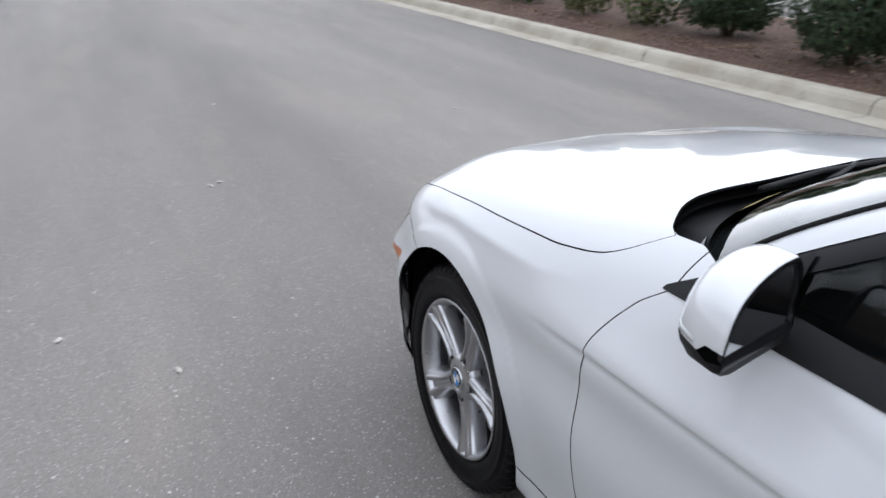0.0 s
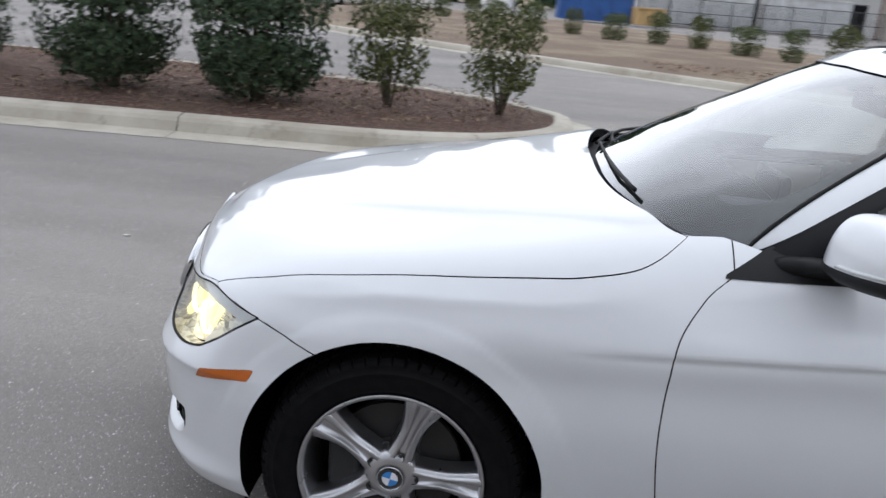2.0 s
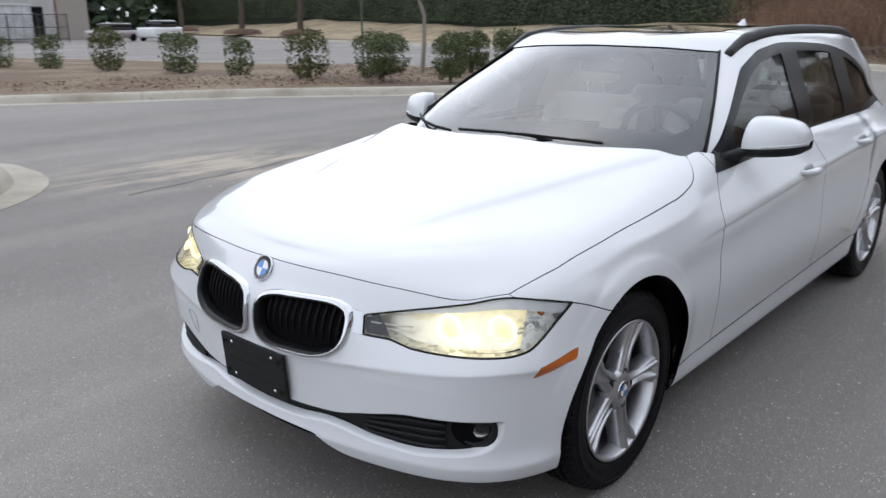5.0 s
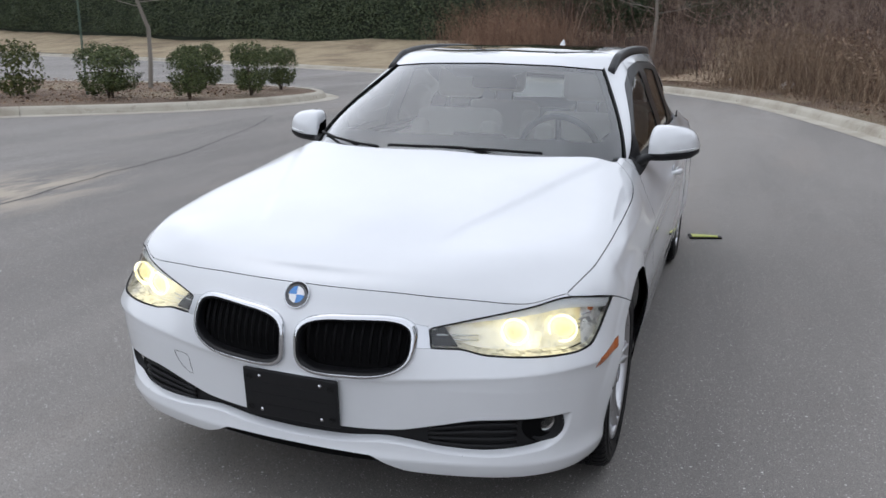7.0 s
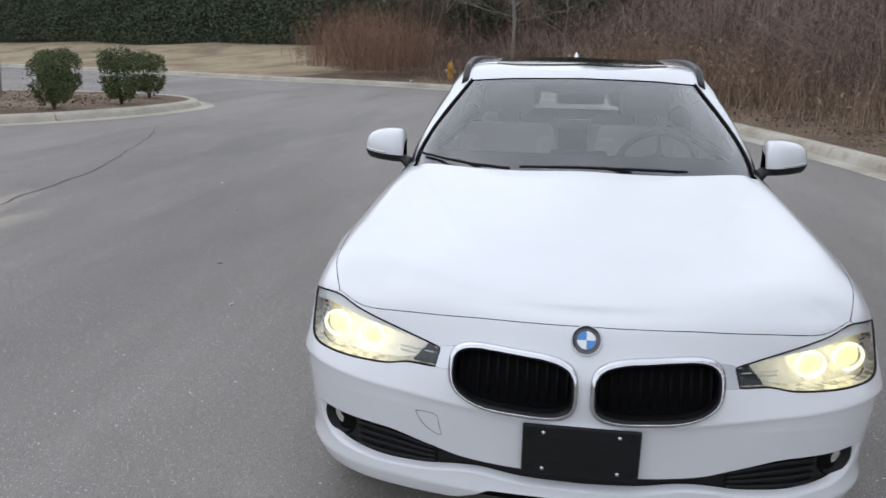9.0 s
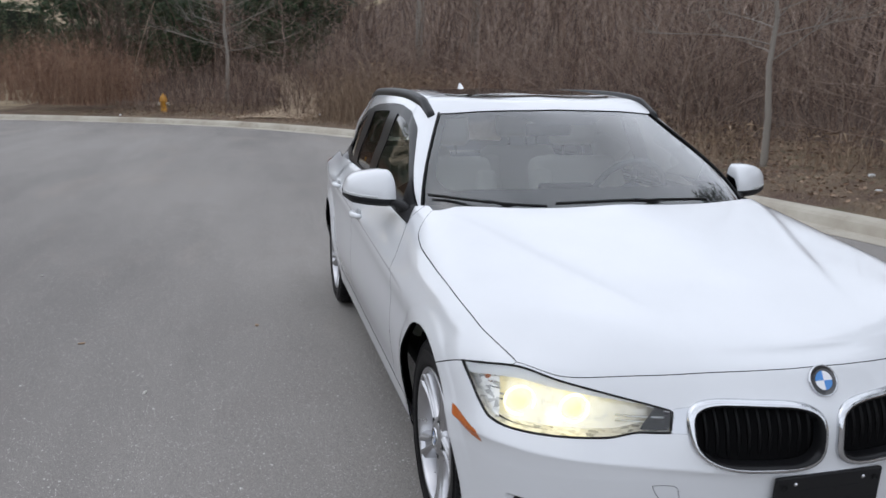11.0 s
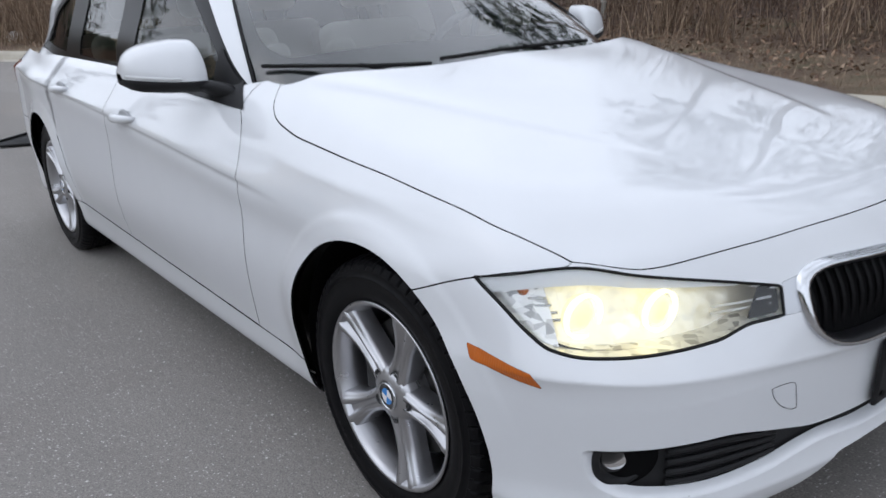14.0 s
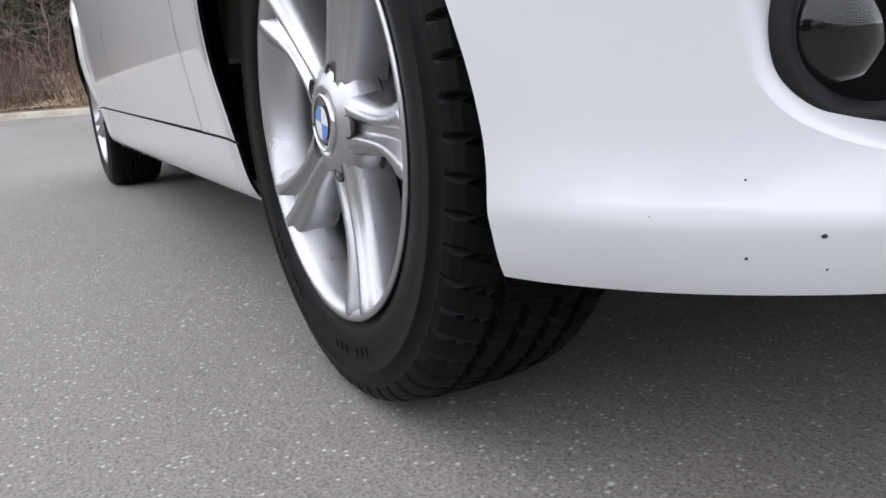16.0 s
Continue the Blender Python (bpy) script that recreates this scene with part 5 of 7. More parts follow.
for pts, pivot in ((((-0.70, 0.997), (-0.56, 0.992), (-0.44, 0.986), (-0.29, 0.979)), (-0.30, 0.974)), (((0.42, 0.985), (0.2, 0.993), (0.0, 0.996), (-0.25, 0.989)), (0.40, 0.978))):
    line = [screen_point(y, z) for y, z in pts]
    curve = []
    for i in range(len(line) - 1):
        for t in np.linspace(0, 1, 6)[:-1]:
            curve.append(line[i] * (1 - t) + line[i + 1] * t)
    curve.append(line[-1])
    bm = bmesh.new()
    tube(bm, curve, 0.006, 6)
    wip = part("wiper", bm, rubber_seal, car, "black wiper blade resting on the glass", smooth=True)
    bm = bmesh.new()
    a = np.array([-0.53 - 0.12 * (pivot[0] / 0.6) ** 2, pivot[0], pivot[1] - 0.03])
    mid = curve[len(curve) // 2]
    tube(bm, [a, a * 0.5 + mid * 0.5 + np.array([0.006, 0, 0.004]), mid + np.array([0.004, 0, 0.004])], [0.009, 0.007, 0.006], 6)
    part("wiper_arm", bm, black_plastic, wip, smooth=True)


# ---------------------------------------------------------------- door mirrors and handles
mirror_glass = Mat("mirror_glass", (0.72, 0.74, 0.76), 0.02, 1.0).m
led = Mat("indicator_strip", (0.55, 0.56, 0.56), 0.15, Coat_Weight=1.0).m


# the mirror's outline, from its inner end (0) to its outer end (1)
M_Y = (0.806, 1.010)
M_TOP = curve1((0, 1.050), (0.04, 1.076), (0.12, 1.089), (0.3, 1.091), (0.6, 1.084), (0.82, 1.069), (0.93, 1.047), (1, 1.010))
M_BOT = curve1((0, 0.973), (0.5, 0.979), (1, 0.990))
M_FRONT = curve1((0, -0.890), (0.2, -0.882), (0.5, -0.898), (0.75, -0.926), (0.92, -0.962), (1, -1.010))
M_BACK = curve1((0, -0.985), (0.5, -1.018), (1, -1.055))


def skin(rows):
    """A surface through rows of points, closed at both ends."""
    r = np.array(rows)
    r = np.concatenate([np.broadcast_to(r[0].mean(0), r[:1].shape), r, np.broadcast_to(r[-1].mean(0), r[:1].shape)])
    return r.reshape(-1, 3), grid_faces(*r.shape[:2])


def mirror_rows(profile, n=30):
    rows = []
    for s in np.linspace(0, 1, n):
        y = M_Y[0] + (M_Y[1] - M_Y[0]) * s
        rows.append([(x, y, z) for x, z in profile(float(M_FRONT(s)), float(M_BACK(s)), float(M_BOT(s)), float(M_TOP(s)), s)])
    return rows


def cap_profile(xf, xb, zb, zt, s):
    """From the lower front edge up over the top to the rim at the back."""
    out = []
    for u in np.linspace(0, 1, 18):
        a = u * math.pi / 2
        out.append((xb + 0.004 + (xf - xb - 0.004) * math.cos(a) ** 0.52, zb + (zt - zb) * math.sin(a) ** 0.84))
    return out + [(xb, zt - 0.002), (xb, zt - 0.006)]


def shell_profile(xf, xb, zb, zt, s):
    end = 1 - 0.5 * max(0, (s - 0.85) / 0.15)
    return [(xf + 0.001, zb - 0.001), (xf + 0.0025, zb - 0.006), (xf - 0.003, zb - 0.018 * end), (xf - 0.024 * end, zb - 0.033 * end), (xb + 0.012, zb - 0.034 * end), (xb, zb - 0.024 * end), (xb, zb - 0.001)]


def rim_profile(xf, xb, zb, zt, s):
    return [(xb - 0.001, zt - 0.001), (xb - 0.004, zt - 0.006), (xb + 0.006, zt - 0.011), (xb + 0.006, zb + 0.006), (xb - 0.004, zb), (xb - 0.001, zb - 0.012)]


def glass_profile(xf, xb, zb, zt, s):
    return [(xb + 0.003, zt - 0.010), (xb + 0.003, 0.5 * (zt + zb)), (xb + 0.003, zb + 0.005)]


def door_mirror(s):
    """White cap over a black shell and foot, mirror glass facing back."""
    side = (lambda vf: vf) if s > 0 else mirrored
    door = doors["left" if s > 0 else "right", "front"]
    pod = piece("door_mirror", side(skin(mirror_rows(cap_profile))), paint, car, "white door mirror on a black foot", weld=1e-5)
    piece("mirror_base", side(skin(mirror_rows(shell_profile))), black_plastic, pod, "black lower shell", weld=1e-5)
    piece("mirror_rim", side(skin(mirror_rows(rim_profile))), black_trim, pod, weld=1e-5)
    r = np.array(mirror_rows(glass_profile))[2:-2]
    piece("mirror_glass", side((r.reshape(-1, 3), grid_faces(*r.shape[:2]))), mirror_glass, pod, "silvered mirror glass")
    rows = []
    for k in np.linspace(0.36, 0.985, 26):
        y = M_Y[0] + (M_Y[1] - M_Y[0]) * k
        x, z = float(M_FRONT(k)) + 0.0008, float(M_BOT(k))
        thin = min(1.0, (k - 0.34) / 0.05)
        rows.append([(x - 0.004, y, z + 0.0125 * thin), (x + 0.0015, y, z + 0.011 * thin), (x + 0.003, y, z + 0.007), (x + 0.0015, y, z + 0.003), (x - 0.004, y, z + 0.002)])
    piece("indicator", side(skin(rows)), led, pod, "clear indicator strip", weld=1e-5)
    rows = []
    for y, x0, x1, z0, z1 in ((0.762, -0.800, -0.940, 0.912, 0.962), (0.780, -0.815, -0.955, 0.918, 0.968), (0.800, -0.850, -0.975, 0.930, 0.971), (0.82, -0.880, -0.985, 0.944, 0.973), (0.86, -0.895, -1.00, 0.950, 0.972)):
        c = ((x0 + x1) / 2, (z0 + z1) / 2)
        rows.append([(c[0] + (x0 - x1) / 2 * math.copysign(abs(math.cos(t)) ** 0.7, math.cos(t)), y, c[1] + (z1 - z0) / 2 * math.copysign(abs(math.sin(t)) ** 0.8, math.sin(t))) for t in np.linspace(0, 2 * math.pi, 21)])
    piece("mirror_foot", side(skin(rows)), black_plastic, pod, "black foot", weld=1e-5)
    # black corner panel at the front of the window
    tri_field = lambda q: np.minimum(dlo_in(q, 0.006), X(q) + 0.945)
    piece("corner_panel", side(clip(cab_at(-0.003), tri_field)), black_plastic, door)
    over = (BODY[0] + (body_nor * 0.0025).reshape(-1, 3), BODY[1])
    tip_field = lambda q: np.minimum.reduce([DLO_T(X(q)) - Z(q), Z(q) - DLO_B(X(q)) - 0.001, -0.70 - X(q), X(q) + 1.2, Y(q) - 0.6])
    piece("corner_tip", side(clip(over, tip_field)), black_plastic, door)
    return pod


for s in (1, -1):
    door_mirror(s)


def side_y(x, z):
    g = body_grid[:, NOSE:NOSE + 230].reshape(-1, 3)
    d = (g[:, 0] - x) ** 2 + (g[:, 2] - z) ** 2 + 10 * (g[:, 1] < 0.6)
    i = np.argpartition(d, 4)[:4]
    w = 1 / (d[i] + 1e-7)
    return float((g[i, 1] * w).sum() / w.sum())


cup_shade = Mat("handle_cup_shade", (0.30, 0.31, 0.32), 0.4).m
for key, x0 in (("front", -1.50), ("rear", -2.33)):
    zc = float(CREASE_Z(x0)) + 0.016
    for s in (1, -1):
        d = doors["left" if s > 0 else "right", key]
        bm = bmesh.new()
        pts, rad = [], []
        for t in np.linspace(0, 1, 12):
            x = x0 + 0.105 - 0.21 * t
            out = 0.030 * math.sin(math.pi * t) ** 0.5 - 0.004
            pts.append((x, s * (side_y(x, zc) + out), zc + 0.010 * (0.5 - t)))
            rad.append(0.008 + 0.008 * math.sin(math.pi * t) ** 0.6)
        tube(bm, pts, rad, 10)
        part("handle", bm, paint, d, "white pull handle", smooth=True)
        # flattened grey ball: shade of the cup behind the handle, put into colour
        bm = bmesh.new()
        bmesh.ops.create_uvsphere(bm, u_segments=24, v_segments=12, radius=1.0, matrix=Matrix.LocRotScale((x0 + 0.005, s * (side_y(x0, zc) - 0.006), zc), None, (0.062, 0.010, 0.030)))
        part("handle_cup_shade", bm, cup_shade, d, smooth=True)


# ---------------------------------------------------------------- wheels
rim_mat = Mat("silver_alloy", (0.50, 0.50, 0.515), 0.30, 1.0)
_w = rim_mat.noise(40, 4)
rim_mat.set("Roughness", rim_mat.span(_w, 0.3, 0.7, 0.27, 0.36))
rim_mat = rim_mat.m
tyre_mat = Mat("tyre_rubber", (0.016, 0.016, 0.017), 0.42, Specular_IOR_Level=0.08)
_t = tyre_mat.noise(30, 5)
tyre_mat.set("Base Color", tyre_mat.ramp(_t, (0.35, (0.0045, 0.0045, 0.0055)), (0.75, (0.009, 0.0088, 0.0092))))
tyre_mat.bump(tyre_mat.noise(300, 2), 0.15, 0.001)
tyre_mat = tyre_mat.m
disc_mat = Mat("brake_disc", (0.03, 0.029, 0.028), 0.6, 0.3).m
barrel_mat = Mat("barrel_alloy", (0.52, 0.52, 0.54), 0.34, 1.0).m
dark_metal = Mat("dark_hub_metal", (0.035, 0.035, 0.036), 0.55, 0.3).m

# tyre: (radius, along, tread zone) from the bead over the sidewall and the tread to the inside
TYRE = [(0.214, 0.083, 0), (0.222, 0.090, 0), (0.228, 0.0925, 0), (0.233, 0.0925, 0), (0.237, 0.098, 0), (0.252, 0.1020, 0), (0.268, 0.1038, 0), (0.282, 0.1036, 0), (0.2835, 0.1050, 0), (0.286, 0.1050, 0),
        (0.2875, 0.1025, 0), (0.296, 0.1005, 0), (0.301, 0.0988, 0), (0.303, 0.099, 1), (0.312, 0.0955, 1), (0.319, 0.089, 1), (0.3235, 0.078, 1), (0.3262, 0.062, 1), (0.3268, 0.055, 1),
        (0.3195, 0.053, 2), (0.3195, 0.045, 2), (0.3278, 0.043, 3), (0.3285, 0.024, 3), (0.3205, 0.022, 2), (0.3205, 0.013, 2), (0.3288, 0.011, 3), (0.3288, -0.011, 3), (0.3205, -0.013, 2),
        (0.3205, -0.022, 2), (0.3285, -0.024, 3), (0.3278, -0.043, 3), (0.3195, -0.045, 2), (0.3195, -0.053, 2), (0.3268, -0.055, 1), (0.3235, -0.078, 1), (0.312, -0.0965, 1), (0.296, -0.103, 0), (0.25, -0.10, 0), (0.214, -0.083, 0)]


def tyre_mesh():
    n = 434
    bm = bmesh.new()
    rings = []
    for k in range(n):
        t = 2 * math.pi * k / n
        row = []
        for i, (r, a, zone) in enumerate(TYRE):
            if zone == 1 and (k + int(a * 70)) % 7 < 1:
                r = r - (0.008 if r > 0.305 else 0.003)
            if zone == 3 and (k + int(abs(a) * 220) * (1 if a > 0 else -1)) % 8 < 1:
                r -= 0.006
            row.append(bm.verts.new((r * math.cos(t), a, r * math.sin(t))))
        rings.append(row)
    for k in range(n):
        a, b = rings[k], rings[(k + 1) % n]
        for i in range(len(TYRE) - 1):
            f = bm.faces.new((a[i], a[i + 1], b[i + 1], b[i]))
            f.smooth = TYRE[i][2] == 0 and TYRE[i + 1][2] == 0
    return bm


def spoke_mesh(angle):
    """A twin-ridged spoke from the hub to the rim."""
    bm = bmesh.new()
    rows = []
    for r in np.linspace(0.036, 0.2235, 26):
        t = (r - 0.036) / 0.1875
        w = 0.033 - 0.0105 * math.sin(math.pi * min(1.0, t * 1.12)) + 0.012 * max(0.0, (t - 0.5) / 0.5) ** 1.4
        face = 0.084 + 0.011 * t - 0.011 * math.sin(math.pi * t)
        ridge = 0.001 + 0.005 * min(1, t * 2.5)
        groove = 0.001 + 0.010 * min(1, t * 1.6)
        if t > 0.9:
            face -= 0.003 * ((t - 0.9) / 0.1) ** 2
        half = [(w + 0.010, -0.048), (w + 0.007, -0.030), (w + 0.005, -0.014), (w + 0.0025, -0.005), (w, -0.002), (w * 0.80, 0.0), (w * 0.76, 0.001),
                (w * 0.70, ridge), (w * 0.42, ridge), (w * 0.36, ridge * 0.6), (w * 0.24, -groove), (w * 0.10, -groove)]
        sect = [(-k, face + h) for k, h in half] + [(k, face + h) for k, h in reversed(half)]
        c, s = math.cos(angle), math.sin(angle)
        rows.append([bm.verts.new((r * c - a * s, b, r * s + a * c)) for a, b in sect])
    for a, b in zip(rows, rows[1:]):
        for i in range(len(a) - 1):
            bm.faces.new((a[i], a[i + 1], b[i + 1], b[i]))
    bm.faces.new(rows[0])
    bm.faces.new(list(reversed(rows[-1])))
    bmesh.ops.recalc_face_normals(bm, faces=bm.faces)
    return bm


tyre_me = bpy.data.meshes.new("tyre")
_b = tyre_mesh()
_b.to_mesh(tyre_me)
_b.free()
tyre_me.materials.append(tyre_mat)


def wheel(x, s, base):
    """Tyre, rim, five twin spokes, bolts, cap; s: 1 on the car's left, -1 on its right. The wheel's axle lies along y."""
    hub = thing("wheel", label="silver five-spoke alloy wheel with a black tyre")
    hub.parent = car
    hub.matrix_local = pose(x, s * 0.755, 0.326, 0, 0, 0 if s > 0 else 180)
    t = new("tyre", tyre_me)
    t.parent = hub
    tagged(t, "worn black tyre with a blocked tread")
    bm = bmesh.new()
    lathe(bm, [(0.2265, 0.0925), (0.2285, 0.0955), (0.227, 0.0985), (0.222, 0.0985), (0.2165, 0.093), (0.2135, 0.083), (0.2055, 0.060), (0.204, 0.045)], 96)
    part("rim", bm, rim_mat, hub, smooth=True)
    bm = bmesh.new()
    lathe(bm, [(0.204, 0.045), (0.203, 0.02), (0.200, -0.09)], 96)
    part("barrel", bm, barrel_mat, hub, "shaded inner barrel of the rim", smooth=True)
    for k in range(14):
        a = radians(-110 + 3.6 * k + (26 if k > 6 else 0))
        if k in (3, 10):
            continue
        bm = bmesh.new()
        box(bm, (-0.004, -0.0004, -0.006), (0.004, 0.0008, 0.006), 0.0004)
        q = part("sidewall_mark", bm, tyre_mat, hub)
        q.matrix_local = pose(0.262 * math.cos(a), 0.1034, 0.262 * math.sin(a), 0, 90 - math.degrees(a), 0)
    for k in range(5):
        a = radians(base + 72 * k)
        if s < 0:
            a = math.pi - a
        part("spoke", spoke_mesh(a), rim_mat, hub, smooth=True)
    bm = bmesh.new()
    lathe(bm, [(0.0005, 0.083), (0.030, 0.083), (0.034, 0.085), (0.0365, 0.0905), (0.042, 0.0895), (0.050, 0.0860), (0.062, 0.0810), (0.070, 0.068), (0.072, 0.02)], 60)
    part("hub_plate", bm, rim_mat, hub, smooth=True)
    for k in range(5):
        a = radians(base + 72 * k)
        if s < 0:
            a = math.pi - a
        # dark metal colours in the shade of recessed bolt holes
        bm = bmesh.new()
        lathe(bm, [(0.0135, 0.0850), (0.0128, 0.0885), (0.0112, 0.0880), (0.0105, 0.0835), (0.0075, 0.083), (0.007, 0.0855), (0.0005, 0.0858)], 22)
        b = part("bolt", bm, dark_metal, hub, smooth=True)
        b.matrix_local = pose(0.056 * math.cos(a), -0.0035, 0.056 * math.sin(a))
    roundel(hub, pose(0, 0.092, 0, 0, -12, 0), 0.033, "centre_cap")
    bm = bmesh.new()
    lathe(bm, [(0.06, 0.020), (0.165, 0.018), (0.165, 0.000), (0.06, -0.005)], 60)
    part("brake_disc", bm, disc_mat, hub, "grey brake disc", smooth=False)
    # near-black disc closes the barrel, added as the shade behind the spokes
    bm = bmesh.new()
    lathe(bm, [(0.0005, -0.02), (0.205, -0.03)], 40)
    part("shade_plate", bm, gap_shade_black, hub)
    bm = bmesh.new()
    lathe(bm, [(0.06, 0.03), (0.075, 0.045), (0.06, 0.06), (0.0005, 0.06)], 30)
    part("hub_carrier", bm, dark_metal, hub)
    bm = bmesh.new()
    box(bm, (0.085, -0.015, -0.07), (0.165, 0.045, 0.07), 0.012)
    part("brake_caliper", bm, dark_metal, hub)
    return hub


for x, s, base in ((0, 1, 109), (0, -1, -76), (-2.81, 1, 90), (-2.81, -1, 60)):
    wheel(x, s, base)
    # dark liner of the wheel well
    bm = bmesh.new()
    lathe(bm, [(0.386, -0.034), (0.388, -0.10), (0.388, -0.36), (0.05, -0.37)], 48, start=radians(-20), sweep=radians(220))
    w = part("wheel_well", bm, gap_shade_black, car, "black wheel well liner", smooth=True)
    w.matrix_local = pose(x, s * 0.862, 0.325) @ Matrix.Diagonal((1, s, 1, 1))

# ---------------------------------------------------------------- cabin inside
beige = Mat("beige_leather", (0.60, 0.57, 0.505), 0.55)
beige.bump(beige.noise(220, 3), 0.2, 0.002)
beige = beige.m
dash_mat = Mat("dark_dashboard", (0.085, 0.088, 0.095), 0.6)
dash_mat.bump(dash_mat.noise(500, 2), 0.2, 0.001)
dash_mat = dash_mat.m
carpet = Mat("dark_carpet", (0.03, 0.03, 0.03), 0.95).m


def cushion(bm, lo, hi, m=None, bevel=0.05):
    box(bm, lo, hi, bevel, m, 4)


def seat(x, y, front=True):
    bm = bmesh.new()
    cushion(bm, (x - 0.10, y - 0.25, 0.42), (x + 0.42, y + 0.25, 0.58), None, 0.06)
    ob = part("seat", bm, beige, car, "beige leather seat", smooth=True)
    lean = pose(x - 0.02, y, 0.52, 0, -14 if front else -20, 0)
    bm = bmesh.new()
    cushion(bm, (-0.13, -0.25, 0.0), (0.03, 0.25, 0.56), lean, 0.055)
    for q in (-0.21, 0.21):
        cushion(bm, (-0.05, q - 0.055, 0.08), (0.075, q + 0.055, 0.48), lean, 0.04)
    part("backrest", bm, beige, ob, smooth=True)
    bm = bmesh.new()
    cushion(bm, (-0.07, -0.135, 0.62), (0.03, 0.135, 0.80), lean, 0.04)
    part("headrest", bm, beige, ob, smooth=True)
    bm = bmesh.new()
    for q in (-0.06, 0.06):
        tube(bm, [lean @ Vector((-0.02, q, 0.52)), lean @ Vector((-0.02, q, 0.66))], 0.007, 8)
    part("headrest_rods", bm, chrome, ob, "bright headrest rods", smooth=True)


for y in (0.37, -0.37):
    seat(-1.62, y)
for y in (0.36, -0.36):
    seat(-2.48, y, False)
bm = bmesh.new()
DASH = [(-0.62, 0.86), (-0.70, 0.935), (-0.80, 0.955), (-0.95, 0.945), (-1.02, 0.92), (-1.05, 0.87)]
rows = []
for y in np.linspace(-0.70, 0.70, 30):
    hump = 0.035 * math.exp(-((y - 0.36) / 0.17) ** 2)
    rows.append([bm.verts.new((x, y, z + (hump if x < -0.9 else hump * 0.4))) for x, z in DASH])
for a, b in zip(rows, rows[1:]):
    for i in range(len(DASH) - 1):
        bm.faces.new((a[i], b[i], b[i + 1], a[i + 1]))
bmesh.ops.recalc_face_normals(bm, faces=bm.faces)
dash = part("dashboard", bm, dash_mat, car, "dark dashboard top", smooth=True)
bm = bmesh.new()
box(bm, (-1.03, -0.70, 0.55), (-0.75, 0.70, 0.86), 0.04)
part("lower_dashboard", bm, beige, dash, smooth=True)
bm = bmesh.new()
box(bm, (-1.035, -0.13, 0.93), (-1.00, 0.13, 1.01), 0.012)
part("display", bm, black_trim, dash)
bm = bmesh.new()
box(bm, (-2.9, -0.15, 0.30), (-1.0, 0.15, 0.62), 0.05)
part("centre_console", bm, dash_mat, car, smooth=True)
bm = bmesh.new()
ring = [(0.185 * math.cos(t), 0.185 * math.sin(t), 0) for t in np.linspace(0, 2 * math.pi, 41)]
tube(bm, ring, 0.016, 10, False)
for t in (0, math.pi, -math.pi / 2):
    tube(bm, [(0.03 * math.cos(t), 0.03 * math.sin(t), -0.02), (0.18 * math.cos(t), 0.18 * math.sin(t), 0)], 0.014, 8)
bmesh.ops.create_uvsphere(bm, u_segments=20, v_segments=10, radius=1, matrix=Matrix.LocRotScale((0, 0, -0.015), None, (0.08, 0.085, 0.03)))
wheel_ob = part("steering_wheel", bm, dash_mat, car, "black steering wheel", smooth=True)
wheel_ob.matrix_local = pose(-1.13, 0.37, 0.93, 0, -66, 0)
bm = bmesh.new()
box(bm, (-3.45, -0.72, 0.24), (-0.6, 0.72, 0.30), 0.01)
part("cabin_floor", bm, carpet, car)
bm = bmesh.new()
box(bm, (-3.5, -0.66, 0.30), (-2.78, 0.66, 0.93), 0.02)
part("luggage_cover", bm, carpet, car)
for s in (1, -1):
    bm = bmesh.new()
    box(bm, (-2.7, s * 0.735 - 0.03, 0.42), (-0.72, s * 0.735 + 0.03, 0.905), 0.025)
    part("door_card", bm, beige, car, "beige inner door panel", smooth=True)
bm = bmesh.new()
box(bm, (-1.235, -0.05, 1.262), (-1.17, 0.05, 1.325), 0.015)
m = part("sensor_housing", bm, black_plastic, car, smooth=True)
bm = bmesh.new()
box(bm, (-1.27, -0.115, 1.205), (-1.235, 0.115, 1.265), 0.014)
part("interior_mirror", bm, black_plastic, car, "black interior mirror", smooth=True)
headlining = Mat("pale_headlining", (0.45, 0.44, 0.41), 0.9).m
lining = clip(cab_at(0.03), lambda v: np.minimum.reduce([Z(v) - 1.325, -1.27 - X(v), -sun_in(v)]))
piece("headlining", both(lining), headlining, car, "pale cloth headlining", weld=2e-5)

# ---------------------------------------------------------------- plants
rng = np.random.default_rng(7)


def leaf_material(name, a, b, rough=0.45):
    m = Mat(name, a, rough, Specular_IOR_Level=0.22)
    m.set("Base Color", m.mix(a, b, m.island()))
    return m.m


holly_mat = leaf_material("holly_leaf", (0.022, 0.038, 0.022), (0.066, 0.096, 0.048), 0.6)
light_leaf = leaf_material("olive_leaf", (0.035, 0.048, 0.016), (0.125, 0.135, 0.045), 0.55)
twig_mat = Mat("bush_twig", (0.075, 0.058, 0.042), 0.9).m
hedge_mat = leaf_material("hedge_leaf", (0.040, 0.056, 0.030), (0.105, 0.130, 0.072), 0.6)
bark = Mat("grey_bark", (0.235, 0.21, 0.18), 0.9)
bark.bump(bark.noise(30, 5, 0.7, bark.stretched((1, 1, 0.25))), 0.8, 0.02)
bark = bark.m
shrub_bark = Mat("brown_shrub_bark", (0.27, 0.205, 0.165), 0.95).m
brush_mat = Mat("bare_twigs", (0.1, 0.08, 0.07), 0.95)
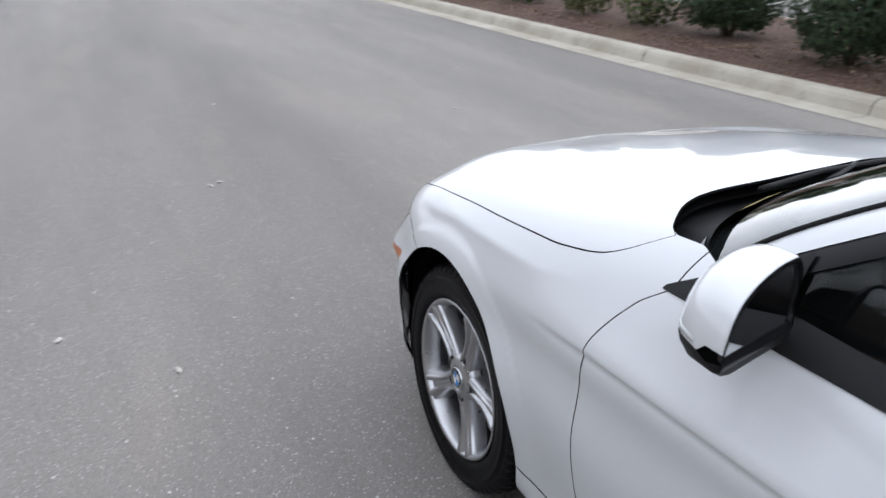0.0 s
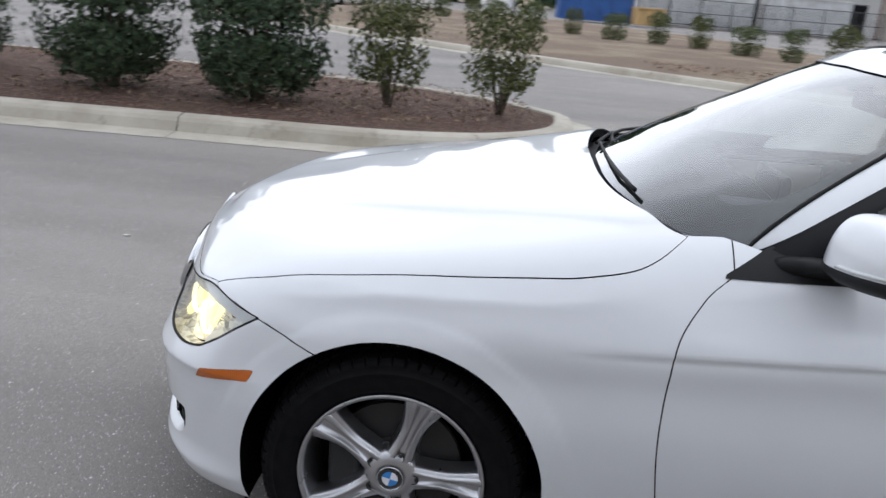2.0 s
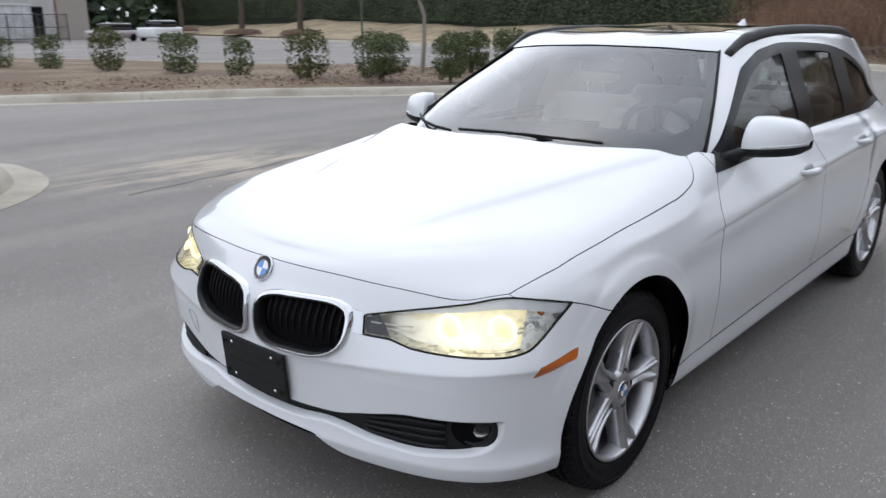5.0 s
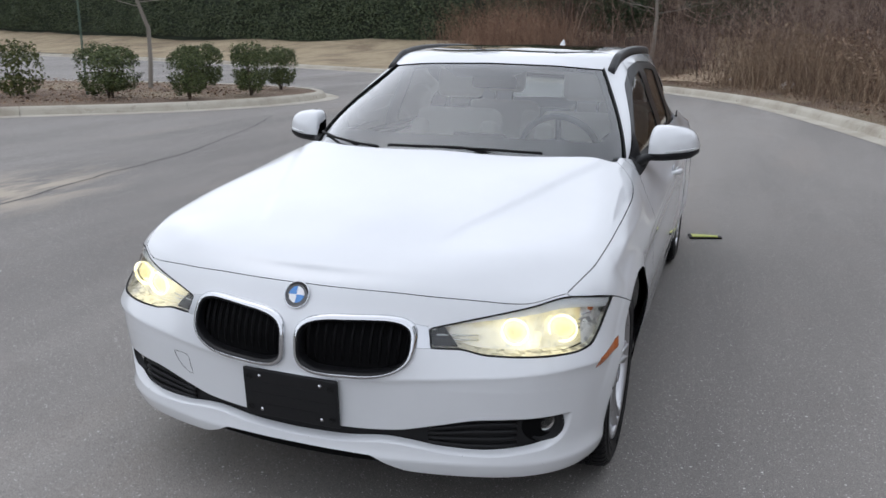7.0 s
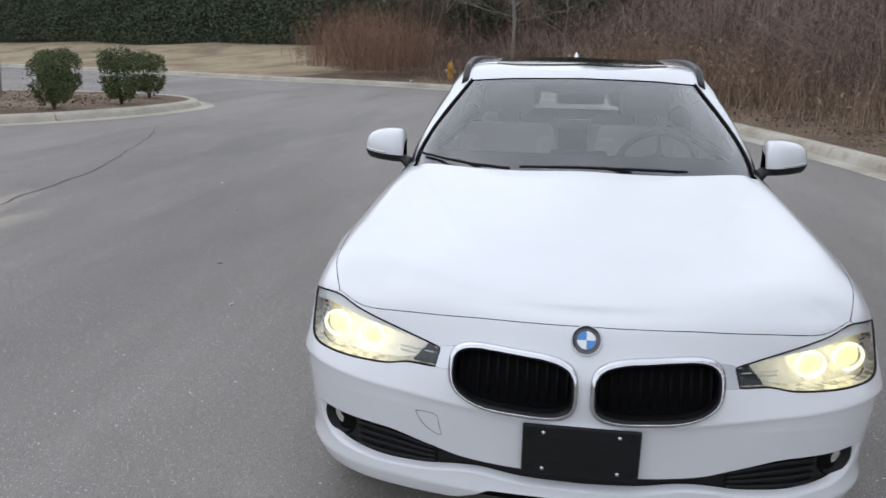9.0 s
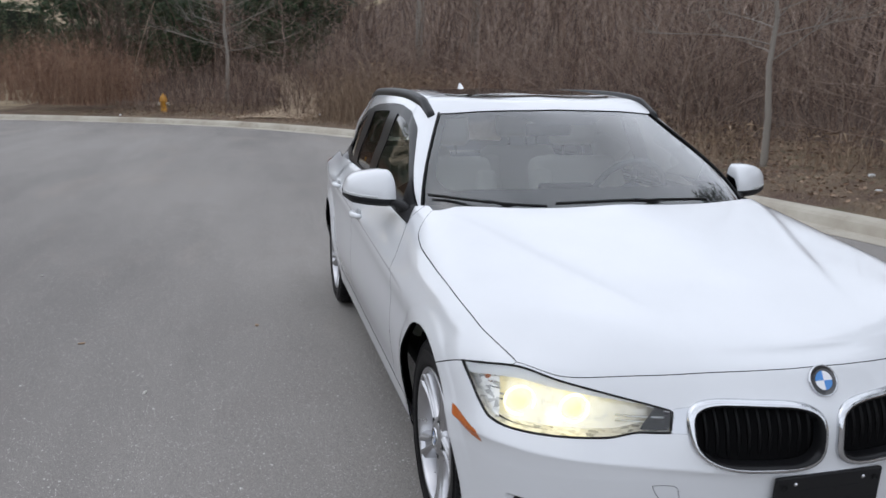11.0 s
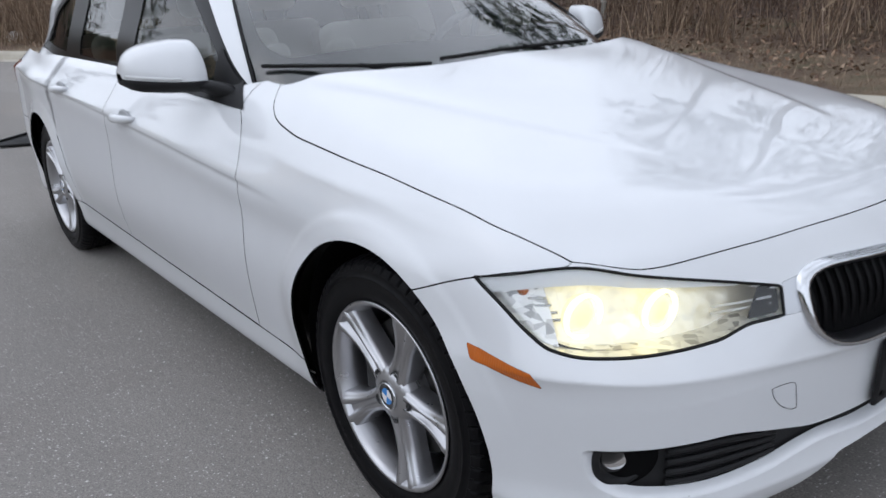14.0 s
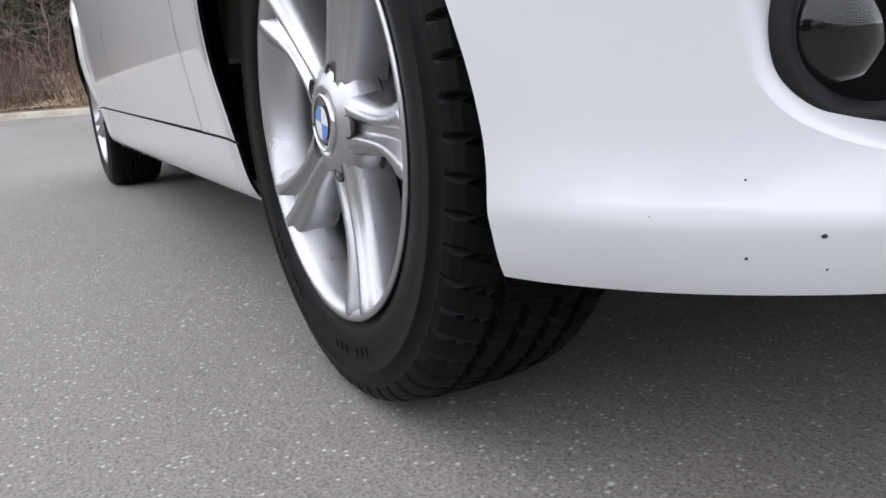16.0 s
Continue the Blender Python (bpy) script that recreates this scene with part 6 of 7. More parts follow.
brush_mat.set("Base Color", brush_mat.ramp(brush_mat.island(), (0.0, (0.026, 0.016, 0.013)), (0.45, (0.105, 0.067, 0.050)), (0.85, (0.235, 0.158, 0.118)), (1.0, (0.48, 0.37, 0.285))))
brush_mat = brush_mat.m
straw_mat = Mat("dry_grass_blade", (0.3, 0.2, 0.1), 0.9)
straw_mat.set("Base Color", straw_mat.ramp(straw_mat.island(), (0.0, (0.095, 0.060, 0.038)), (0.5, (0.21, 0.142, 0.094)), (1.0, (0.42, 0.32, 0.22))))
straw_mat = straw_mat.m
russet_mat = Mat("russet_blade", (0.25, 0.15, 0.09), 0.9)
russet_mat.set("Base Color", russet_mat.ramp(russet_mat.island(), (0.0, (0.085, 0.045, 0.030)), (0.5, (0.200, 0.112, 0.070)), (1.0, (0.34, 0.225, 0.150))))
russet_mat = russet_mat.m
dead_leaf = Mat("fallen_leaf", (0.2, 0.12, 0.07), 0.85)
dead_leaf.set("Base Color", dead_leaf.ramp(dead_leaf.island(), (0.0, (0.065, 0.038, 0.024)), (0.5, (0.16, 0.090, 0.052)), (1.0, (0.34, 0.24, 0.16))))
dead_leaf = dead_leaf.m
pine_mat = leaf_material("pine_needles", (0.018, 0.032, 0.016), (0.055, 0.078, 0.040), 0.55)


def leaves(centres, out, size, droop=0.3, aspect=0.5):
    """Folded leaves at points, facing roughly along out: arrays of vertices and faces."""
    n = len(centres)
    d = out + rng.normal(0, 0.55, (n, 3))
    d /= np.linalg.norm(d, axis=1, keepdims=True)
    t = np.cross(d, rng.normal(0, 1, (n, 3)))
    t /= np.linalg.norm(t, axis=1, keepdims=True) + 1e-9
    b = np.cross(d, t)
    s = (size * rng.uniform(0.65, 1.25, n))[:, None]
    w = s * aspect
    base, tip = centres - t * s / 2, centres + t * s / 2 - np.array([0, 0, droop]) * s * 0.3
    l, r = centres + b * w / 2 + d * w * 0.18, centres - b * w / 2 + d * w * 0.18
    v = np.stack([base, r, tip, l], 1).reshape(-1, 3)
    i = np.arange(n)[:, None] * 4
    f = np.concatenate([i + np.array([0, 1, 2]), i + np.array([0, 2, 3])], 1).reshape(-1, 3)
    return v, [tuple(q) for q in f.tolist()]


def crown_points(n, w, h, lumps, seed, bottom=0.12, fill=0.25):
    """Points in an uneven rounded crown: most near its outside."""
    g = np.random.default_rng(seed)
    d = g.normal(0, 1, (n * 2, 3))
    d /= np.linalg.norm(d, axis=1, keepdims=True)
    d = d[d[:, 2] > -0.93][:n]
    lob = g.normal(0, 1, (lumps, 3))
    lob /= np.linalg.norm(lob, axis=1, keepdims=True)
    k = (d @ lob.T)
    bulge = 0.86 + 0.20 * np.max(np.exp((k - 1) * 9) , axis=1) + 0.05 * np.sin(d[:, 0] * 9 + seed) * np.sin(d[:, 2] * 8)
    r = np.where(g.random(len(d)) < fill, g.uniform(0.35, 0.95, len(d)), g.uniform(0.88, 1.04, len(d)))
    r = np.where(g.random(len(d)) < 0.02, 1.13, r) * bulge
    e = np.sign(d) * np.abs(d) ** np.array([0.80, 0.80, 0.60])
    p = e * r[:, None] * np.array([w / 2, w / 2, h / 2])
    p[:, 2] += h / 2 + bottom
    p[:, :2] *= (0.86 + 0.14 * np.clip((p[:, 2:3] - bottom) / (0.45 * h), 0, 1))
    return p, d


def bush_mesh(seed, w, h, n, size, material, open_=0.25, stem=True):
    name = "crown"
    p, d = crown_points(n, w, h, 14, seed, (0.12 if open_ > 0.5 else 0.03), open_)
    vf = leaves(p, d, size)
    return mesh_of(name, vf, material, False)


def stems_mesh(seed, w, h, count=9):
    g = random.Random(seed)
    bm = bmesh.new()
    for k in range(count):
        a = g.uniform(0, 6.28)
        r = w * 0.40 * g.uniform(0.3, 1)
        top = (r * math.cos(a), r * math.sin(a), h * g.uniform(0.6, 0.9))
        mid = (top[0] * 0.4, top[1] * 0.4, h * 0.35)
        tube(bm, [(0.03 * math.cos(a), 0.03 * math.sin(a), -0.05), mid, top], [0.016, 0.011, 0.004], 5, False)
    me = bpy.data.meshes.new("stem")
    bm.to_mesh(me)
    bm.free()
    me.materials.append(twig_mat)
    return me


def plant(name, m, crown, stem, label, category, group):
    ob = thing(name, m, label=label, category=category, group=group)
    for part_name, me in (("crown", crown), ("stem", stem)):
        o = new(part_name, me)
        o.parent = ob
    return ob


big_bush = [(bush_mesh(s, 1.0, 1.0, 9500, 0.052, holly_mat, 0.42), stems_mesh(s, 1, 1)) for s in (1, 2, 3)]
small_bush = [(bush_mesh(s, 1.0, 1.0, 2600, 0.062, light_leaf, 0.55), stems_mesh(s, 1, 1, 12)) for s in (11, 12)]
mid_leaf = leaf_material("island_leaf", (0.036, 0.052, 0.022), (0.130, 0.155, 0.060), 0.55)
island_bush = [(bush_mesh(s, 1.0, 1.0, 5200, 0.060, mid_leaf, 0.40), stems_mesh(s, 1, 1)) for s in (31, 32)]
tiny_bush = [(bush_mesh(s, 1.0, 1.0, 1500, 0.085, mid_leaf if s < 23 else light_leaf, 0.35), stems_mesh(s, 1, 1, 5)) for s in (21, 22, 23)]


def scaled(x, y, z, turn, w, h):
    return pose(x, y, z, 0, 0, turn) @ Matrix.Diagonal((w, w, h, 1))


# the clipped bushes of the near bed: x, y, width, height
for i, (x, y, w, h) in enumerate(((2.55, -5.85, 1.45, 1.35), (4.15, -5.80, 1.35, 1.42), (6.15, -6.0, 1.25, 1.20))):
    plant("holly_bush", scaled(x, y, 0.20, 40 + 97 * i, w, h), *big_bush[i % 3], "dense dark green holly bush in the mulch bed", "bush", "bushes of the near bed")
for i, (x, y, w, h) in enumerate(((1.22, -6.3, 0.95, 1.12), (-0.02, -6.55, 0.92, 1.02))):
    plant("young_bush", scaled(x, y, 0.20, 31 + 140 * i, w, h), *small_bush[i], "thin olive green young bush in the mulch bed", "bush", "bushes of the near bed")
for i, (x, y, w, h) in enumerate(((7.35, -5.75, 0.95, 1.0), (8.7, -5.6, 0.85, 0.95), (10.6, -5.7, 0.9, 0.9), (12.6, -5.7, 0.9, 0.9), (14.8, -5.7, 0.9, 0.95), (17.2, -5.7, 0.9, 0.9))):
    plant("small_bush", scaled(x, y, 0.20, 53 * i, w, h), *tiny_bush[(i + 1) % 3], "small rounded green bush in the mulch bed", "bush", "bushes of the near bed")
# the row on the far island
ROW = [(5.2, -33.2), (3.7, -36.0), (2.0, -32.0), (0.9, -28.8), (-0.5, -28.1), (-2.0, -28.5), (-3.3, -26.4), (-4.7, -25.8), (-5.9, -24.9), (-6.9, -22.9), (-7.8, -21.4), (-8.2, -18.8),
       (-9.0, -16.6), (-9.5, -14.8), (-9.9, -12.7)]
for i, (x, y) in enumerate(ROW):
    plant("row_bush", scaled(x, y, 0.16, 71 * i, 0.84 + 0.12 * math.sin(i * 2.3), 1.06 + 0.10 * math.cos(i * 1.7)), *tiny_bush[i % 3], "small clipped bush on the island", "bush", "bush row of the island")
for i, (x, y, w, h) in enumerate(((-10.5, -10.9, 1.15, 1.02), (-11.2, -9.5, 0.76, 0.97), (-14.0, -11.2, 0.98, 1.0), (-12.7, -9.0, 0.84, 1.04), (-14.6, -9.4, 0.80, 0.95))):
    plant("island_bush", scaled(x, y, 0.2, 67 * i, w, h), *island_bush[i % 2], "rounded dark green bush on the island", "bush", "bushes at the island's end")


for i, (x, y, z, w, h) in enumerate(((-38, 0.5, 1.8, 4.5, 4.4), (-37, -4.5, 1.5, 4.2, 3.8), (-41, -8.5, 1.6, 4.5, 4.5))):
    plant("evergreen_shrub", scaled(x, y, z, 50 * i, w, h), *big_bush[i % 3], "large dark evergreen shrub in the woods", "bush", "evergreens of the woods")


# ---- hedge: a clipped wall of small leaves along a line
def hedge():
    line = smooth_line([(-47, -12.8), (-44.5, -14.5), (-45, -20), (-46, -28), (-48, -38), (-52, -52), (-55, -68), (-57, -84), (-58, -100)], 0.5)
    nor = sideways(line)
    pts, out = [], []
    g = np.random.default_rng(5)
    for p, n in zip(line, nor):
        for _ in range(420):
            if g.random() < 0.72:
                z = g.uniform(-0.25, 3.6)
                off = 1.5 + 0.22 * noise.noise((p.x * 0.5, p.y * 0.5, z * 0.8)) * 2 + g.normal(0, 0.06)
                o = n
            else:
                z = 3.6 + 0.15 * noise.noise((p.x, p.y, 1)) + g.normal(0, 0.05)
                off = g.uniform(-1.5, 1.5)
                o = Vector((0, 0, 1))
            q = p + n * off + Vector((g.normal(0, 0.2), g.normal(0, 0.2), 0))
            pts.append((q.x, q.y, z + 1.35 + 0.02 * min(40, max(0, -25 - q.y))))
            out.append(o[:])
    vf = leaves(np.array(pts), np.array(out), 0.17, 0.2, 0.6)
    ob = thing("hedge", label="tall clipped dark green hedge on the bank", category="hedge")
    piece("foliage", vf, hedge_mat, ob, smooth=False)
    # dark core, added and coloured as the shade between the leaves
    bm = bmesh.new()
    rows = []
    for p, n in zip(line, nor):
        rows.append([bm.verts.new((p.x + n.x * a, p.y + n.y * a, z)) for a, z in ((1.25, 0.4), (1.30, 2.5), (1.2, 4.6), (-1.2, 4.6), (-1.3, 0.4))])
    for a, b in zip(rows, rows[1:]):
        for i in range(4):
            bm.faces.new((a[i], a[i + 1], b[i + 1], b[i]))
    part("inner_shade_mass", bm, Mat("hedge_shade", (0.022, 0.030, 0.018), 0.95).m, ob)


hedge()


def kerb_frame():
    line = list(reversed(left_line))
    return line, sideways(line)


KL, KN = kerb_frame()
KX = np.array([[p.x, p.y] for p in KL])
KO = np.array([[-n.x, -n.y] for n in KN])
KS = np.r_[0, np.cumsum(np.linalg.norm(np.diff(KX, axis=0), axis=1))]


def on_bank(s, d):
    """World x, y for a run s along the kerb and a distance d outward from it."""
    x = np.interp(s, KS, KX[:, 0]) + np.interp(s, KS, KO[:, 0]) * d
    y = np.interp(s, KS, KX[:, 1]) + np.interp(s, KS, KO[:, 1]) * d
    return x, y


def run_at(x):
    """The run along the kerb at which it passes x."""
    return float(np.interp(-x, -KX[:, 0], KS))


# ---- bare trees
def bare_tree(name, x, y, z, height, radius, seed, label, first=0.35, spread=1.0, levels=3, skin=None):
    g = random.Random(seed)
    ob = thing(name, pose(x, y, z), label=label, category="tree", group="bare trees")
    bm = bmesh.new()
    pts = [Vector((0.05 * g.uniform(-1, 1) * i, 0.05 * g.uniform(-1, 1) * i, height * i / 7 - 0.05)) for i in range(8)]
    tube(bm, pts, [radius * (1.1 - 0.135 * i) for i in range(8)], 10, False)
    part("trunk", bm, skin or bark, ob, smooth=True)
    bm = bmesh.new()

    def grow(p, d, length, r, depth):
        n = 4 if depth > 1 else 3
        line, q = [p], p
        for i in range(n):
            d = (d + Vector((g.uniform(-1, 1), g.uniform(-1, 1), g.uniform(-0.5, 0.9))) * 0.16).normalized()
            q = q + d * length / n
            line.append(q)
        tube(bm, line, [r * (1 - 0.75 * i / n) for i in range(n + 1)], 4 if depth < 3 else 5, False)
        if depth > 1:
            for i in range(3 + (depth > 2) * 2):
                t = g.uniform(0.25, 1.0)
                k = min(int(t * n), n - 1)
                s = line[k].lerp(line[k + 1], t * n - k if t * n - k < 1 else 1)
                side = Vector((g.uniform(-1, 1), g.uniform(-1, 1), g.uniform(-0.15, 0.8))).normalized()
                grow(s, (d + side * 0.9).normalized(), length * g.uniform(0.4, 0.62), r * 0.5, depth - 1)

    count = 30
    for i in range(count):
        t = first + (1 - first) * i / count
        a = i * 2.4 + g.uniform(-0.4, 0.4)
        k = min(int(t * 7), 6)
        p = pts[k].lerp(pts[k + 1], t * 7 - k)
        d = Vector((math.cos(a), math.sin(a), g.uniform(0.05, 0.55))).normalized()
        grow(p, d, height * 0.42 * spread * (1.15 - t * 0.7), max(radius * 0.24, 0.010) * (1.2 - t * 0.8), levels)
    part("branch_work", bm, skin or bark, ob, "bare grey branches" if skin is None else "bare brown twigs")
    return ob


bare_tree("bare_tree", -8.05, 6.15, 0.25, 5.2, 0.05, 3, "slender bare tree on the grass verge", 0.30, 0.9)
bare_tree("bare_tree", -28.2, -1.95, 0.5, 6.2, 0.075, 5, "slender bare tree beyond the kerb", 0.28, 0.9)
bare_tree("bare_tree", -12.9, -11.9, 0.2, 5.0, 0.055, 9, "slender bare tree on the island", 0.38, 1.3)
for i, (x, d, h) in enumerate(((-7.5, 5.0, 3.2), (-1.0, 5.5, 3.6), (-11.5, 4.6, 3.4), (-14.5, 4.8, 3.8), (-17.5, 4.6, 4.2), (3.5, 5.5, 3.4), (-20.5, 4.5, 3.6), (-4.5, 6.5, 4.2), (-13, 7.0, 4.6), (-22.5, 5.0, 3.8), (-16, 3.6, 2.4), (-9.5, 7.5, 4.6))):
    px, py = on_bank(run_at(x), d)
    bare_tree("bare_shrub", float(px), float(py), bank_height(d) - 0.1, h, 0.026, 70 + i, "bare brown many-branched shrub at the wood's edge", 0.03, 1.4, 3, shrub_bark)
dark_bark = Mat("dark_trunk_bark", (0.075, 0.055, 0.045), 0.95)
dark_bark.bump(dark_bark.noise(20, 5, 0.7, dark_bark.stretched((1, 1, 0.25))), 0.8, 0.03)
for i, (x, y, z) in enumerate(((-44.5, -64.5, 0.75), (-43.6, -54.6, 0.75), (-48.0, -81.0, 0.9))):
    bare_tree("street_tree", x, y, z - 0.1, 8, 0.27, 20 + i, "dark trunked tree in a mulch ring on the dry grass", 0.42, 0.8, 2, dark_bark.m)
    bm = bmesh.new()
    lathe(bm, [(1.9, -0.35), (1.6, 0.02), (0.8, 0.12), (0.001, 0.16)], 24, axis="z")
    ring = part("mulch_ring", bm, mulch, None, "brown mulch ring round the foot of a tree", smooth=True)
    ring.matrix_world = pose(x, y, z)
    tagged(ring, category="mulch ring", kind="structure")


# ---- brush of the woods: upright bare stems with side twigs, as one mass
def rods(base, lean, height, radius, bend, g, segs=4):
    """Thin three-sided stems."""
    n = len(base)
    rings = []
    ang = g.uniform(0, 6.28, n)
    for i in range(segs + 1):
        t = i / segs
        c = base + np.stack([lean[:, 0] * t + bend[:, 0] * t * t, lean[:, 1] * t + bend[:, 1] * t * t, height * t], 1)
        r = radius * (1 - 0.85 * t)
        rings.append(np.stack([c + np.stack([r * np.cos(ang + k * 2.094), r * np.sin(ang + k * 2.094), 0 * r], 1) for k in range(3)], 1))
    v = np.stack(rings, 1).reshape(-1, 3)
    st = (segs + 1) * 3
    off = np.arange(n)[:, None] * st
    fs = []
    for i in range(segs):
        for k in range(3):
            a, b = i * 3 + k, i * 3 + (k + 1) % 3
            fs.append(off + np.array([a, b, b + 3, a + 3]))
    return v, [tuple(q) for q in np.concatenate(fs, 0).tolist()]


def joined(*vfs):
    v, f, n = [], [], 0
    for a, b in vfs:
        v.append(a)
        f += [tuple(i + n for i in p) for p in b]
        n += len(a)
    return np.concatenate(v), f


def brush(name, s0, s1, d0, d1, count, h0, h1, r0, r1, seed, label, lean=0.35, twigs=2, clump=12):
    g = np.random.default_rng(seed)
    many = max(1, int(count / clump))
    at = g.integers(0, many, count)
    cs, cd = g.uniform(s0, s1, many), d0 + (d1 - d0) * g.random(many) ** 0.8
    es, ed = g.normal(0, 0.28, count), g.normal(0, 0.28, count)
    s, d = cs[at] + es, cd[at] + ed
    d += 0.5 * np.sin(s * 1.3) + 0.4 * np.sin(s * 0.47 + 2)
    x, y = on_bank(s, d)
    z = np.interp(d, *BANK) - 0.2
    base = np.stack([x, y, z], 1)
    h = (0.55 * g.uniform(h0, h1, count) + 0.45 * g.uniform(h0, h1, many)[at]) * (0.75 + 0.25 * np.sin(s * 0.9) * np.sin(s * 0.23 + 1))
    ox, oy = on_bank(s + es, d + ed)
    away = np.stack([ox - x, oy - y], 1)
    ln = (g.normal(0, lean, (count, 2)) * 0.4 + away * 0.8 * lean) * h[:, None]
    bd = (g.normal(0, lean, (count, 2)) * 0.35 + away * lean * 0.7) * h[:, None]
    r = g.uniform(r0, r1, count) * (h / h1)
    sets = [rods(base, ln, h, r, bd, g)]
    for k in range(twigs):
        t = g.uniform(0.25, 0.85, count)
        p = base + np.stack([ln[:, 0] * t + bd[:, 0] * t * t, ln[:, 1] * t + bd[:, 1] * t * t, h * t], 1)
        hh = h * g.uniform(0.2, 0.45, count)
        sets.append(rods(p, g.normal(0, 0.75, (count, 2)) * hh[:, None], hh * g.uniform(0.15, 0.9, count), r * 0.5, g.normal(0, 0.2, (count, 2)) * hh[:, None], g, 2))
    ob = new(name, mesh_of(name, joined(*sets), brush_mat, False))
    return tagged(ob, label, "undergrowth", kind="stuff")


sA, sB, sC = run_at(24), run_at(-12), run_at(-24.5)
brush("undergrowth", sA, sB, 3.2, 9, 5200, 1.4, 3.4, 0.006, 0.013, 31, "dense bare brown undergrowth along the verge", 0.55, 4)
brush("undergrowth_far", sB, sC, 2.2, 10, 3600, 1.4, 3.6, 0.007, 0.015, 32, "dense bare brown undergrowth round the bend", 0.55, 4)
brush("wood_saplings", sA, run_at(-26.5), 8, 26, 4200, 3.5, 8.5, 0.012, 0.035, 33, "tall bare saplings of the woods", 0.34, 6, 3)
brush("wood_edge", run_at(-24.5), run_at(-26.9) + 4, 6, 30, 1500, 2.0, 6.5, 0.012, 0.035, 34, "bare bushes and saplings beyond the hydrant", 0.25, 3)
brush("wood_depth", run_at(10), run_at(-26.8) + 3, 18, 48, 3800, 5, 12, 0.02, 0.07, 36, "depth of the bare winter woods", 0.25, 3, 2)
brush("thicket", run_at(14), run_at(-24), 5.5, 16, 5200, 1.0, 3.0, 0.008, 0.018, 35, "tangle of bare twigs and briars", 0.7, 3)


def tall_grass(name, spots, seed, label):
    """Clumps of tall dry grass: x, y, z, spread, count, height."""
    g = np.random.default_rng(seed)
    sets = []
    for x, y, z, spread, count, height in spots:
        base = np.stack([x + g.normal(0, spread, count), y + g.normal(0, spread, count), np.full(count, z - 0.05)], 1)
        h = height * g.uniform(0.35, 1.0, count)
        sets.append(rods(base, g.normal(0, 0.17, (count, 2)) * h[:, None], h, g.uniform(0.004, 0.009, count), g.normal(0, 0.30, (count, 2)) * h[:, None], g, 3))
        m = count // 3
        tip = base[:m] + np.stack([g.normal(0, 0.08, m), g.normal(0, 0.08, m), h[:m] * 0.85], 1)
        sets.append(leaves(tip, np.tile((0, 0, 1.0), (m, 1)), 0.16, 0.6, 0.25))
    ob = new(name, mesh_of(name, joined(*sets), russet_mat if "russet" in label else straw_mat, False))
    return tagged(ob, label, "dry grass", kind="stuff")


def bank_spot(x, d, spread, count, height):
    px, py = on_bank(run_at(x), d)
    return (float(px), float(py), bank_height(d), spread, count, height)


tall_grass("dry_grass", [bank_spot(x, d, s, n, h) for x, d, s, n, h in (
    (-4.2, 3.4, 0.10, 60, 1.35), (-3.0, 3.3, 0.2, 50, 0.8), (-5.2, 3.8, 0.3, 80, 0.9), (-1.8, 3.6, 0.3, 60, 1.0), (-0.6, 3.7, 0.35, 70, 1.0), (0.8, 3.6, 0.4, 80, 0.9), (2.5, 3.6, 0.4, 80, 1.0),
    (4.5, 3.4, 0.5, 150, 1.2), (-6.8, 3.2, 0.4, 110, 0.7), (-9, 3.0, 0.5, 140, 0.8), (-10.8, 2.6, 0.5, 200, 1.0), (-12.5, 2.4, 0.6, 160, 0.9), (-14.2, 2.6, 0.6, 200, 1.1), (-15.8, 2.8, 0.7, 240, 1.3),
    (-17.2, 3.2, 0.7, 260, 1.5), (-18.6, 3.2, 0.7, 240, 1.5), (-19.8, 3.8, 0.6, 200, 1.4))] + [(-6.0, 8.45, 0.42, 0.16, 110, 1.65), (-7.6, 9.0, 0.5, 0.25, 60, 1.1), (-21.4, 1.3, 0.22, 0.45, 300, 1.8), (-20.4, 2.1, 0.22, 0.5, 340, 2.0), (-19.2, 2.7, 0.22, 0.5, 320, 1.9), (-17.9, 3.2, 0.22, 0.5, 280, 1.6), (-16.4, 3.9, 0.22, 0.5, 220, 1.3), (-3.4, 8.3, 0.42, 0.25, 70, 1.0)], 41, "tall dry tan grass at the edge of the woods")
tall_grass("russet_grass", [(-26.4, -6.2, 0.5, 0.55, 240, 1.9), (-27.0, -7.4, 0.5, 0.6, 300, 2.2), (-27.6, -8.6, 0.6, 0.65, 320, 2.4), (-28.0, -5.4, 0.6, 0.6, 260, 1.8), (-28.9, -6.8, 0.7, 0.8, 300, 2.3), (-30.0, -8.3, 0.8, 0.9, 320, 2.6),
                             (-21.5, 3.0, 0.4, 0.6, 200, 1.5), (-19.2, 4.0, 0.4, 0.7, 220, 1.6), (-16.5, 4.6, 0.4, 0.6, 180, 1.4)], 43, "tall russet grass beside the hydrant")
tall_grass("dry_grass_far", [(-31, -9, 0.9, 1.0, 420, 1.7), (-33, -9.0, 1.1, 1.0, 420, 2.0), (-33.5, -6.5, 1.2, 1.2, 360, 1.8),
                             (-30, -6.5, 0.8, 0.8, 260, 1.5), (-36.5, -8.5, 1.5, 1.2, 320, 2.2)], 42, "tall russet grass on the bank")


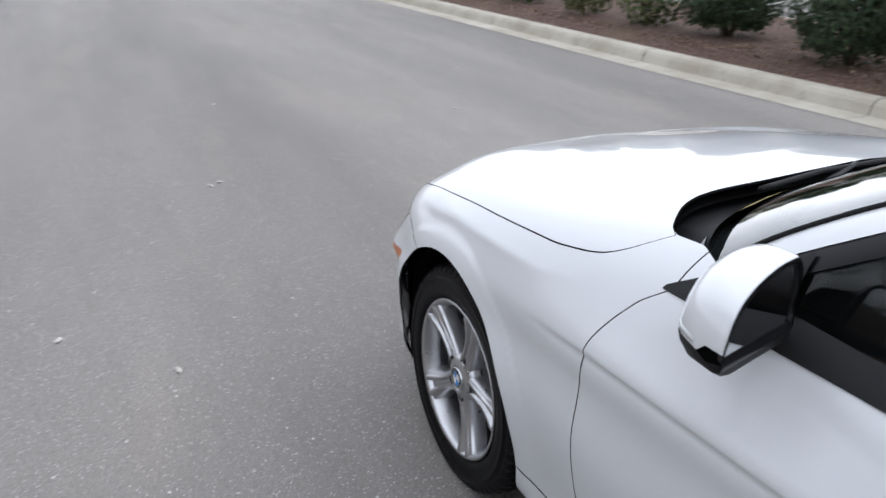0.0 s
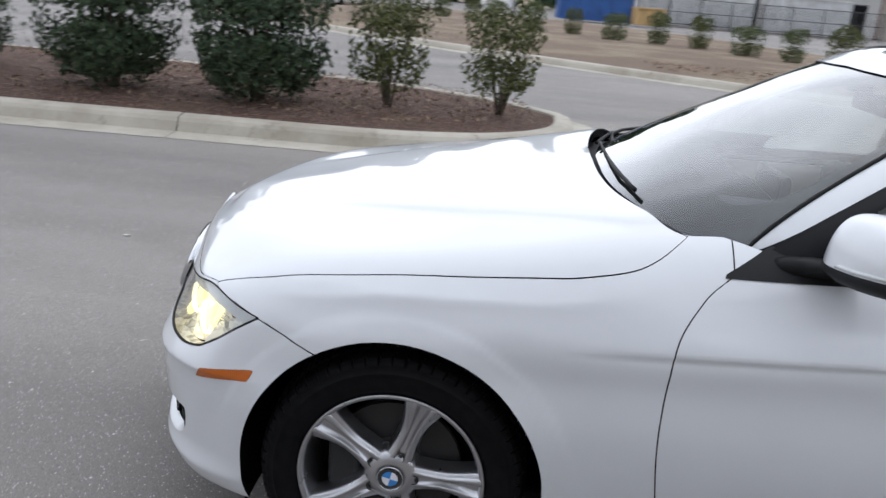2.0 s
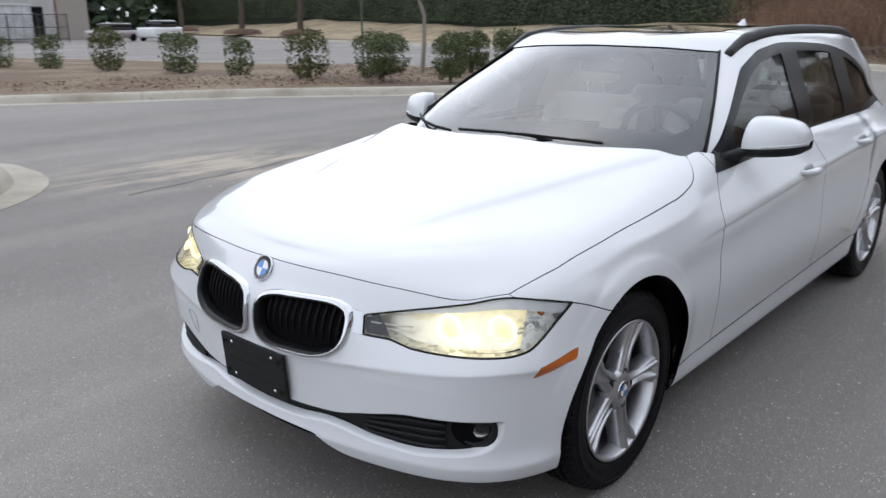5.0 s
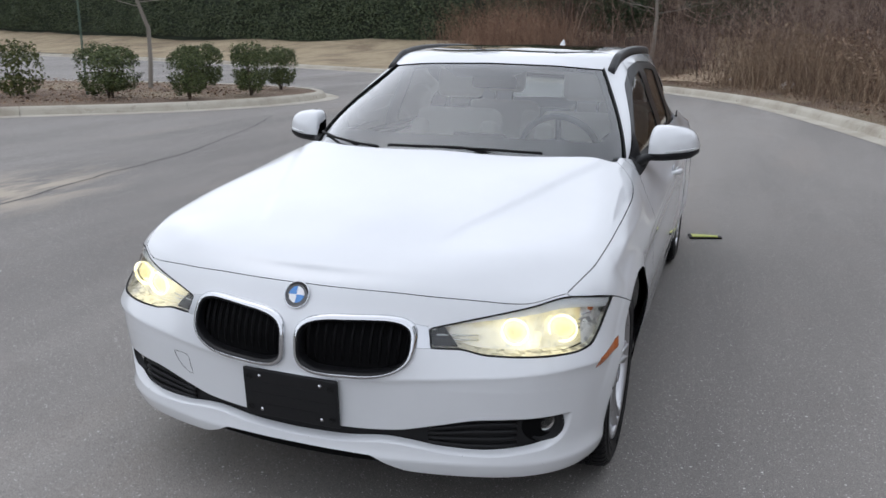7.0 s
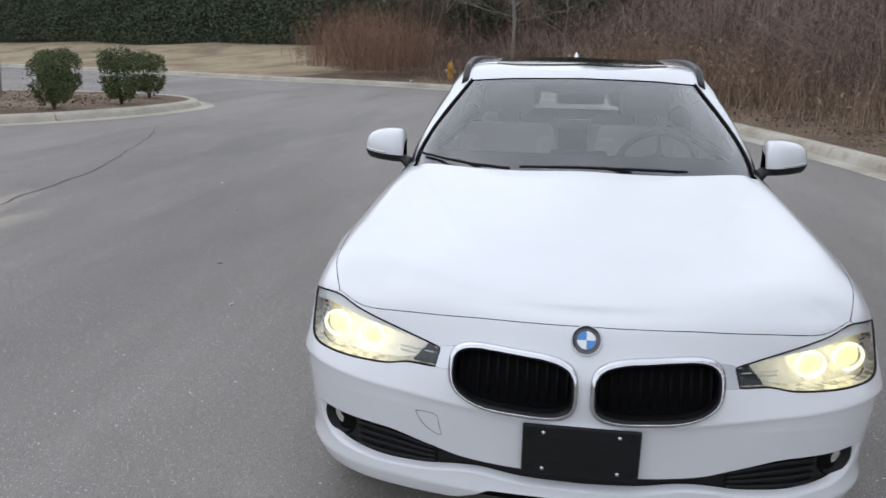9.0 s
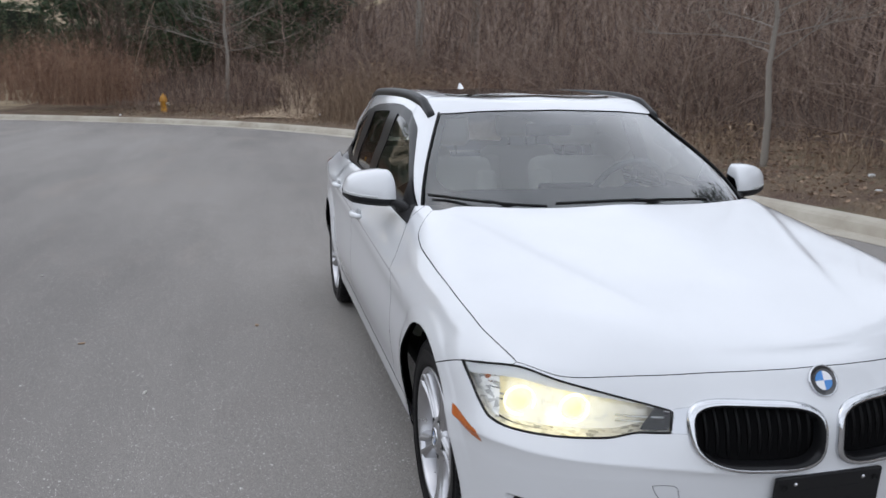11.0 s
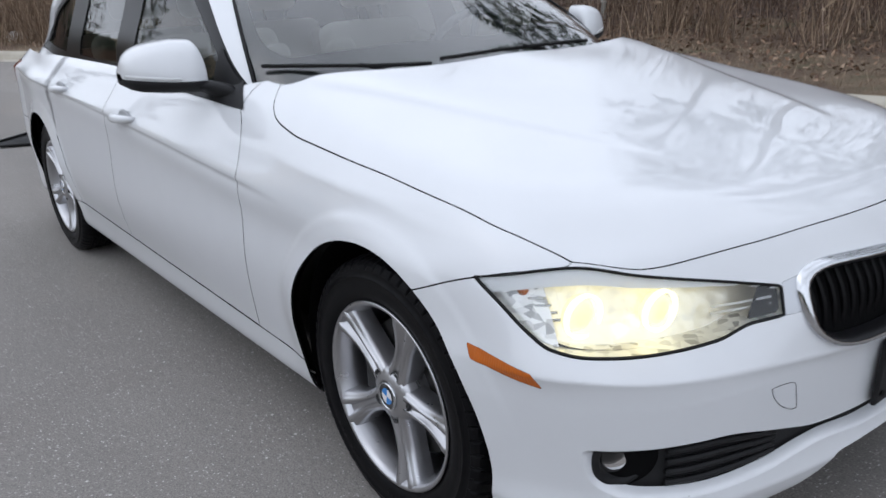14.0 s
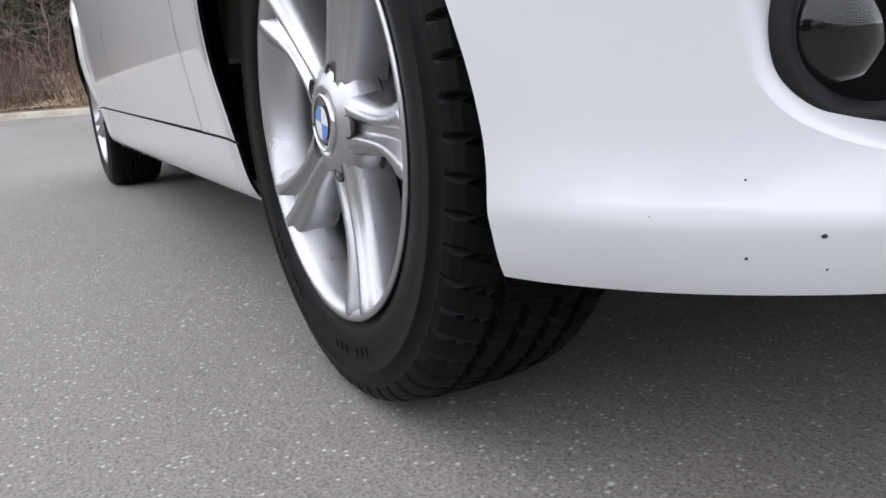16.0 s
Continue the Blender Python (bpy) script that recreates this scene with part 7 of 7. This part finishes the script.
def scatter(name, where, size, material, label, category, seed, lift=0.012):
    g = np.random.default_rng(seed)
    p = np.array(where)
    p[:, 2] += lift
    vf = leaves(p, np.tile((0, 0, 1.6), (len(p), 1)), size, -0.3, 0.6)
    return tagged(new(name, mesh_of(name, vf, material, False)), label, category, kind="stuff")


g = np.random.default_rng(51)
s, d = g.uniform(run_at(16), run_at(-25), 34000), 0.7 + 6.0 * g.random(34000) ** 0.75
x, y = on_bank(s, d)
scatter("leaf_litter", np.stack([x, y, np.interp(d, *BANK) + 0.03], 1), 0.068, dead_leaf, "brown fallen leaves on the verge", "leaf litter", 52)
s, d = g.uniform(run_at(14), run_at(-24), 16000), 0.6 + 4.5 * g.random(16000)
x, y = on_bank(s, d)
base = np.stack([x, y, np.interp(d, *BANK) - 0.01], 1)
vf = rods(base, g.normal(0, 0.05, (16000, 2)), g.uniform(0.03, 0.13, 16000), np.full(16000, 0.004), g.normal(0, 0.03, (16000, 2)), g, 1)
tagged(new("verge_grass", mesh_of("verge_grass", vf, straw_mat, False)), "short dry tan grass of the verge", "grass", kind="stuff")
n = 7000
x, y = g.uniform(-0.4, 13, n), g.uniform(-8.8, -5.0, n)
keep = (y < -5.05 - 0.6 * np.maximum(0, 0.9 - x)) & (y > -8.7 + 0.7 * np.maximum(0, 1.2 - x))
n2 = 5000
x2, y2 = g.uniform(-15.0, -3.0, n2), g.uniform(-17.0, -8.6, n2)
inside = (y2 < -9.0 - 0.78 * np.maximum(0, x2 + 10.5)) & (x2 > -15.2)
scatter("island_litter", np.stack([x2, y2, 0.21 + 0 * x2], 1)[inside], 0.07, dead_leaf, "dry leaves and straw on the island", "leaf litter", 54)
scatter("mulch_chips", np.stack([x, y, 0.20 + 0 * x], 1)[keep], 0.05, dead_leaf, "loose bark chips and dead leaves", "mulch", 53)


# ---- pines behind the undergrowth
def pine(x, y, z, height, seed, label, low=0.25):
    g = np.random.default_rng(seed)
    ob = thing("pine_tree", pose(x, y, z), label=label, category="tree", group="pines")
    bm = bmesh.new()
    tube(bm, [(0, 0, -0.2), (0.05, 0.04, height * 0.5), (0, 0.1, height)], [0.22, 0.15, 0.03], 8, False)
    part("trunk", bm, bark, ob, smooth=True)
    pts, out = [], []
    bm = bmesh.new()
    for i in range(34):
        t = low + (1 - low) * i / 34
        a = i * 2.4
        length = (0.55 + 0.45 * g.random()) * height * 0.24 * (1.15 - t) ** 0.7
        d = np.array([math.cos(a), math.sin(a), 0.25 + 0.3 * g.random()])
        p0 = np.array([0, 0, height * t])
        tube(bm, [p0, p0 + d * length * 0.6, p0 + d * length], [0.05 * (1.1 - t), 0.03 * (1.1 - t), 0.01], 4, False)
        for k in range(26):
            u = g.uniform(0.3, 1.05)
            c = p0 + d * length * u + g.normal(0, 0.22 + 0.03 * length, 3)
            m = 9
            pts.append(c + g.normal(0, 0.13, (m, 3)))
            out.append(np.tile(d * 0.6 + np.array([0, 0, 0.7]), (m, 1)))
    part("limbs", bm, bark, ob)
    vf = leaves(np.concatenate(pts), np.concatenate(out), 0.26, 0.2, 0.35)
    piece("crown", vf, pine_mat, ob, smooth=False)


for i, (x, y, z, h) in enumerate(((2.0, 14.5, 0.9, 15), (6.5, 16.0, 1.1, 17), (-2.5, 17, 1.2, 16), (11, 15, 1.0, 15), (-34, 6.5, 1.8, 11), (-38, 2.0, 2.0, 12), (-37, 10.0, 2.5, 13), (-8.5, 21, 1.9, 19), (-13, 23, 2.2, 20), (-5.0, 24, 2.3, 18), (-57, -18, 3, 17), (-60, -28, 3, 18), (-58, -38, 3, 17), (-62, -48, 3, 18), (-56, -8, 3, 16))):
    pine(x, y, z, h, 60 + i, "tall dark green pine in the woods", 0.30 if x > -10 else (0.08 if y < 3 else 0.40))


# ---- a trodden sandy path that climbs from the kerb into the woods
sand_mat = Mat("trodden_sand", (0.36, 0.27, 0.18), 0.95)
sand_mat.set("Base Color", sand_mat.mix((0.40, 0.31, 0.21), (0.20, 0.14, 0.09), sand_mat.span(sand_mat.noise(2.4, 6, 0.7), 0.42, 0.68, 0, 1)))
sand_mat.bump(sand_mat.noise(20, 5), 0.6, 0.02)


def sandy_path():
    line = smooth_line([(-22.5, -0.7), (-23.6, -0.2), (-25.5, 0.6), (-28.5, 1.0), (-33, 0.8), (-38, 0.6)], 0.4)
    nor = sideways(line)
    v = []
    for i, (p, n) in enumerate(zip(line, nor)):
        w = 1.2 - 0.6 * i / len(line) + 0.35 * noise.noise((i * 0.3, 5, 0))
        for k in (-1, -0.5, 0, 0.5, 1):
            q = p + n * (k * w)
            d = float(np.hypot(KX[:, 0] - q.x, KX[:, 1] - q.y).min())
            v.append((q.x, q.y, bank_height(d) + 0.05 - 0.04 * k * k + (0.25 * noise.noise((q.x * 0.15, q.y * 0.15, 3)) if d > 6 else 0)))
    f = [(i * 5 + j, i * 5 + j + 1, i * 5 + j + 6, i * 5 + j + 5) for i in range(len(line) - 1) for j in range(4)]
    return tagged(new("sandy_path", mesh_of("sandy_path", (np.array(v), f), sand_mat.m)), "trodden sandy path climbing from the kerb into the woods", "path", kind="structure")


sandy_path()


# ---- dark belt of trees that closes the view behind the car park
def far_woods():
    g = np.random.default_rng(88)
    n = 9000
    t = g.random(n)
    x = -58 + 118 * t
    y = -100 + 6 * np.sin(t * 9) + g.uniform(-4, 4, n)
    top = 11 + 3 * np.sin(t * 31) + 2 * np.sin(t * 77 + 1)
    z = top * g.random(n) ** 0.7
    vf = leaves(np.stack([x, y, z], 1), np.tile((0, 0.8, 0.5), (n, 1)), 1.7, 0.2, 0.7)
    return tagged(new("far_woods", mesh_of("far_woods", vf, pine_mat, False)), "dark belt of distant trees behind the car park", "woods", kind="stuff")


far_woods()

# ---------------------------------------------------------------- small things by the road
def hydrant(x, y, z):
    yellow = Mat("hydrant_yellow", (0.62, 0.30, 0.03), 0.5)
    yellow.set("Base Color", yellow.ramp(yellow.noise(14, 4), (0.35, (0.62, 0.31, 0.03)), (0.75, (0.45, 0.19, 0.02))))
    silver = Mat("hydrant_cap", (0.55, 0.50, 0.40), 0.5).m
    ob = thing("fire_hydrant", pose(x, y, z), label="yellow fire hydrant beside the kerb", category="fire hydrant")
    bm = bmesh.new()
    lathe(bm, [(0.0005, 0), (0.15, 0), (0.15, 0.05), (0.105, 0.06), (0.10, 0.40), (0.13, 0.42), (0.13, 0.46), (0.10, 0.47)], 24, axis="z")
    part("barrel", bm, yellow.m, ob, smooth=True)
    bm = bmesh.new()
    lathe(bm, [(0.125, 0.47), (0.12, 0.53), (0.085, 0.60), (0.04, 0.63), (0.035, 0.68), (0.0005, 0.685)], 24, axis="z")
    part("bonnet", bm, yellow.m, ob, smooth=True)
    for a in (0, 90, 180):
        bm = bmesh.new()
        lathe(bm, [(0.055, 0.08), (0.055, 0.15), (0.065, 0.155), (0.06, 0.19), (0.0005, 0.195)], 18)
        n = part("nozzle", bm, silver, ob, "pale nozzle cap", smooth=True)
        n.matrix_local = pose(0, 0, 0.34, 0, 0, a)


hydrant(-26.3, -4.0, 0.16)

bm = bmesh.new()
bmesh.ops.create_icosphere(bm, subdivisions=3, radius=1.0)
for v in bm.verts:
    v.co *= 1 + 0.22 * noise.noise(v.co * 1.6)
    v.co = Vector((v.co.x * 0.24, v.co.y * 0.20, v.co.z * 0.15))
rock = Mat("pale_rock", (0.45, 0.42, 0.38), 0.9)
rock.bump(rock.noise(18, 5), 0.6, 0.02)
ob = part("rock", bm, rock.m, None, "pale rounded rock at the wood's edge", smooth=True)
ob.matrix_world = pose(-19.6, 2.35, 0.30)
tagged(ob, category="rock")

white_plastic = Mat("white_litter", (0.6, 0.6, 0.58), 0.7).m
for i, (x, y, z) in enumerate(((-24.9, -5.2, 0.2), (-5.55, 5.95, 0.2), (-22.5, 0.9, 0.32), (-6.4, 6.6, 0.28))):
    bm = bmesh.new()
    bmesh.ops.create_icosphere(bm, subdivisions=2, radius=1.0)
    for v in bm.verts:
        v.co *= 1 + 0.5 * noise.noise(v.co * 2.3 + Vector((i * 3.1, 0, 0)))
        v.co = Vector((v.co.x * 0.055, v.co.y * 0.04, v.co.z * 0.03))
    ob = part("litter", bm, white_plastic, None, "crumpled scrap of pale litter on the verge")
    ob.matrix_world = pose(x, y, z, 0, 0, 40 * i)
    tagged(ob, category="litter", group="scraps of litter")

bm = bmesh.new()
lathe(bm, [(0.0005, 0), (0.04, 0), (0.04, 0.32), (0.046, 0.325), (0.046, 0.37), (0.0005, 0.38)], 16, axis="z")
ob = part("marker_pipe", bm, Mat("pale_pipe", (0.5, 0.49, 0.45), 0.6).m, None, "pale marker pipe standing in the leaf litter", smooth=True)
ob.matrix_world = pose(-7.4, 8.55, 0.38)
tagged(ob, category="marker pipe")

bm = bmesh.new()
box(bm, (-0.025, -0.008, 0), (0.025, 0.008, 3.0), 0.003)
post = part("sign_post", bm, Mat("green_steel_post", (0.08, 0.12, 0.09), 0.6, 0.3).m, None, "thin green steel sign post on the island")
post.matrix_world = pose(-10.7, -11.7, 0.2)
tagged(post, category="sign post")

# folded black shade lying behind the car
def black_shade():
    cloth = Mat("black_mesh_fabric", (0.014, 0.014, 0.015), 0.7)
    cloth.bump(cloth.noise(160, 3), 0.5, 0.004)
    ob = thing("black_cover", pose(-6.35, -0.55, 0.0), label="folded black fabric cover lying on the road behind the car", category="fabric cover")
    rows = []
    bm = bmesh.new()
    for i in range(15):
        u = i / 14
        row = []
        for j in range(13):
            t = j / 12
            x = -0.12 + (0.25 + 0.55 * u) * t
            y = u * 1.05
            zz = (0.02 + 0.24 * u * (1 - u * 0.35)) * math.sin(math.pi * min(1, t * 1.05)) + 0.012 + 0.012 * noise.noise((u * 6, t * 6, 2))
            row.append(bm.verts.new((x, y, max(zz, 0.006))))
        rows.append(row)
    for a, b in zip(rows, rows[1:]):
        for j in range(12):
            bm.faces.new((a[j], a[j + 1], b[j + 1], b[j]))
    part("cloth", bm, cloth.m, ob, smooth=True)
    for t in (0.02, 0.5, 0.98):
        bm = bmesh.new()
        pts = []
        for i in range(15):
            u = i / 14
            pts.append((-0.12 + (0.25 + 0.55 * u) * t, u * 1.05, (0.02 + 0.24 * u * (1 - u * 0.35)) * math.sin(math.pi * min(1, t * 1.05)) + 0.02))
        tube(bm, pts, 0.011, 6)
        part("frame_rod", bm, rubber_seal, ob, smooth=True)


black_shade()


def yellow_wedge():
    ob = thing("yellow_reflector", pose(-3.52, 1.02, 0.0, 0, 0, 12), label="flat yellow reflective wedge with a dark rim on the road", category="reflector")
    bm = bmesh.new()
    box(bm, (-0.06, -0.12, 0.0), (0.06, 0.12, 0.016), 0.006)
    for v in bm.verts:
        k = max(0.0, (v.co.y - 0.03) / 0.12)
        v.co.x *= 1 - 0.85 * min(k, 1)
    part("base", bm, rubber_seal, ob)
    y = Mat("reflective_yellow", (0.55, 0.62, 0.03), 0.35)
    y.set("Base Color", y.ramp(y.noise(40, 3), (0.3, (0.33, 0.38, 0.02)), (0.7, (0.48, 0.50, 0.05))))
    bm = bmesh.new()
    box(bm, (-0.045, -0.10, 0.014), (0.045, 0.09, 0.020), 0.003)
    for v in bm.verts:
        k = max(0.0, (v.co.y - 0.02) / 0.11)
        v.co.x *= 1 - 0.85 * min(k, 1)
    part("face", bm, y.m, ob, "bright yellow face")


yellow_wedge()

# pale stones and leaf scraps on the asphalt
pebble = Mat("pale_pebble", (0.5, 0.48, 0.44), 0.85).m
g = random.Random(4)
spots = [(3.03, 0.96), (2.98, 1.02), (1.29, 1.88), (-2.22, -2.33), (-2.36, -1.38), (-1.41, -1.91), (-2.46, -5.37), (-1.87, -4.37), (-3.9, -2.9), (-5.2, -3.6), (4.4, -1.3), (6.2, -2.2), (5.2, 0.6), (-0.9, -3.1), (1.9, -1.6), (0.9, 1.5), (2.4, 2.2)]
for i, (x, y) in enumerate(spots):
    bm = bmesh.new()
    bmesh.ops.create_icosphere(bm, subdivisions=1, radius=1.0)
    for v in bm.verts:
        v.co *= 1 + 0.3 * g.uniform(-1, 1)
        v.co = Vector((v.co.x * 0.022, v.co.y * 0.012, v.co.z * 0.006))
    ob = part("pebble", bm, pebble if i not in (3, 4) else dead_leaf, None, "small pale stone lying on the asphalt" if i not in (3, 4) else "small dead leaf lying on the asphalt")
    ob.matrix_world = pose(x, y, 0.005, 0, 0, g.uniform(0, 180))
    tagged(ob, category="stone", group="stones on the road")


# ---------------------------------------------------------------- far side of the car park
def skip_box(x, y, turn, size, colour, name, label):
    ob = thing(name, pose(x, y, 0, 0, 0, turn), label=label, category="container")
    m = Mat(name + "_paint", colour, 0.55)
    m.set("Base Color", m.mix(colour, tuple(c * 0.7 for c in colour), m.span(m.noise(1.5, 4), 0.4, 0.7, 0, 1)))
    l, w, h = size
    bm = bmesh.new()
    box(bm, (-l / 2, -w / 2, 0.15), (l / 2, w / 2, h), 0.03)
    part("body", bm, m.m, ob)
    n = int(l / 0.7)
    for i in range(n + 1):
        bm = bmesh.new()
        xx = -l / 2 + 0.06 + i * (l - 0.12) / n
        box(bm, (xx - 0.05, w / 2, 0.2), (xx + 0.05, w / 2 + 0.08, h - 0.05), 0.01)
        part("rib", bm, m.m, ob)
    bm = bmesh.new()
    box(bm, (-l / 2 - 0.04, -w / 2 - 0.04, h - 0.1), (l / 2 + 0.04, w / 2 + 0.1, h + 0.02), 0.02)
    part("top_rim", bm, m.m, ob)


skip_box(-5.0, -58, 5, (5.2, 2.3, 1.9), (0.02, 0.085, 0.28), "blue_skip", "blue steel rubbish container across the car park")
skip_box(-8.6, -56, 5, (2.0, 1.6, 1.3), (0.50, 0.33, 0.14), "timber_crate", "tan crate beside the blue container")
skip_box(-13.5, -66, 8, (9.0, 2.5, 3.2), (0.62, 0.62, 0.62), "white_trailer", "white box trailer parked by the fence")
skip_box(-23.5, -69, 10, (6.0, 2.5, 3.0), (0.58, 0.58, 0.58), "white_trailer", "white box trailer parked by the building")


def far_car(x, y, turn, colour, label, tall=0.0):
    ob = thing("parked_car", pose(x, y, 0, 0, 0, turn), label=label, category="car", group="cars across the car park")
    m = Mat("far_car_paint", colour, 0.3, Coat_Weight=1.0).m
    g1 = bpy.data.materials["dark_rear_glass"]
    bm = bmesh.new()
    box(bm, (-2.25, -0.88, 0.30), (2.25, 0.88, 0.92 + tall), 0.16, None, 3)
    part("body", bm, m, ob, smooth=True)
    bm = bmesh.new()
    vs = box(bm, (-1.5, -0.76, 0.85 + tall), (1.0, 0.76, 1.46 + tall), 0.14, None, 3)
    part("cabin", bm, g1, ob, smooth=True)
    bm = bmesh.new()
    box(bm, (-1.2, -0.66, 1.42 + tall), (0.6, 0.66, 1.49 + tall), 0.04)
    part("roof", bm, m, ob)
    for xx in (-1.35, 1.35):
        for yy in (-0.82, 0.82):
            bm = bmesh.new()
            lathe(bm, [(0.0005, 0.1), (0.2, 0.1), (0.31, 0.09), (0.32, -0.1), (0.0005, -0.1)], 20)
            w = part("wheel", bm, tyre_mat, ob)
            w.matrix_local = pose(xx, yy, 0.32)


for x, y, turn, c, label, tall in ((10.5, -44, 75, (0.6, 0.61, 0.62), "silver car parked across the car park", 0.0), (6.2, -47, 82, (0.68, 0.68, 0.68), "white car parked across the car park", 0.1),
                                   (14.5, -41, 70, (0.5, 0.51, 0.53), "grey car parked across the car park", 0.0), (1.6, -51, 85, (0.65, 0.65, 0.65), "white van parked across the car park", 0.4),
                                   (-34.5, -62, 30, (0.66, 0.66, 0.66), "white pickup parked beyond the grass", 0.2), (-30.8, -63, 20, (0.35, 0.30, 0.30), "dark car parked beyond the grass", 0.0)):
    far_car(x, y, turn, c, label, tall)


def building(x, y, turn, length, height, depth):
    ob = thing("building", pose(x, y, 0, 0, 0, turn), label="low commercial building with pale walls and a brick end", category="building")
    pale_wall = Mat("pale_cladding", (0.48, 0.47, 0.46), 0.8)
    pale_wall.set("Base Color", pale_wall.mix((0.50, 0.49, 0.48), (0.38, 0.37, 0.36), pale_wall.span(pale_wall.noise(0.8, 4), 0.4, 0.7, 0, 1)))
    brick = Mat("red_brick", (0.20, 0.075, 0.055), 0.9)
    tex = brick.n.new("ShaderNodeTexBrick")
    tex.inputs["Scale"].default_value = 4.0
    tex.inputs["Color1"].default_value, tex.inputs["Color2"].default_value, tex.inputs["Mortar"].default_value = (0.22, 0.08, 0.06, 1), (0.15, 0.055, 0.042, 1), (0.3, 0.27, 0.24, 1)
    brick.l.new(brick.coord(), tex.inputs["Vector"])
    brick.set("Base Color", tex.outputs["Color"])
    bm = bmesh.new()
    box(bm, (0, -depth, 0), (length, 0, height), 0.02)
    part("wall", bm, pale_wall.m, ob)
    bm = bmesh.new()
    box(bm, (-3.2, -depth, 0), (-0.01, 0.25, height + 0.4), 0.02)
    part("brick_wall", bm, brick.m, ob, "red brick end wall")
    bm = bmesh.new()
    box(bm, (-3.5, -depth - 0.3, height + 0.41), (length + 0.3, 0.5, height + 0.8), 0.03)
    part("roof", bm, Mat("roof_edge", (0.08, 0.08, 0.085), 0.7).m, ob)
    dark = bpy.data.materials["dark_rear_glass"]
    for i in range(int(length / 5)):
        bm = bmesh.new()
        box(bm, (1.2 + i * 5, 0.003, 0.3), (4.4 + i * 5, 0.06, 3.0), 0.01)
        w = part("window", bm, Mat("window_frame_dark", (0.03, 0.03, 0.03), 0.5).m if i == 0 else bpy.data.materials["window_frame_dark"], ob)
        for k in range(2):
            bm = bmesh.new()
            box(bm, (1.3 + i * 5 + k * 1.55, 0.061, 0.4), (2.75 + i * 5 + k * 1.55, 0.075, 2.9), 0.005)
            part("pane", bm, dark, w)


building(-32.0, -76, 8, 24, 4.2, 14)


def fence():
    ob = thing("mesh_fence", label="black steel mesh fence along the car park", category="fence")
    steel = Mat("black_fence_steel", (0.02, 0.02, 0.021), 0.5).m
    a, b = Vector((-28.5, -66, 0)), Vector((-4, -63, 0))
    n = 10
    for i in range(n + 1):
        p = a.lerp(b, i / n)
        bm = bmesh.new()
        tube(bm, [p, p + Vector((0, 0, 2.3))], 0.04, 8)
        part("post", bm, steel, ob)
    for z in (0.3, 1.2, 2.2):
        bm = bmesh.new()
        tube(bm, [a + Vector((0, 0, z)), b + Vector((0, 0, z))], 0.03, 6)
        part("rail", bm, steel, ob)
    bm = bmesh.new()
    m = 240
    for i in range(m):
        p = a.lerp(b, (i + 0.5) / m)
        tube(bm, [p + Vector((0, 0, 0.1)), p + Vector((0, 0, 2.2))], 0.012, 3, False)
    o = part("wire_mesh", bm, steel, ob)
    tagged(o, kind="stuff")


fence()
